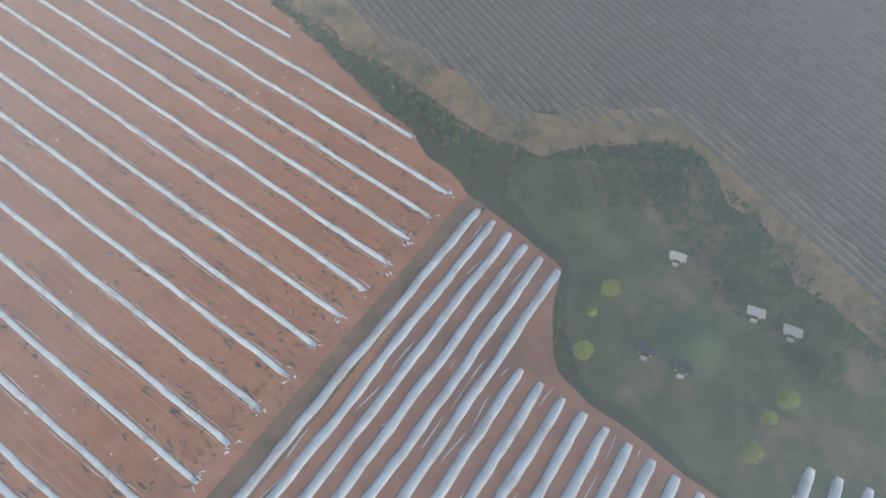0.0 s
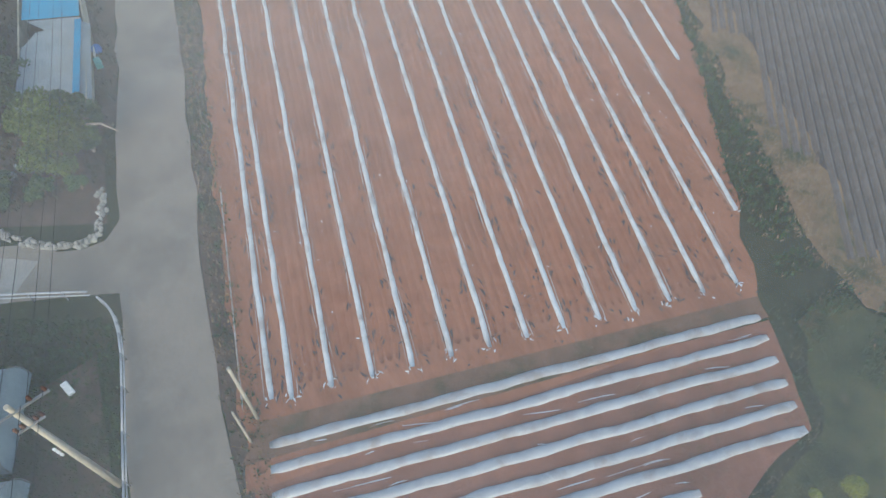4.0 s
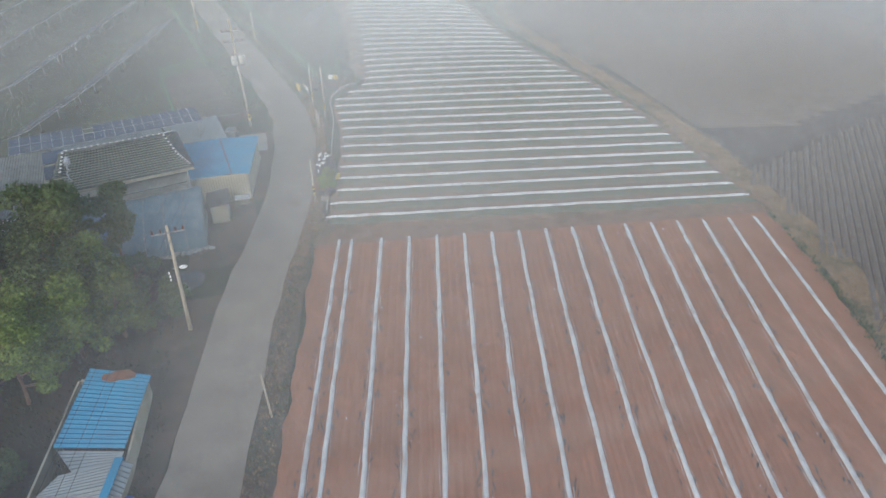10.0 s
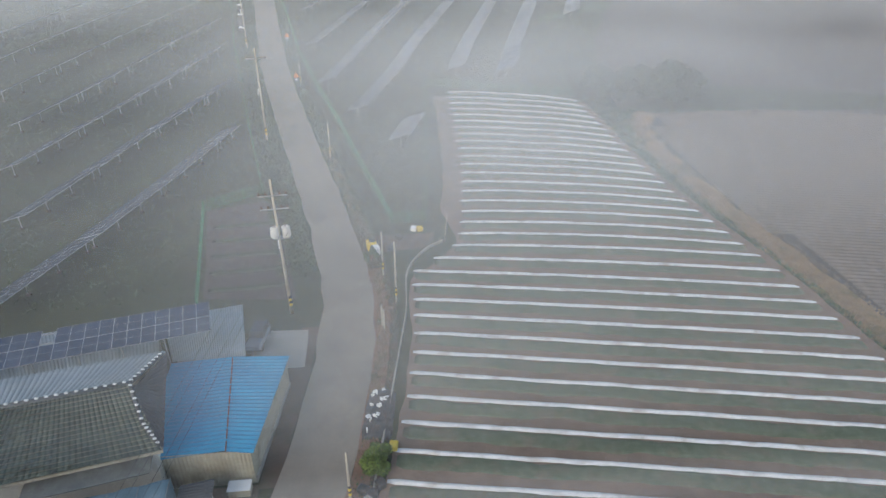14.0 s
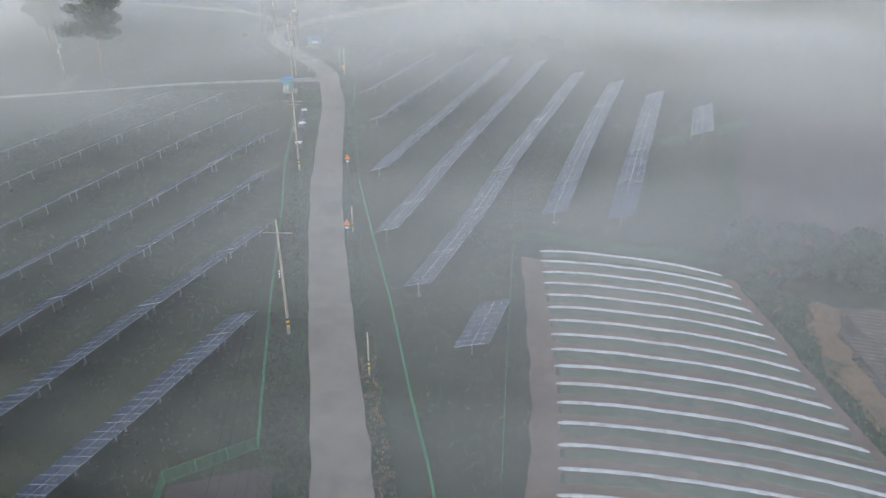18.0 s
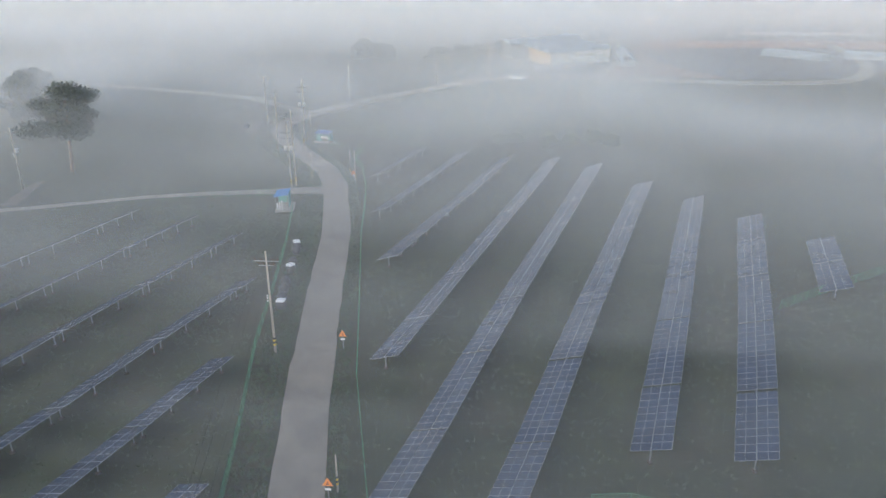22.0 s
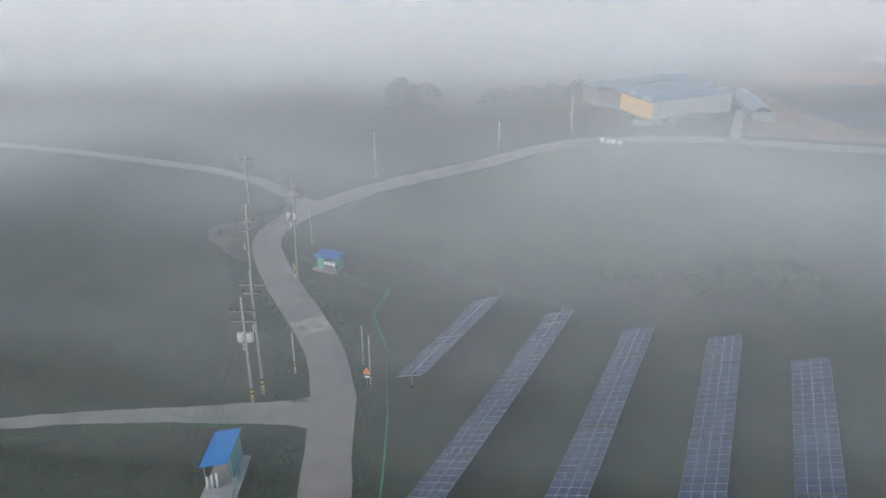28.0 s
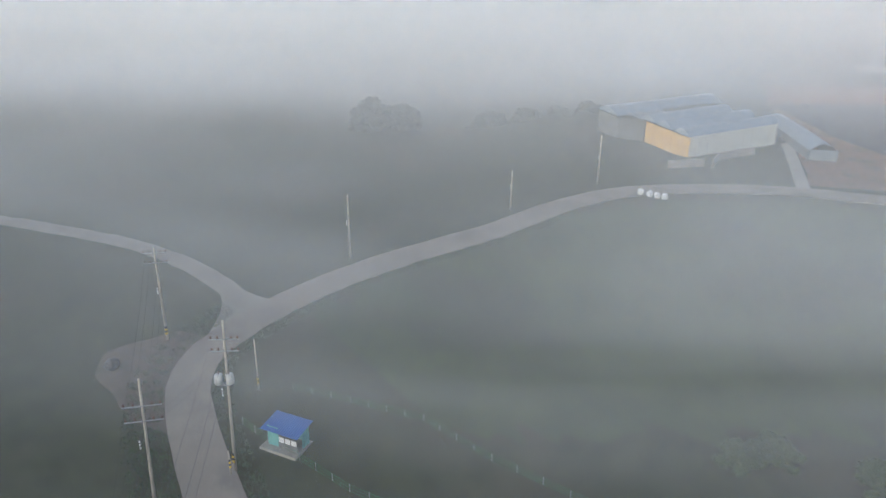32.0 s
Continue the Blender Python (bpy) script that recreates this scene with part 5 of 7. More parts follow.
tree(77.5, 91, 6.5, 5.0, FAR_TREE, "rounded dark tree at the field corner", 40, 9000, 0.24, (0, 0), 0.25, 0.12, "field_tree", seed=44, group="far trees")
tree(84.0, 95, 4.0, 3.4, FAR_TREE, "low dark tree at the field corner", 26, 5000, 0.24, (0, 0), 0.2, 0.12, "field_tree", seed=45, group="far trees")
for k, (x, y, h, s_) in enumerate(((66.5, 92.5, 2.6, 3.0), (70.5, 98, 3.0, 3.4), (75.5, 101.5, 2.8, 3.6), (62.8, 87.5, 2.0, 2.2), (67.5, 103.5, 2.4, 3.2))):
    tree(x, y, h, s_, FAR_TREE, "rough dark bush beside the crop field", 22, 3500, 0.2, (0, 0), 0.1, 0.06, "bush", seed=150 + k, group="far trees")
tree(64.5, 99, 3.0, 2.6, FAR_TREE, "low dark bush at the field corner", 22, 4000, 0.24, (0, 0), 0.15, 0.1, "bush", seed=46, group="far trees")
for k, (x, y, h, s_) in enumerate(((-41, 342, 8, 6), (-33, 346, 6, 5), (-7, 346, 4, 5), (3, 347, 5, 5), (12, 349, 5, 5), (21, 353, 6, 5))):
    tree(x, y, h, s_, FAR_TREE, "hazy tree on the far slope", 30, 5000, 0.55, (0, 0), 0.4, 0.12, "far_tree", seed=50 + k, group="far slope trees")
for k in range(6):
    x = 20 + 6.5 * k + rng.uniform(-2, 2)
    tree(x, 223 + 2.5 * math.sin(k * 1.9) + rng.uniform(-1.5, 1.5), rng.uniform(1.8, 2.6), rng.uniform(2.0, 2.8), SHRUB, "rough green bush on the meadow edge", 30, 9000, 0.11, (0, 0), 0.08, 0.05, "bush", seed=70 + k, group="meadow bushes")


PAVED = np.array([p[:2] for p in smoothed([(a[0], a[1]) for a in MIDDLE], 3)] + [(-20 - 1.5 * i, 183.5 - 0.12 * i - 0.0022 * i * i * 1.5) for i in range(60)] + [(-42 - 1.6 * i, 248 + 7.5 * (1 - math.exp(-i / 4)) + 0.42 * i) for i in range(50)])


def tufts(name, spots, height, material, label, blades=4, clear=2.9):
    """Grass tufts of leaning blades at the given spots."""
    vs, fs = [], []
    spots = np.asarray(spots)
    near = np.array([np.min(np.hypot(PAVED[:, 0] - x, PAVED[:, 1] - y)) for x, y in spots])
    for x, y in spots[near > clear]:
        z = land(x, y) - 0.04
        for b in range(blades):
            a = rng.uniform(0, 2 * math.pi)
            w = height * rng.uniform(0.12, 0.22)
            h = height * rng.uniform(0.5, 1.2)
            l = height * rng.uniform(0.1, 0.7)
            ox, oy = x + rng.uniform(-0.2, 0.2), y + rng.uniform(-0.2, 0.2)
            n = len(vs)
            c, s = math.cos(a), math.sin(a)
            vs += [(ox - s * w, oy + c * w, z), (ox + s * w, oy - c * w, z), (ox + c * l, oy + s * l, z + h)]
            fs.append((n, n + 1, n + 2))
    return tagged(new(name, raw(name, vs, fs, material)), label, "grass", kind="stuff")


def outside(spots):
    """Leave out what would fall on the worked soil of the two film fields."""
    return [(x, y) for x, y in spots if x > (glide(y, (-90, -85, -76, -61, -42, -29, -14.5, -10), (30, 35, 38.2, 47.2, 56.7, 61.7, 65.6, 66.6)) if y < -10 else east_edge(y) + 1.0)]


def strip_spots(line, lo, hi, n):
    d = [0]
    for p, q in zip(line, line[1:]):
        d.append(d[-1] + math.dist(p, q))
    out = []
    for _ in range(n):
        s = rng.uniform(0, d[-1])
        i = max(k for k in range(len(d)) if d[k] <= s) if s < d[-1] else len(line) - 2
        i = min(i, len(line) - 2)
        u = (s - d[i]) / max(d[i + 1] - d[i], 1e-6)
        a, b = line[i], line[i + 1]
        k = math.dist(a, b) or 1
        o = rng.uniform(lo, hi)
        out.append((a[0] + (b[0] - a[0]) * u + (b[1] - a[1]) / k * o, a[1] + (b[1] - a[1]) * u - (b[0] - a[0]) / k * o))
    return out


tufts("verge_grass", strip_spots(MIDDLE[:40], 2.9, 4.6, 2600), 0.30, STRAW, "straw-coloured and green weeds along the road verge")
tufts("verge_weeds", strip_spots(MIDDLE[:112], 2.8, 5.0, 5200), 0.34, BLADES, "green weeds along the road verge")
tufts("bank_grass", strip_spots(MIDDLE[32:96], -7.5, -2.9, 7000), 0.38, BLADES, "green weeds on the road bank")
tufts("margin_straw", strip_spots(DARK_W, -3.6, 0.8, 11000), 0.26, STRAW, "dry straw grass on the field margin")
tufts("ditch_weeds", outside(strip_spots(DARK_W, -9.5, -3.0, 11000)), 0.42, BLADES, "dark green weeds in the ditch")
tufts("ditch_straw", outside(strip_spots(DARK_W, -7.5, -2.0, 900)), 0.34, STRAW, "pale dry weeds in the ditch")
tufts("solar_meadow_east", [(x, y) for x, y in ((rng.uniform(-8, 80), rng.uniform(44, 150)) for _ in range(9000)) if not (x > west_edge(y) - 1.5 and y < 98) and x > 12.5 - (y - 50) * 0.26], 0.26, BLADES, "rough green meadow between the solar rows")
tufts("solar_meadow_west", [(x, y) for x, y in ((rng.uniform(-75, 4), rng.uniform(28, 125)) for _ in range(8000)) if x < 2 - max(0, (y - 55)) * 0.21], 0.26, BLADES, "rough green meadow under the western solar rows")
tufts("shelter_meadow", [(x, y) for x, y in ((rng.uniform(-75, -18), rng.uniform(122, 180)) for _ in range(6500)) if x < -17 - max(0.0, y - 150) * 0.2 and y < 176 + (x + 25) * 0.1], 0.3, BLADES, "dark green rough grass beside the shelter")
tufts("lane_meadow", [(x, y) for x, y in ((rng.uniform(-16, -4.8), rng.uniform(-80, -61)) for _ in range(3500)) if y < -61.5 - (x + 10) * 0.5], 0.3, BLADES, "green grass bank beside the lane")
tufts("grave_lawn", [(x, y) for x, y in ((rng.uniform(21, 45), rng.uniform(-112, -84)) for _ in range(9000)) if noise.noise((x * 0.25, y * 0.25, 2)) > rng.uniform(-0.3, 0.4)], 0.2, BLADES, "patchy green grass of the grave lawn")
tufts("lawn_straw", [(x, y) for x, y in ((rng.uniform(22, 44), rng.uniform(-112, -84)) for _ in range(5000)) if noise.noise((x * 0.2, y * 0.2, 9)) > rng.uniform(0.0, 0.5)], 0.16, STRAW, "dry straw patches on the grave lawn", 3)
tufts("grove_undergrowth", [(rng.uniform(-22, 1.5), rng.uniform(-52, -8)) for _ in range(3600)], 0.4, UNDER, "dark undergrowth round the houses")

# ridges of the ploughed field
vs, fs = [], []
ALONG, ACROSS = Vector((0.635, 0.772)), Vector((0.772, -0.635))


def west_bound(y):
    return min(DARK_W, key=lambda q: abs(q[1] - y))[0]


def ridge_start(k):
    """How far along its line a ridge leaves the western margin."""
    o = Vector((20.0, -128.0)) + ACROSS * (k * 0.78 - 70)
    d = 0.0
    while d < 222 and not (o.y + ALONG.y * d > -121 and o.x + ALONG.x * d > west_bound(o.y + ALONG.y * d)):
        d += 1.5
    return d


starts = [ridge_start(k) for k in range(190)]
for k in range(190):
    block = starts[k // 5 * 5:k // 5 * 5 + 5]
    d0 = (max(block) + min(block)) / 2 - 1.5 if max(block) - min(block) < 25 else starts[k]
    d0 += 0.35 * math.sin(k * 2.4)
    o = Vector((20.0, -128.0)) + ACROSS * (k * 0.78 - 70)
    seg = []
    for i in range(0, 75):
        p = o + ALONG * (d0 + i * 3.0)
        if p.y < -4 + (p.x - 74) * 0.3 and p.x < 150 and p.x > west_bound(p.y) - 2.0:
            seg.append(p)
    for a, b in zip(seg, seg[1:]):
        n = len(vs)
        for p in (a, b):
            z = land(p.x, p.y) + 0.02
            h = 0.2 + 0.05 * noise.noise((p.x, p.y, k))
            wv = 0.06 * noise.noise((p.x * 0.4, p.y * 0.4, k * 3.1))
            for o, dz in ((-0.3, 0), (-0.1, h), (0.1, h), (0.3, 0)):
                vs.append((p.x + 0.772 * (o + wv), p.y - 0.635 * (o + wv), z + dz))
        for j in range(3):
            fs.append((n + j, n + j + 1, n + 5 + j, n + 4 + j))
for k in range(96):
    y0 = 8 + k * 0.85
    seg = []
    for i in range(0, 26):
        x = 66 + i * 3.0
        y = y0 - (x - 70) * 0.22
        edge = min(DARK_W, key=lambda q: abs(q[1] - y))[0]
        if x > edge - 0.2 and y > 0 + (x - 74) * 0.3 and y < 84:
            seg.append((x, y))
    for a, b in zip(seg, seg[1:]):
        n = len(vs)
        for p in (a, b):
            z = land(*p) + 0.02
            for o, dz in ((-0.3, 0), (-0.1, 0.2), (0.1, 0.2), (0.3, 0)):
                vs.append((p[0], p[1] + o, z + dz))
        for j in range(3):
            fs.append((n + j, n + j + 1, n + 5 + j, n + 4 + j))
RIDGE = mat("ridge_soil", (0.105, 0.082, 0.066), (0.145, 0.114, 0.094), 0.8, 0.9, 0.5, (0.19, 0.17, 0.155), 1.2, 0.35)
tagged(new("plough_ridges", raw("plough_ridges", vs, fs, RIDGE)), "narrow parallel ridges of the ploughed field", "field", kind="stuff")

# ---------------------------------------------------------------- lanes, yards and garden plots
def plate(name, corners, material, lift, label, category="pavement"):
    """A small sheet on the land with corners in order."""
    (a, b, c, d) = corners
    return ruled(name, [a, d], [b, c], material, lift, max(3, int(math.dist(a, d) / 2)), max(3, int(math.dist(a, b) / 2)), label, category, wobble=0.25)


ruled("side_lane", smoothed([(-1.5, -63.5), (-5.5, -61.8), (-10.5, -59.8), (-18, -57), (-40, -52)]), smoothed([(-1.0, -53.5), (-3.6, -57.6), (-7, -57.0), (-10.5, -54.6), (-36, -46)]), ROAD, 0.044, 24, 6, "grey concrete side lane", "road")
ruled("yard_apron", [(-10.3, -59.9), (-24, -54.8)], [(-8.0, -57.2), (-20, -50)], PALE, 0.056, 8, 4, "pale concrete yard apron", "pavement", wobble=0.3)
plate("yard_south", [(-10.8, -67.5), (-6.0, -66.5), (-7.0, -78), (-12.5, -78)], EARTH, 0.03, "bare brown yard beside the tunnels", "yard")
plate("garden_plot", [(-0.4, 29), (9.6, 28), (4.6, 52.2), (-4.2, 49.2)], DARK_SOIL, 0.03, "brown garden plot inside the fence", "garden")
plate("workshop_apron", [(6.3, 17.0), (11.5, 17.0), (11.4, 22.6), (6.2, 22.8)], PALE, 0.04, "pale concrete apron beside the workshop")
plate("shelter_yard", [(2.0, -9.5), (9.5, -9.0), (9.2, 4.0), (3.6, 4.0)], EARTH, 0.03, "dark earth yard in front of the workshop", "yard")
plate("workshop_verge", [(9.1, 3.6), (10.7, 3.6), (12.6, 23), (10.5, 23)], EARTH, 0.032, "brown earth between workshop and road", "yard")
plate("garden_soil", [(-16, -50), (-3.2, -56.2), (-1.4, -45), (-15, -42)], EARTH, 0.02, "dark brown garden soil", "garden")
GROVE_FLOOR = mat("leaf_litter", (0.040, 0.030, 0.022), (0.070, 0.050, 0.036), 0.6, 0.95, 0.8, (0.03, 0.034, 0.016), 0.2, 0.7)
plate("grove_floor", [(-30, -44), (-1.8, -44.6), (2.4, -9.8), (-26, -14)], GROVE_FLOOR, 0.016, "dark leaf litter under the grove", "ground")
plate("shack_verge", [(-2.0, -46), (-0.4, -46), (5.7, -14), (0.4, -14)], EARTH, 0.024, "brown earth verge beside the shack", "yard")
ruled("road_shoulder", offset(MIDDLE, 2.6)[21:33], offset(MIDDLE, 4.2)[21:33], HEAD_SOIL, 0.026, 50, 3, "reddish soil washed onto the road shoulder", "verge", wobble=0.4)
plate("field_apron", [(17.6, 37.0), (25.2, 37.8), (25.8, 41.4), (17.4, 41.2)], EARTH, 0.04, "pale gravel apron at the field corner")
plate("field_head", [(15.0, -8.2), (66.8, -15.6), (67.2, -10.8), (15.6, -3.4)], HEAD_SOIL, 0.045, "bare brown headland between the fields", "verge")
FOOT_SOIL = mat("weedy_soil", (0.15, 0.085, 0.05), (0.22, 0.12, 0.075), 0.8, 0.95, 0.8, (0.055, 0.06, 0.026), 0.35, 0.9)
plate("field_foot", [(-0.2, -77.4), (33.0, -84.4), (33.6, -82.9), (1.4, -75.4)], FOOT_SOIL, 0.05, "dry grass strip above the beds", "verge")
ruled("ditch_strip", offset(MIDDLE, 2.7)[:36], offset(MIDDLE, 5.0)[:36], EARTH, 0.022, 70, 3, "brown weedy ditch beside the road", "ditch", wobble=0.3)
LANE = mat("lane_gravel", (0.22, 0.20, 0.165), (0.29, 0.26, 0.215), 0.6, 0.9, 0.5, (0.15, 0.135, 0.105), 0.15, 0.6)
WORN = mat("worn_crossing_paint", (0.24, 0.21, 0.17), (0.42, 0.37, 0.29), 0.9, 0.85, 0.2, (0.17, 0.15, 0.125), 0.5, 0.9)
ruled("west_lane", smoothed([(-16.5, 181.0), (-21, 181.9), (-30, 181.2), (-43, 179.6), (-57, 176.6), (-72, 171), (-84, 166.5), (-110, 158)]), smoothed([(-18.2, 190.5), (-21.5, 187.0), (-30, 184.8), (-43, 182.2), (-57, 178.9), (-72, 173.3), (-84, 169), (-110, 160.6)]), LANE, 0.045, 56, 3, "pale gravel side lane", "road", wobble=0.3)
NORTH_LANE = smoothed([(-46.4, 251.7), (-52.8, 256.6), (-61.5, 261.7), (-73, 266.3), (-87, 269.8), (-120, 277), (-170, 286)])
ruled("north_lane", [(-38.0, 249.5), (-43.2, 251.6)] + offset(NORTH_LANE, 1.6)[1:], [(-46.2, 240.5), (-46.6, 247.5)] + offset(NORTH_LANE, -1.6)[1:], LANE, 0.044, 50, 3, "pale gravel lane into the mist", "road", wobble=0.4)
PASTURE = mat("pasture", (0.025, 0.042, 0.011), (0.050, 0.068, 0.019), 0.12, 0.95, 0.6, (0.030, 0.035, 0.018), 0.04, 0.8)
ruled("pasture", [(-34, 248), (-20, 262), (-4, 273), (10, 284), (24, 291), (60, 294)], [(-12, 226), (10, 226), (30, 228), (52, 232), (75, 240), (95, 262)], PASTURE, 0.03, 60, 14, "pale green pasture inside the road's bend", "meadow", wobble=6.0)
DRY_GRAVEL = mat("dusty_earth", (0.085, 0.066, 0.05), (0.125, 0.098, 0.076), 0.7, 0.95, 0.6, (0.06, 0.06, 0.04), 0.25, 0.7)
ruled("lay_by", [(-42.5, 222.5), (-46.0, 229.5), (-47.0, 236), (-46.5, 241)], [(-48.5, 224.5), (-57.5, 232), (-58.5, 236.5), (-50.5, 242)], DRY_GRAVEL, 0.036, 14, 6, "bare earth lay-by at the bend", "yard", wobble=1.4)
ruled("tree_track", [(-86.5, 169.8), (-88.5, 177), (-90, 186)], [(-83.5, 170.8), (-85.5, 178), (-88, 187)], DRY_GRAVEL, 0.04, 14, 3, "short bare track to the trees", "road", wobble=0.4)
ruled("barn_drive", [(57.8, 300.5), (67.5, 331), (76, 362)], [(60.8, 300.5), (70.3, 331), (79.0, 362)], PALE, 0.058, 20, 3, "pale concrete drive up to the barn", "road", wobble=0.2)
ruled("red_slope", [(61.5, 302.5), (70.8, 331), (80, 352), (86, 380), (90, 404)], [(104, 296), (92, 318), (87.5, 345), (90, 380), (93, 404)], HEAD_SOIL, 0.03, 24, 8, "red bare soil slope beside the barn", "field", wobble=0.8)
FAR_SOIL = mat("blue_grey_soil", (0.045, 0.05, 0.055), (0.065, 0.07, 0.075), 0.3, 0.95, 0.6, (0.09, 0.075, 0.065), 0.04, 0.6)
ruled("far_dark_field", [(104, 296), (92, 318), (87.5, 345), (90, 380), (93, 404)], [(146, 296.5), (160, 318), (171, 345), (182, 380), (190, 404)], FAR_SOIL, 0.034, 24, 14, "dark blue-grey worked field in the mist", "field", wobble=0.6)
ruled("far_red_field", [(92, 404), (100, 425), (110, 455)], [(260, 392), (270, 420), (275, 455)], SOIL, 0.03, 14, 12, "red bare field behind the dark one", "field", wobble=0.8)
ruled("far_film_field", [(185, 520), (200, 560)], [(330, 490), (340, 530)], FILM, 0.05, 10, 12, "pale film-covered field far off", "field", wobble=0.8)
ruled("east_brown_field", [(68, 104), (70, 116), (76, 132), (82, 146), (90, 158)], [(150, 84), (155, 100), (160, 120), (165, 140), (170, 158)], DARK_SOIL, 0.03, 24, 14, "brown bare field beyond the field trees", "field", wobble=1.5)
cross_at = min(range(len(MIDDLE)), key=lambda i: math.dist(MIDDLE[i], (-25.2, 203.2)))
ruled("crossing", offset(MIDDLE, -2.6)[cross_at - 1:cross_at + 2], offset(MIDDLE, 2.6)[cross_at - 1:cross_at + 2], WORN, 0.06, 6, 8, "worn pale crossing patch on the road", "road marking")
PLOT_BED = mat("plot_bed", (0.035, 0.048, 0.024), (0.062, 0.07, 0.038), 1.4, 0.9, 0.9, (0.05, 0.04, 0.03), 0.4, 0.6)
for k in range(5):
    y = 30.5 + 3.6 * k
    bm_ = film_row(0.2 - 0.16 * (y - 28), y, 8.6 - 0.2 * (y - 28), y + 0.6, 0.9, 0.1, 200 + k, PLOT_BED)
    tagged(new("vegetable_bed", bm_), "low green vegetable bed in the garden plot", "garden bed", "vegetable beds")

bm = bmesh.new()
bmesh.ops.create_circle(bm, cap_ends=True, segments=22, radius=1.5)
for v in bm.verts:
    v.co = Vector((v.co.x * 1.35, v.co.y, 0)) * (1 + 0.3 * noise.noise(v.co))
bmesh.ops.solidify(bm, geom=bm.faces[:], thickness=0.03)
solo("ash_patch", bm, BLACK_FILM, "black burnt patch of ash beside the road", "ash", at=pose(2.3, -10.7, land(2.3, -10.7) + 0.03, 0, 0, -35))

# stone edging of the garden
sb = bmesh.new()
bmesh.ops.create_icosphere(sb, subdivisions=1, radius=0.4)
for v in sb.verts:
    v.co += v.co * 0.4 * noise.noise(v.co * 4)
STONE_MESH = mesh_of("edging_stone", sb, STONE)
edge = smoothed([(-22, -49.5), (-16, -51.2), (-12, -52.6), (-10.0, -54.1), (-8.2, -55.8), (-6.8, -56.7), (-5.2, -57.3), (-4.2, -56.9), (-3.4, -55.0), (-3.0, -52.8)], 10)
for i, p in enumerate(edge):
    for k in range(2):
        s = rng.uniform(0.3, 0.75)
        ob = new("edging_stone", STONE_MESH)
        ob.matrix_world = Matrix.Translation((p[0] + rng.uniform(-0.3, 0.3), p[1] + rng.uniform(-0.3, 0.3) + 0.15, G0 + 0.12 * s)) @ Euler((rng.uniform(0, 6), rng.uniform(0, 6), rng.uniform(0, 6))).to_matrix().to_4x4() @ Matrix.Diagonal((s * 1.1, s * 0.8, s * 0.7, 1))
        tagged(ob, "pale field stone in the garden edging", "stone", "garden edging stones")
bm = bmesh.new()
bmesh.ops.create_icosphere(bm, subdivisions=2, radius=1.0)
for v in bm.verts:
    v.co = Vector((v.co.x * 1.1, v.co.y * 0.8, v.co.z * 0.45)) * (1 + 0.2 * noise.noise(v.co * 2))
for v in bm.verts:
    v.co *= 0.6
solo("garden_boulder", bm, STONE, "flat grey boulder in the garden", "stone", at=pose(-12.4, -48.6, G0 + 0.2))
tagged(new("white_blossom", leaf_mesh("white_blossom", [(-9.2, -48.2, G0 + 0.6), (-8.6, -48.5, G0 + 0.5), (-8.0, -47.8, G0 + 0.5)], [0.45, 0.4, 0.3], 420, 0.07, WHITE)), "white blossom on a low shrub", "flowers", kind="stuff")
lb = bmesh.new()
limb(lb, [Vector((-2.6, -47.6, G0 + 2.2)), Vector((-1.3, -48.0, G0 + 2.1)), Vector((-0.3, -48.9, G0 + 1.6))], 0.13, 0.05)
limb(lb, [Vector((-2.7, -48.3, G0 - 0.1)), Vector((-2.6, -47.6, G0 + 2.2))], 0.17, 0.13)
solo("dead_limb", lb, WOOD, "bare pale dead limb leaning over the verge", "dead tree")

# ---------------------------------------------------------------- grave lawn
def altar(x, y, a, dark, label):
    t = thing("stone_altar", label, "grave altar", "stone altars", pose(x, y, land(x, y), 0, 0, a) @ Matrix.Diagonal((0.68, 0.68, 0.8, 1)))
    bm = bmesh.new()
    box(bm, -0.85, -0.5, 0.42, 0.85, 0.5, 0.58, bevel=0.03)
    part("slab", bm, BLACK if dark else PALE, t, "polished black slab" if dark else "pale granite slab")
    for x0 in (-0.6, 0.4):
        bm = bmesh.new()
        box(bm, x0, -0.35, -0.05, x0 + 0.25, 0.35, 0.42)
        part("foot", bm, CONCRETE, t)
    bm = bmesh.new()
    box(bm, -0.3, -0.95, -0.05, 0.3, -0.62, 0.28, bevel=0.02)
    part("incense_stone", bm, CONCRETE, t)


for x, y, a, dk in ((33.2, -98.3, -92, False), (30.6, -103.7, -92, False), (30.0, -106.0, -92, False), (25.4, -97.6, -92, True), (25.0, -99.9, -92, True)):
    altar(x, y, a, dk, "low grave altar with a dark slab" if dk else "low pale granite grave altar")
MOUND = mat("mound_grass", (0.034, 0.058, 0.020), (0.060, 0.082, 0.032), 0.8, 0.95, 0.6, (0.10, 0.085, 0.05), 0.3, 0.5)
bm = bmesh.new()
bmesh.ops.create_circle(bm, cap_ends=True, cap_tris=True, segments=28, radius=2.6)
bmesh.ops.subdivide_edges(bm, edges=bm.edges[:], cuts=3, use_grid_fill=True)
for v in bm.verts:
    v.co.z = 0.45 * (1 + math.cos(math.pi * min(1.0, v.co.xy.length / 2.6))) * (1 + 0.15 * noise.noise(v.co)) - 0.02
for f in bm.faces:
    f.smooth = True
solo("burial_mound", bm, MOUND, "round grassy burial mound on the lawn", "mound", at=pose(26.9, -100.3, land(26.9, -100.3)))
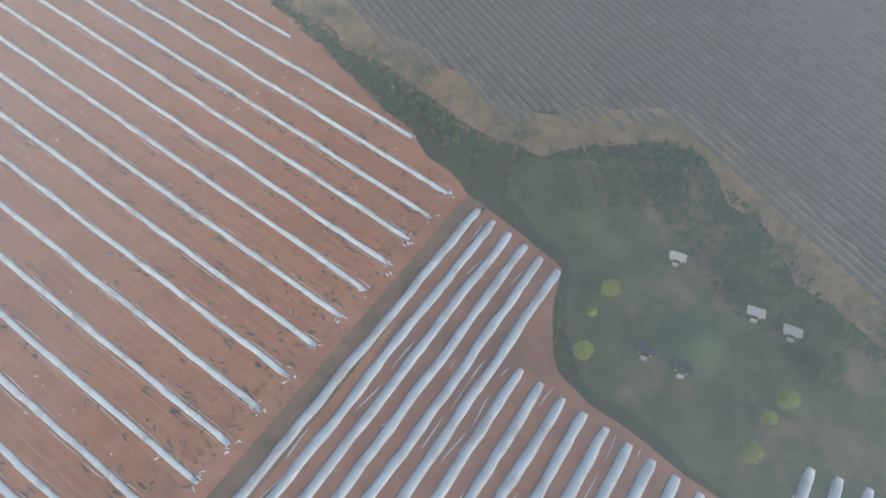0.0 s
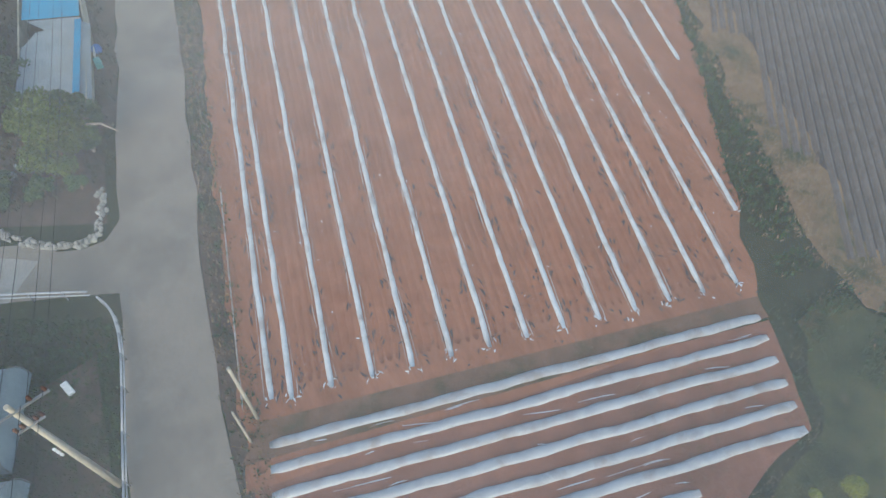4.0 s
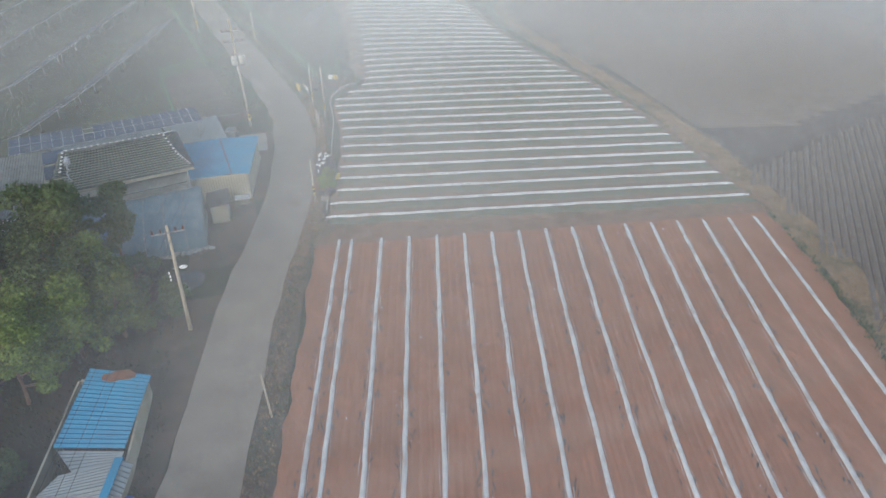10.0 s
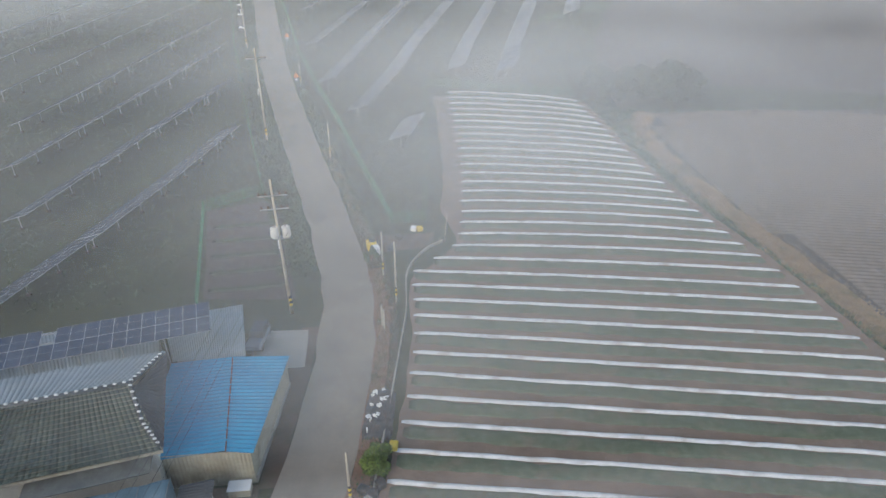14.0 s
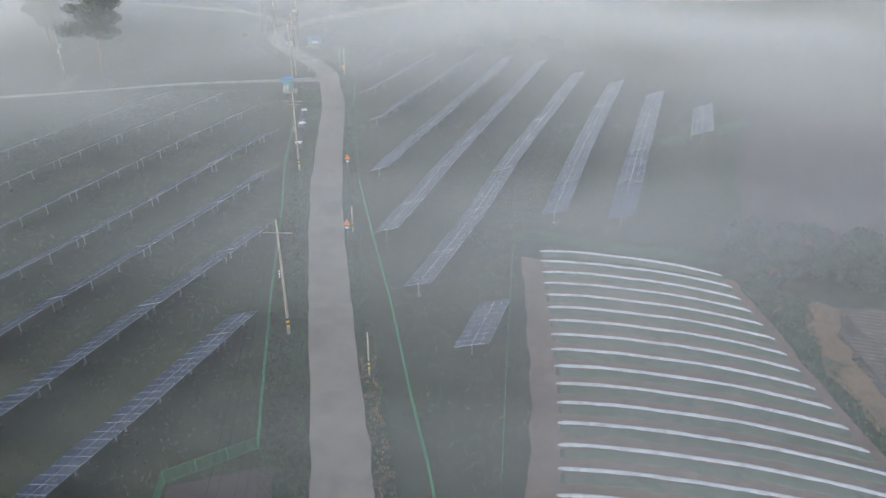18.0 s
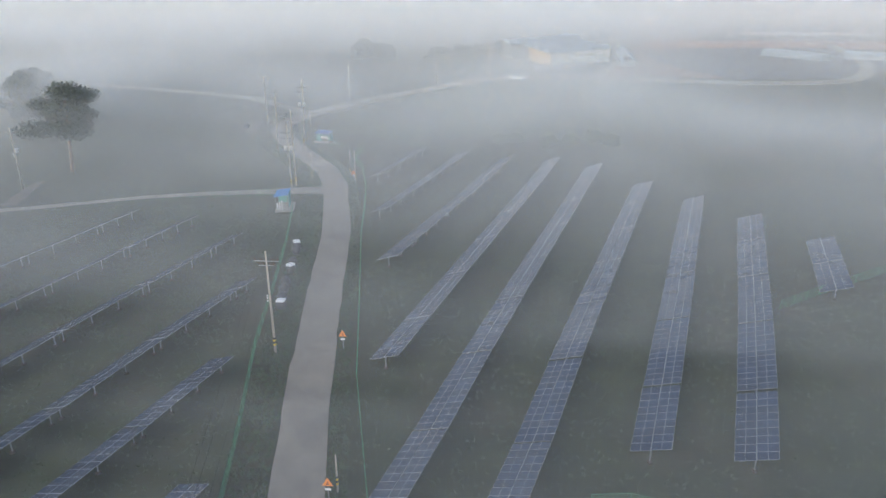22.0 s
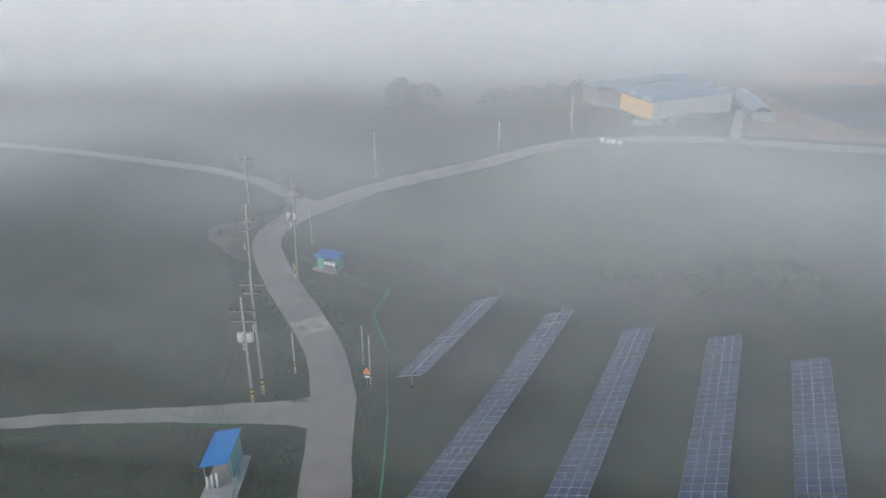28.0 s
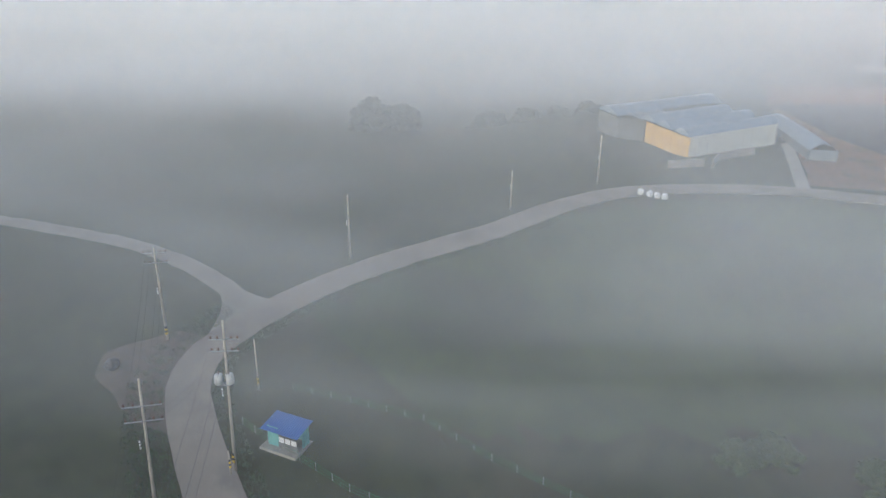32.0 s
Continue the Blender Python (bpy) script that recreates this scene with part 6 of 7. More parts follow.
lawn = ruled("lawn", smoothed([(16, -113), (18.6, -103.5), (21, -97), (23.4, -92.8), (27, -92.0), (31, -91), (34.6, -85.5)]), smoothed([(33, -113), (39.0, -107), (42, -100), (42.2, -94), (40, -89), (38, -85)]), mat("short_lawn", (0.026, 0.042, 0.011), (0.085, 0.086, 0.030), 0.4, 0.95, 0.8, (0.14, 0.10, 0.06), 0.22, 0.9, fine=12), 0.028, 24, 10, "short pale green grave lawn", "lawn", wobble=1.6)


# ---------------------------------------------------------------- things along the road
def bus_shelter(x, y, a, label):
    t = thing("bus_shelter", label, "bus shelter", "bus shelters", pose(x, y, land(x, y), 0, 0, a))
    bm = bmesh.new()
    box(bm, -1.3, -4.4, -0.15, 2.4, 2.4, 0.12)
    part("pad", bm, PALE, t, "pale concrete pad")
    bm = bmesh.new()
    corrugated(bm, (-1.5, -3.1, 2.75), (-1.5, 3.1, 2.75), (1.4, 3.1, 3.1), (1.4, -3.1, 3.1), 16, 0.03)
    part("roof_sheet", bm, SHELTER_ROOF, t, "bright blue ribbed roof")
    bm = bmesh.new()
    wall(bm, (1.35, -1.6), (1.35, 2.4), 0.12, 0.12, 3.0, 3.0, 0.1)
    part("back_wall", bm, TEAL, t, "teal panel wall")
    bm = bmesh.new()
    wall(bm, (1.35, 2.4), (-1.3, 2.4), 0.12, 0.12, 3.0, 2.75, 0.1)
    part("side_wall", bm, TEAL, t)
    for px, py in ((-1.3, -2.3), (1.2, -2.3), (-1.3, 2.3)):
        bm = bmesh.new()
        tube(bm, (px, py, 0.1), (px, py, 2.8), 0.06, 0.06, 8)
        part("post", bm, STEEL, t)
    bm = bmesh.new()
    box(bm, 0.6, -1.4, 0.45, 1.1, 2.0, 0.55)
    part("bench", bm, WOOD, t)
    for k in range(3):
        bm = bmesh.new()
        tube(bm, (-0.9 + 0.5 * k, -3.0, 0.12), (-0.9 + 0.5 * k, -3.0, 1.5 + 0.2 * k), 0.14, 0.1, 8)
        part("bin", bm, WHITE, t)


bus_shelter(-25.6, 174.1, 12, "roadside shelter with a bright blue ribbed roof")


def hut(x, y, a):
    t = thing("waiting_hut", "small teal hut with a deep blue roof on a slab", "hut", "", pose(x, y, land(x, y), 0, 0, a) @ Matrix.Diagonal((0.86, 0.86, 0.92, 1)))
    bm = bmesh.new()
    box(bm, -3.0, -2.2, -0.3, 2.6, 1.6, 0.1)
    part("pad", bm, CONCRETE, t)
    bm = bmesh.new()
    corrugated(bm, (-2.9, -1.9, 2.55), (2.9, -1.9, 2.55), (2.9, 1.6, 3.1), (-2.9, 1.6, 3.1), 18, 0.03)
    part("roof_sheet", bm, NAVY_ROOF, t, "deep blue roof")
    bm = bmesh.new()
    for p, q in (((-2.3, -1.1), (-0.6, -1.1)), ((2.3, 1.2), (-2.3, 1.2)), ((-2.3, 1.2), (-2.3, -1.1)), ((2.3, -0.2), (2.3, 1.2))):
        wall(bm, p, q, 0.1, 0.1, 2.7, 2.7, -0.1)
    part("panel_wall", bm, TEAL, t, "teal panel wall")
    for k in range(3):
        bm = bmesh.new()
        box(bm, -0.4 + 0.95 * k, -1.35, 1.0, 0.35 + 0.95 * k, -1.28, 1.7)
        part("notice_board", bm, WHITE, t, "white notice board")
    bm = bmesh.new()
    box(bm, -0.6, -1.28, 0.1, 2.4, -1.2, 0.95)
    part("parapet", bm, SLATE, t)


hut(-29.0, 222.4, -20)

# sacks and crates beside the western verge
for i, (x, y) in enumerate(((-12.4, 131.6), (-13.0, 134.0), (-13.5, 136.4), (-14.5, 143.4), (-15.0, 146.0), (-15.8, 150.6), (-16.3, 152.8), (-14.0, 139.0))):
    t = thing("bulk_sack", "bulging black bulk sack on the verge" if i not in (0, 3) else "black bulk sack topped with white film", "sack", "bulk sacks", pose(x, y, land(x, y), 0, 0, 20 * i))
    bm = bmesh.new()
    bmesh.ops.create_uvsphere(bm, u_segments=12, v_segments=8, radius=0.85)
    for v in bm.verts:
        v.co = Vector((v.co.x, v.co.y, max(v.co.z, -0.6) + 0.6)) * (1 + 0.12 * noise.noise(v.co * 3 + Vector((i, 0, 0))))
    part("sack_body", bm, BLACK_FILM, t)
    if i in (0, 3, 6):
        bm = bmesh.new()
        box(bm, -0.65, -0.6, 1.15, 0.65, 0.6, 1.5, bevel=0.12)
        part("film_top", bm, WHITE, t, "white film top")
for i, (x, y) in enumerate(((24.0, 294.4), (25.6, 293.2), (26.9, 292.4), (28.3, 291.9))):
    bm = bmesh.new()
    bmesh.ops.create_uvsphere(bm, u_segments=12, v_segments=8, radius=0.7)
    for v in bm.verts:
        v.co *= 1 + 0.12 * noise.noise(v.co * 3 + Vector((i, 0, 0)))
    solo("wrapped_bale", bm, WHITE, "round white wrapped bale by the road", "bale", "wrapped bales", at=pose(x, y, land(x, y) + 0.6))
bm = bmesh.new()
bmesh.ops.create_uvsphere(bm, u_segments=12, v_segments=8, radius=0.9)
for v in bm.verts:
    v.co = Vector((v.co.x, v.co.y, max(v.co.z, -0.6) + 0.6)) * (1 + 0.15 * noise.noise(v.co * 2))
solo("tarp_heap", bm, BLACK_FILM, "dark tarp-covered heap at the lay-by", "heap", at=pose(-55.8, 233.6, land(-55.8, 233.6)))
# covered heap by the crop field
bm = bmesh.new()
bmesh.ops.create_grid(bm, x_segments=14, y_segments=18, size=1.0)
for v in bm.verts:
    u_, w_ = v.co.x, v.co.y
    v.co = Vector((u_ * 1.35 + 0.35 * w_, w_ * 3.0, max(-0.05, 0.8 * (1 - u_ * u_) * (1 - w_ ** 4) + 0.18 * noise.noise((u_ * 3, w_ * 5, 0)))))
heap = solo("covered_heap", bm, BLACK_FILM, "heap covered with black film held by stones", "heap", at=pose(18.3, 10.6, G0))
for k in range(16):
    bm = bmesh.new()
    box(bm, -0.22, -0.16, 0, 0.22, 0.16, 0.12, bevel=0.03)
    u_, w_ = rng.uniform(-0.7, 0.5), rng.uniform(-0.8, 0.9)
    solo("weight_sack", bm, WHITE, "small white weight on the black film", "weight", "film weights", at=pose(18.3 + u_ * 1.35 + 0.35 * w_, 10.6 + w_ * 3.0, G0 + 0.8 * (1 - u_ * u_) * (1 - w_ ** 4) + 0.1, 10 * k, 7 * k, 40 * k))
# field wall and pipe
ruled("field_kerb", smoothed([(17.0, -1.5), (18.6, 8), (19.9, 16), (21.3, 25), (21.8, 32.5), (24.3, 37.3), (26.6, 39.2)]), smoothed([(17.14, -1.55), (18.74, 8), (20.04, 16), (21.44, 25), (21.94, 32.4), (24.4, 37.15), (26.7, 39.05)]), CONCRETE, 0.32, 30, 1, "low pale concrete kerb wall of the crop field", "wall", skirt=0.5)
yel = thing("yellow_bin", "yellow and white plastic tank with a dark lid", "tank", "", pose(18.0, 37.6, land(18, 37.6), 0, 0, 10))
bm = bmesh.new()
box(bm, -0.7, -0.1, 0, 0.5, 1.1, 1.1, bevel=0.1)
part("tank_body", bm, YELLOW, yel)
bm = bmesh.new()
box(bm, -0.35, -1.3, 0, 0.65, -0.1, 0.95, bevel=0.1)
part("white_tank", bm, WHITE, yel)
bm = bmesh.new()
tube(bm, (0, 0.6, 1.1), (0, 0.6, 1.25), 0.45, 0.4, 12)
part("lid", bm, BLACK, yel)
for i, (x, y, m_) in enumerate(((20.1, 37.6, BLACK), (21.2, 40.2, BLACK), (23.2, 42.3, WHITE), (24.0, 42.2, YELLOW), (17.0, 2.6, BLACK_FILM), (17.7, 2.2, BLACK_FILM), (17.3, 1.5, CONCRETE), (19.4, 6.6, YELLOW), (18.3, 3.0, BLACK_FILM))):
    bm = bmesh.new()
    box(bm, -0.4, -0.35, 0, 0.4, 0.35, 0.55, bevel=0.08)
    solo("farm_box", bm, m_, "small farm box lying at the field edge", "box", "farm boxes", at=pose(x, y, land(x, y), 0, 0, 37 * i))
# parked car beside the lean-to
car = thing("parked_car", "grey-blue car parked half under the lean-to", "car", "", pose(6.6, 21.2, land(6.6, 21.2), 0, 0, -8))
bm = bmesh.new()
box(bm, -0.85, -2.0, 0.3, 0.85, 2.0, 0.85, bevel=0.18)
part("body", bm, CAR_PAINT, car)
bm = bmesh.new()
vs_ = box(bm, -0.75, -0.5, 0.85, 0.75, 1.9, 1.42)
for v in vs_:
    if v.co.z > 1.2:
        v.co.x *= 0.82
        v.co.y = v.co.y * 0.72 + 0.2
part("cabin", bm, GLASS, car, "dark glazed cabin")
for x in (-0.75, 0.75):
    for y in (-1.3, 1.3):
        bm = bmesh.new()
        tube(bm, (x - 0.1, y, 0.32), (x + 0.1, y, 0.32), 0.32, 0.32, 14)
        part("wheel", bm, RUBBER, car)

# ---------------------------------------------------------------- far barn
barn = thing("livestock_barn", "long livestock barn with curved blue-grey roofs and ochre curtains", "barn")
BX, BY = Vector((26.0, 14.4, 0)).normalized(), Vector((-8.7, 9.8, 0)).normalized()
BO = Vector((41.1, 321.7, land(41, 322) - 0.5))


def bpos(u, v, z):
    return BO + BX * u + BY * v + Vector((0, 0, z + 0.055 * u + 0.2 * v))


vs_, fs_ = [], []
for i in range(41):
    for j in range(25):
        u, v = -60 + 2.6 * i, -9 + 2.6 * j
        p = bpos(u, v, -0.15)
        near = min(1.0, max(0.0, (u + 60) / 55)) * min(1.0, max(0.0, (44 - u) / 9)) * min(1.0, max(0.0, (v + 9) / 8)) * min(1.0, max(0.0, (53 - v) / 18))
        near = near * near * (3 - 2 * near)
        g = land(p.x, p.y) - 0.12
        vs_.append((p.x, p.y, g + (max(p.z, g) - g) * near + 0.15 * noise.noise((u * 0.3, v * 0.3, 0)) * near))
for i in range(40):
    for j in range(24):
        fs_.append((i * 25 + j, (i + 1) * 25 + j, (i + 1) * 25 + j + 1, i * 25 + j + 1))
tagged(new("barn_bank", raw("barn_bank", vs_, fs_, GRASS, True)), "dark grassy bank rising round the barn", "ground", kind="structure")
for u0, u1, v0, v1, low in ((0, 30, 0.0, 4.5, 5.3), (-0.5, 27.5, 4.7, 9.2, 5.6), (-1.0, 25, 9.4, 13.4, 5.8), (-5, 30, 17.0, 23.5, 5.6)):
    bm = bmesh.new()
    rows_ = []
    for i in range(13):
        a = i / 12
        h = low + 1.5 * math.sin(math.pi * a)
        rows_.append([bm.verts.new(bpos(u0 - 0.4 + (u1 - u0 + 0.8) * j / 30, v0 + (v1 - v0) * a, h + (0.05 if j % 2 else 0))) for j in range(31)])
    for a, b in zip(rows_, rows_[1:]):
        for j in range(30):
            bm.faces.new((a[j], a[j + 1], b[j + 1], b[j]))
    for j in (0, 30):
        bm.faces.new([r[j] for r in rows_])
    part("roof_vault", bm, BARN_ROOF, barn, "curved blue-grey roof")
bm = bmesh.new()
slab(bm, [bpos(9, 13.5, 6.0), bpos(25, 13.5, 6.0), bpos(25, 17.0, 6.1), bpos(9, 17.0, 6.1)], 0.4)
part("dark_roof_patch", bm, SLATE, barn, "dark flat roof between the vaults")
bm = bmesh.new()
slab(bm, [bpos(-1.5, 13.5, 5.7), bpos(9, 13.5, 5.7), bpos(9, 17.0, 5.8), bpos(-1.5, 17.0, 5.8)], 0.3)
part("valley_roof", bm, GREY_ROOF, barn, "low grey roof between the vaults")
for k in range(10):
    bm = bmesh.new()
    p, q = bpos(3.0 * k, 0.1, 0), bpos(3.0 * k + 2.9, 0.1, 0)
    wall(bm, (p.x, p.y), (q.x, q.y), p.z - 1.5, q.z - 1.5, p.z + 5.3, q.z + 5.3, -0.2)
    part("front_panel", bm, IVORY, barn, "cream wall panel")
for k in range(5):
    bm = bmesh.new()
    p, q = bpos(0, 2.6 * k + 2.5, 0), bpos(0, 2.6 * k, 0)
    wall(bm, (p.x, p.y), (q.x, q.y), p.z - 1.5, q.z - 1.5, p.z + 5.0, q.z + 5.0, -0.2)
    part("curtain", bm, OCHRE, barn, "sunlit ochre curtain")
bm = bmesh.new()
for a, b in (((30, 0), (30, 4.5)), ((30, 4.5), (25, 13.4)), ((25, 13.4), (30, 17.0)), ((30, 17.0), (30, 23.5)), ((30, 23.5), (-5, 23.5)), ((-5, 23.5), (-5, 17)), ((-5, 17), (0, 13.4))):
    p, q = bpos(*a, 0), bpos(*b, 0)
    wall(bm, (p.x, p.y), (q.x, q.y), p.z - 2.5, q.z - 2.5, p.z + 5.2, q.z + 5.2, 0.2)
part("outer_wall", bm, SLATE, barn, "dark grey rear walls")
bm = bmesh.new()
for a, b in (((-12, -5), (-4, -7.5)), ((-3, -9), (4, -5)), ((4, -5), (16, -5.0))):
    p, q = bpos(*a, 0), bpos(*b, 0)
    wall(bm, (p.x, p.y), (q.x, q.y), land(p.x, p.y) - 0.5, land(q.x, q.y) - 0.5, land(p.x, p.y) + 1.8, land(q.x, q.y) + 1.8, 0.3)
solo("retaining_wall", bm, PALE, "pale concrete retaining wall below the barn", "wall")
side = thing("side_barn", "long barn wing with a curved blue-grey roof", "barn")
bm = bmesh.new()
rows_ = []
S0, S1 = Vector((76.5, 359, 0)), Vector((72.4, 321, 0))
sd = (S1 - S0).normalized()
sn = Vector((sd.y, -sd.x, 0))
for i in range(13):
    a = i / 12
    rows_.append([])
    for j in range(21):
        c = S0.lerp(S1, j / 20) + sn * (6.4 * (a - 0.5))
        rows_[-1].append(bm.verts.new((c.x, c.y, land(c.x, c.y) + 2.4 + 1.7 * math.sin(math.pi * a) + (0.05 if j % 2 else 0))))
for a, b in zip(rows_, rows_[1:]):
    for j in range(20):
        bm.faces.new((a[j], a[j + 1], b[j + 1], b[j]))
part("roof_vault", bm, BARN_ROOF, side, "curved blue-grey roof")
bm = bmesh.new()
for s_ in (-1, 1):
    a, b = S0 + sn * 3.1 * s_, S1 + sn * 3.1 * s_
    wall(bm, (a.x, a.y), (b.x, b.y), land(a.x, a.y) - 1, land(b.x, b.y) - 1, land(a.x, a.y) + 2.4, land(b.x, b.y) + 2.4, 0.2)
a, b = S1 + sn * 3.1, S1 - sn * 3.1
wall(bm, (a.x, a.y), (b.x, b.y), land(a.x, a.y) - 1, land(b.x, b.y) - 1, land(a.x, a.y) + 2.6, land(b.x, b.y) + 2.6, 0.2)
part("outer_wall", bm, GREY_ROOF, side)


# ---------------------------------------------------------------- traces on the worked fields
def between(i, u, v):
    """A point of the red field: between rows i and i + 1 by u, and v of the way north."""
    a, b = SOUTH[i], NORTH[i]
    c, d = SOUTH[i + 1], NORTH[i + 1]
    p = (a[0] + (b[0] - a[0]) * v, a[1] + (b[1] - a[1]) * v)
    q = (c[0] + (d[0] - c[0]) * v, c[1] + (d[1] - c[1]) * v)
    return p[0] + (q[0] - p[0]) * u, p[1] + (q[1] - p[1]) * u


for i in range(1, 13):
    for u in (0.28, 0.5, 0.72):
        a, b = between(i, u + rng.uniform(-0.03, 0.03), 0.005), between(i, u + rng.uniform(-0.03, 0.03), 0.995)
        tagged(new("soil_furrow", film_row(*a, *b, rng.uniform(0.25, 0.7), 0.02, 300 + 3 * i + u, FURROW, step=1.1)), "shallow furrow of darker red soil", "furrow", "soil furrows")

DEBRIS = leafy("dry_dark_stalks", (0.05, 0.038, 0.033), (0.10, 0.07, 0.058), 1.0)


def strokes(name, items, material, label, category):
    """Low curled scraps lying on the soil; each item: place, direction, length, width, height."""
    vs, fs = [], []
    for x, y, a, l, w, h in items:
        c, s = math.cos(a), math.sin(a)
        n = len(vs)
        for k, (u, hh) in enumerate(((-0.5, 0.0), (-0.15, 1.0), (0.2, 0.8), (0.5, 0.0))):
            ww = w * (0.35 if k in (0, 3) else 1.0)
            bend = min(0.15 * l, 0.05) * math.sin(3 * u + x)
            px, py = x + c * l * u - s * bend, y + s * l * u + c * bend
            z = land(px, py) + 0.045
            vs += [(px - s * ww / 2, py + c * ww / 2, z + 0.3 * h * hh), (px + s * ww / 2, py - c * ww / 2, z + h * hh)]
        for k in range(3):
            fs.append((n + 2 * k, n + 2 * k + 1, n + 2 * k + 3, n + 2 * k + 2))
    return tagged(new(name, raw(name, vs, fs, material)), label, category, kind="stuff")


items, edges = [], []
for i in range(15):
    a, b = SOUTH[i], NORTH[i]
    k = math.dist(a, b)
    tx, ty = (b[0] - a[0]) / k, (b[1] - a[1]) / k
    ang = math.atan2(ty, tx)
    for _ in range(int(k * 3.4)):
        v = rng.uniform(0, k)
        if noise.noise((a[0] * 0.5 + v * 0.12, i * 3.7, 1)) < rng.uniform(-0.35, 0.35):
            continue
        o = rng.choice((-1, 1)) * rng.uniform(0.32, 0.75)
        items.append((a[0] + tx * v + ty * o, a[1] + ty * v - tx * o, ang + rng.normal() * 0.18, rng.uniform(0.2, 0.8), rng.uniform(0.05, 0.15), rng.uniform(0.02, 0.07)))
    for _ in range(13):
        v, o = rng.uniform(-0.9, 4.5), rng.uniform(-1.1, 1.1)
        items.append((a[0] + tx * v + ty * o, a[1] + ty * v - tx * o, ang + rng.normal() * 0.7, rng.uniform(0.15, 0.5), rng.uniform(0.05, 0.14), 0.05))
    for side_ in (-1, 1):
        v = 0.0
        while v < k:
            l = min(rng.uniform(1.0, 5.0), k - v + 0.01)
            o = side_ * rng.uniform(0.27, 0.36)
            if rng.random() < 0.55:
                edges.append((a[0] + tx * (v + l / 2) + ty * o, a[1] + ty * (v + l / 2) - tx * o, ang, l, rng.uniform(0.03, 0.08), 0.03))
            v += l * rng.uniform(0.8, 1.6)
strokes("stalk_debris", items, DEBRIS, "dark dry stalks strewn beside the film rows", "plant debris")
strokes("film_edge_scraps", edges, EDGE_FILM, "thin soiled film edges along the rows", "film scraps")
bits = []
for i in range(15):
    end = SOUTH[i]
    for _ in range(6):
        bits.append((end[0] + rng.normal() * 0.28, end[1] + rng.normal() * 0.28, rng.uniform(0, 6.3), rng.uniform(0.1, 0.42), rng.uniform(0.04, 0.12), rng.uniform(0.02, 0.07)))
for _ in range(160):
    x, y = between(rng.integers(0, 14), rng.random(), rng.random())
    bits.append((x, y, rng.uniform(0, 6.3), rng.uniform(0.08, 0.3), rng.uniform(0.03, 0.1), 0.04))
for k in range(21):
    lx, ly = 1.6 - 0.42 * k, -76.9 - 1.42 * k
    rx = 32.5 - 0.62 * k if k < 6 else (21.7 - 0.42 * (k - 6) if k < 17 else 21.6)
    for _ in range(7):
        v = rng.uniform(lx, rx)
        bits.append((v, ly - 0.262 * (v - lx) + 0.3 * (v - lx) / (rx - lx) + rng.choice((-1, 1)) * rng.uniform(0.42, 0.6), -0.25 + rng.normal() * 0.06, rng.uniform(0.5, 2.6), rng.uniform(0.03, 0.08), 0.03))
strokes("film_bits", bits, FILM, "small torn scraps of white film", "film scraps")

# crop rows: brown edge of soil beside each film ridge, and tufts of the crop itself
spots = []
for k in range(33):
    y = glide(k, (0, 10, 15, 19, 33), (-2.6, 27.0, 41.0, 53.4, 96.5))
    dy = glide(y, (-3, 17, 25, 33, 38, 50, 63, 97), (-8.8, -8.6, -7.9, -7.2, -5.9, -5.8, -5.3, -4.8))
    bow = glide(y, (-3, 25, 50, 97), (0.0, 0.2, 1.4, 2.3))
    ax, bx = west_edge(y), east_edge(y + dy)
    for _ in range(170 if k < 16 else 60):
        u = rng.random()
        spots.append((ax + (bx - ax) * u, y + dy * u + bow * 4 * u * (1 - u) - 1.05 + rng.uniform(-0.7, 0.7)))
YOUNG = leafy("young_crop_leaves", (0.05, 0.085, 0.035), (0.11, 0.15, 0.07), 0.6)
tufts("crop_leaves", spots, 0.24, YOUNG, "young green crop leaves between the film ridges", 3, 0.5)

heads = []
for _ in range(420):
    u = rng.random()
    heads.append((16.5 + 49 * u, -5.2 - 7.6 * u + rng.choice((-0.9, 0.7, 1.6)) + rng.normal() * 0.22, -0.15 + rng.normal() * 0.3, rng.uniform(0.25, 1.1), rng.uniform(0.05, 0.2), rng.uniform(0.03, 0.1)))
strokes("headland_debris", heads, DEBRIS, "dark stalks lying along the headland", "plant debris")
tufts("headland_weeds", [(16.5 + 49 * u, -5.4 - 7.6 * u + rng.normal() * 0.9) for u in rng.random(900)], 0.2, STRAW, "dry weeds on the headland", 3, 3.0)
tufts("foot_weeds", [(1.0 + 32 * u, -76.3 - 7.1 * u + rng.normal() * 0.45) for u in rng.random(1300)], 0.2, UNDER, "dull weeds between field and beds", 3, 3.0)

# ---------------------------------------------------------------- mist
MIST_TONE = (0.52, 0.52, 0.52)
STEP, LEAN = 5.0, 0.53


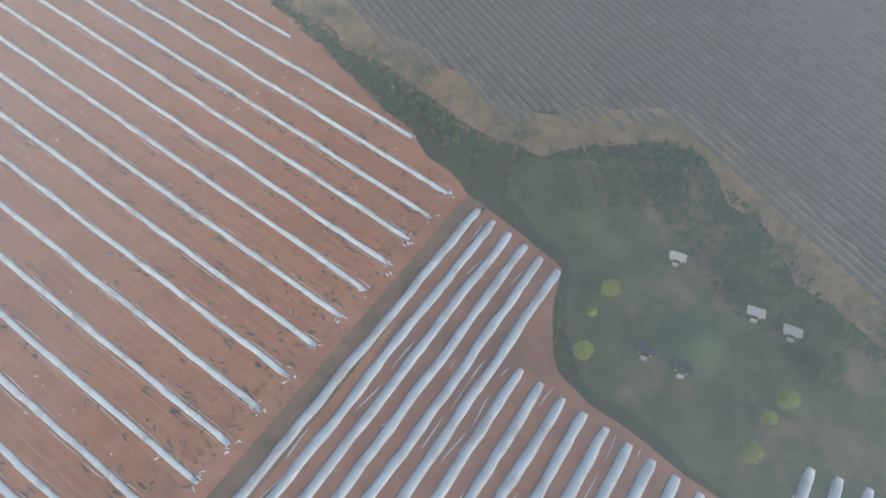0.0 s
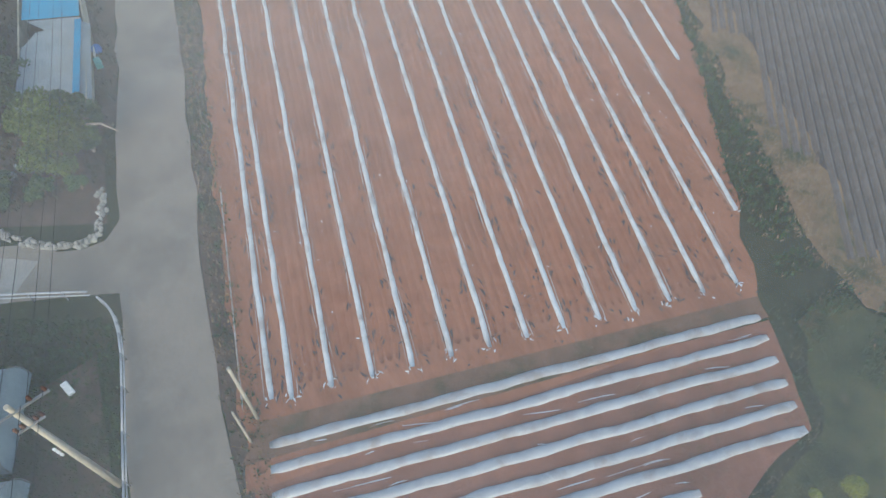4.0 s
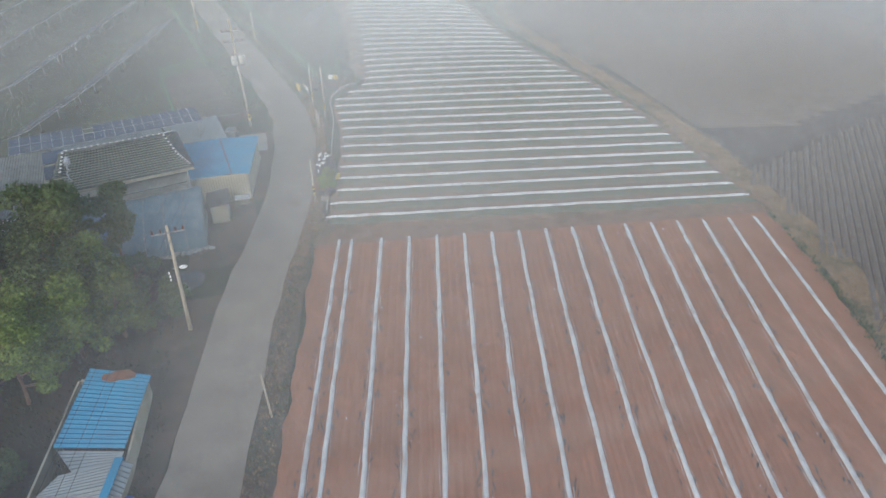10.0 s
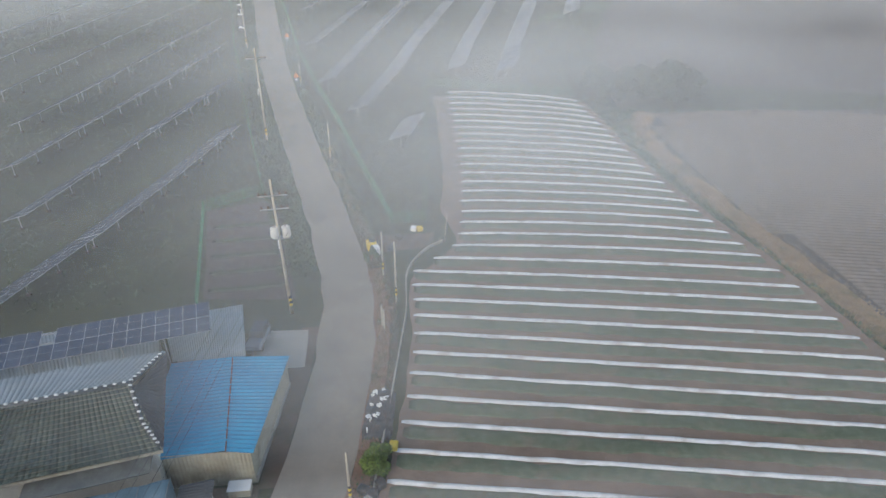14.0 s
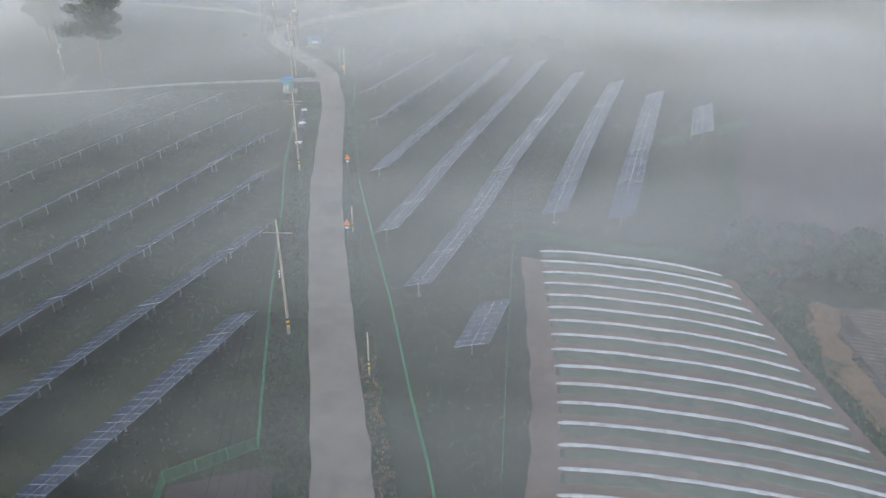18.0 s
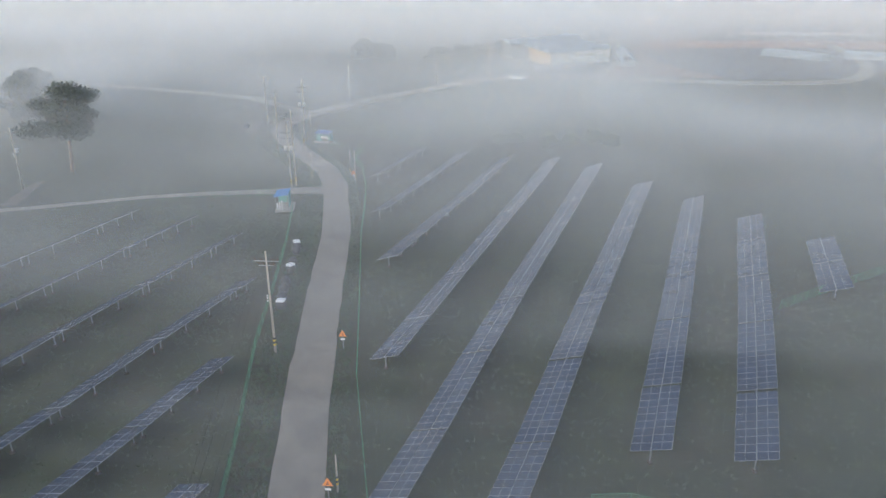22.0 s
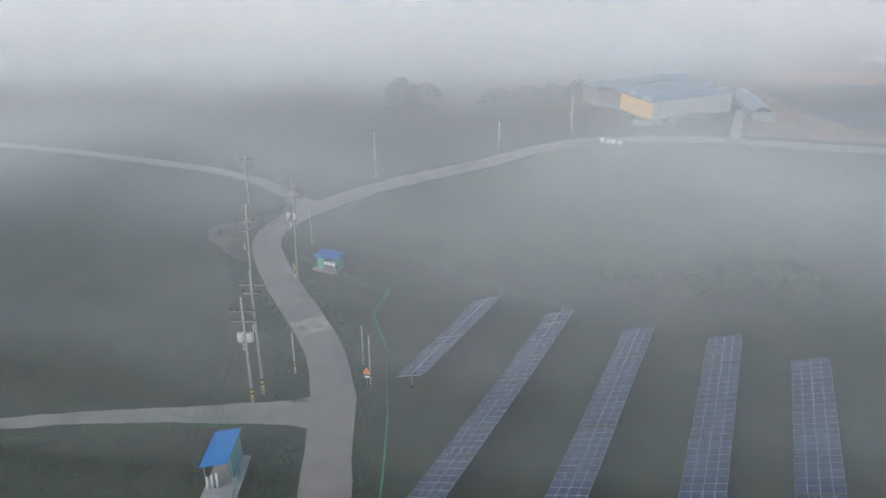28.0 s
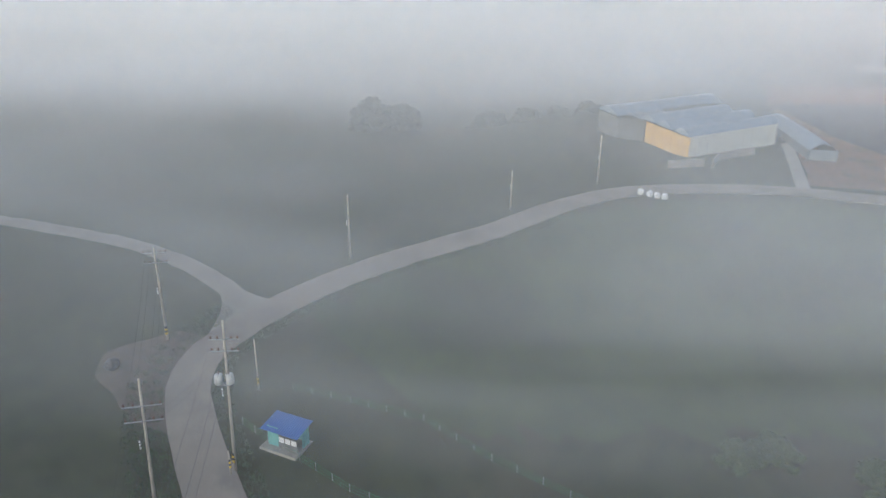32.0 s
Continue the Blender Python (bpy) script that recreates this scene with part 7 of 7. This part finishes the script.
def mist_material(name, uneven, upright=0.05):
    """Veil that lets light through by its thickness; drifts are cut from one noise that runs through the whole valley."""
    m = bpy.data.materials.new(name)
    m.use_nodes = True
    n, l = m.node_tree.nodes, m.node_tree.links
    n.remove(n["Principled BSDF"])
    out = n["Material Output"]
    geo = n.new("ShaderNodeNewGeometry")
    fade = n.new("ShaderNodeAttribute")
    fade.attribute_name = "fade"
    mp = n.new("ShaderNodeMapping")
    mp.inputs["Scale"].default_value = (0.014, 0.020, upright)
    l.new(geo.outputs["Position"], mp.inputs["Vector"])
    tx = n.new("ShaderNodeTexNoise")
    tx.inputs["Scale"].default_value, tx.inputs["Detail"].default_value, tx.inputs["Roughness"].default_value, tx.inputs["Distortion"].default_value = 1.0, 4.0, 0.55, 0.5
    l.new(mp.outputs[0], tx.inputs["Vector"])
    r = n.new("ShaderNodeMapRange")
    r.inputs["From Min"].default_value, r.inputs["From Max"].default_value = 0.3, 0.7
    r.inputs["To Min"].default_value, r.inputs["To Max"].default_value = 1 - uneven, 1 + uneven
    l.new(tx.outputs["Fac"], r.inputs["Value"])
    k = n.new("ShaderNodeMath")
    k.operation, k.use_clamp = "MULTIPLY", True
    l.new(r.outputs[0], k.inputs[0])
    l.new(fade.outputs["Fac"], k.inputs[1])
    both = n.new("ShaderNodeAddShader")
    for i, kind in enumerate(("ShaderNodeBsdfDiffuse", "ShaderNodeBsdfTranslucent")):
        d = n.new(kind)
        d.inputs["Color"].default_value = (*MIST_TONE, 1)
        l.new(d.outputs[0], both.inputs[i])
    tr = n.new("ShaderNodeBsdfTransparent")
    mix = n.new("ShaderNodeMixShader")
    l.new(k.outputs[0], mix.inputs[0])
    l.new(tr.outputs[0], mix.inputs[1])
    l.new(both.outputs[0], mix.inputs[2])
    l.new(mix.outputs[0], out.inputs["Surface"])
    return m


DRIFT, CALM = mist_material("mist_drift", 0.5), mist_material("mist_calm", 0.12, 0.015)


def bump_at(x, y, cx, cy, rx, ry):
    return math.exp(-((x - cx) / rx) ** 2 - ((y - cy) / ry) ** 2)


def depth_of_mist(x, y):
    """Optical depth of the mist straight down through the layer."""
    d = glide(y, (-200, -70, -40, -10, 30, 60, 110, 150, 185, 230, 290, 340, 380, 450, 700), (0, 0.03, 0.16, 0.43, 0.40, 0.28, 0.28, 0.26, 0.24, 0.32, 0.29, 0.38, 0.7, 0.9, 1.5))
    d *= 1 - 0.85 * bump_at(x, y, -11, -27, 20, 22)
    d *= 1 - 0.5 * bump_at(x, y, -14, 42, 30, 28)
    d *= 1 - 0.6 * bump_at(x, y, -10, 10, 18, 20)
    d *= 1 - 0.5 * bump_at(x, y, 80, -30, 30, 60)
    d *= 1 - 0.55 * bump_at(x, y, 150, 355, 80, 90)
    d *= 1 - 0.4 * bump_at(x, y, -35, 95, 40, 55)
    d *= 1 - 0.2 * bump_at(x, y, -60, 205, 45, 25)
    d *= 1 - 0.30 * bump_at(x, y, 55, 322, 40, 40)
    d *= 1 + 0.60 * bump_at(x, y, 50, 245, 45, 28)
    return d


def crest(y):
    """Height of the layer's top over the ground."""
    return glide(y, (-200, 0, 60, 250, 330, 420, 560, 700), (21, 21, 17, 17, 22, 40, 120, 260))


def mist_sheet(name, vs, w, fade, material):
    """A sheet of rows of w points that leaves out what is quite clear."""
    fs = []
    for i in range(len(vs) // w - 1):
        for j in range(w - 1):
            q = (i * w + j, (i + 1) * w + j, (i + 1) * w + j + 1, i * w + j + 1)
            if max(fade[a] for a in q) > 0.002:
                fs.append(q)
    me = raw(name, vs, fs, material)
    at = me.attributes.new("fade", "FLOAT", "POINT")
    at.data.foreach_set("value", fade)
    return tagged(new(name, me), "thin pale veil of low morning mist", "mist", "mist banks", kind="stuff")


PROFILE = ((0.0, 0.0), (0.12, 0.55), (0.3, 1.15), (0.5, 1.55), (0.7, 1.15), (0.86, 0.5), (1.0, 0.0))
MIST_X = [-900, -600, -420, -320, -250] + [-200 + 11 * i for i in range(38)] + [240, 320, 420, 600, 900]


def mist_bank(y, gap, material):
    """An upright veil across the valley, thin at the ground and at its crest."""
    vs, fade = [], []
    for x in MIST_X:
        yy = y + 2.5 * noise.noise((x * 0.02, y * 0.31, 0.5))
        g, h = land(x, yy), crest(y) * (1 + 0.3 * noise.noise((x * 0.011, y * 0.015, 4.0))) * (1 + 0.6 * bump_at(x, y, -100, 200, 40, 50))
        for u, a in PROFILE:
            vs.append((x, yy - LEAN * u * h, g + u * h))
            fade.append(min(0.16 if gap < 1000 else 1.0, 1 - math.exp(-depth_of_mist(x, yy) / crest(y) * gap * a)))
    return mist_sheet("mist_bank", vs, len(PROFILE), fade, material)


y = -66.0
while y < 700:
    gap = STEP * (1 + max(0.0, (y - 330) / 200))
    mist_bank(y, gap, DRIFT if y < 330 else CALM)
    y += gap
mist_bank(780, 4000, CALM)


def mist_layer(z, dense, seed):
    """A level sheet of mist above the southern fields, thin about their middle, that ends northwards."""
    xs_, ys_ = [-260 + 13 * i for i in range(41)], [-300 + 8 * i for i in range(41)]
    vs = [(x, y, z + 1.5 * noise.noise((x * 0.02, y * 0.02, seed))) for y in ys_ for x in xs_]
    fade = [dense * min(1.0, max(0.0, (5 - y) / 70)) * (0.55 + 1.1 * min(1.0, math.hypot(x - 10, y + 88) / 55)) * (1 - 0.65 * bump_at(x, y, 75, -35, 40, 32)) * (1 - 0.55 * bump_at(x, y, -16, -46, 18, 26)) for x, y, _ in vs]
    return mist_sheet("mist_layer", vs, 41, fade, DRIFT)


mist_layer(4, 0.085, 51)
mist_layer(8, 0.085, 52)
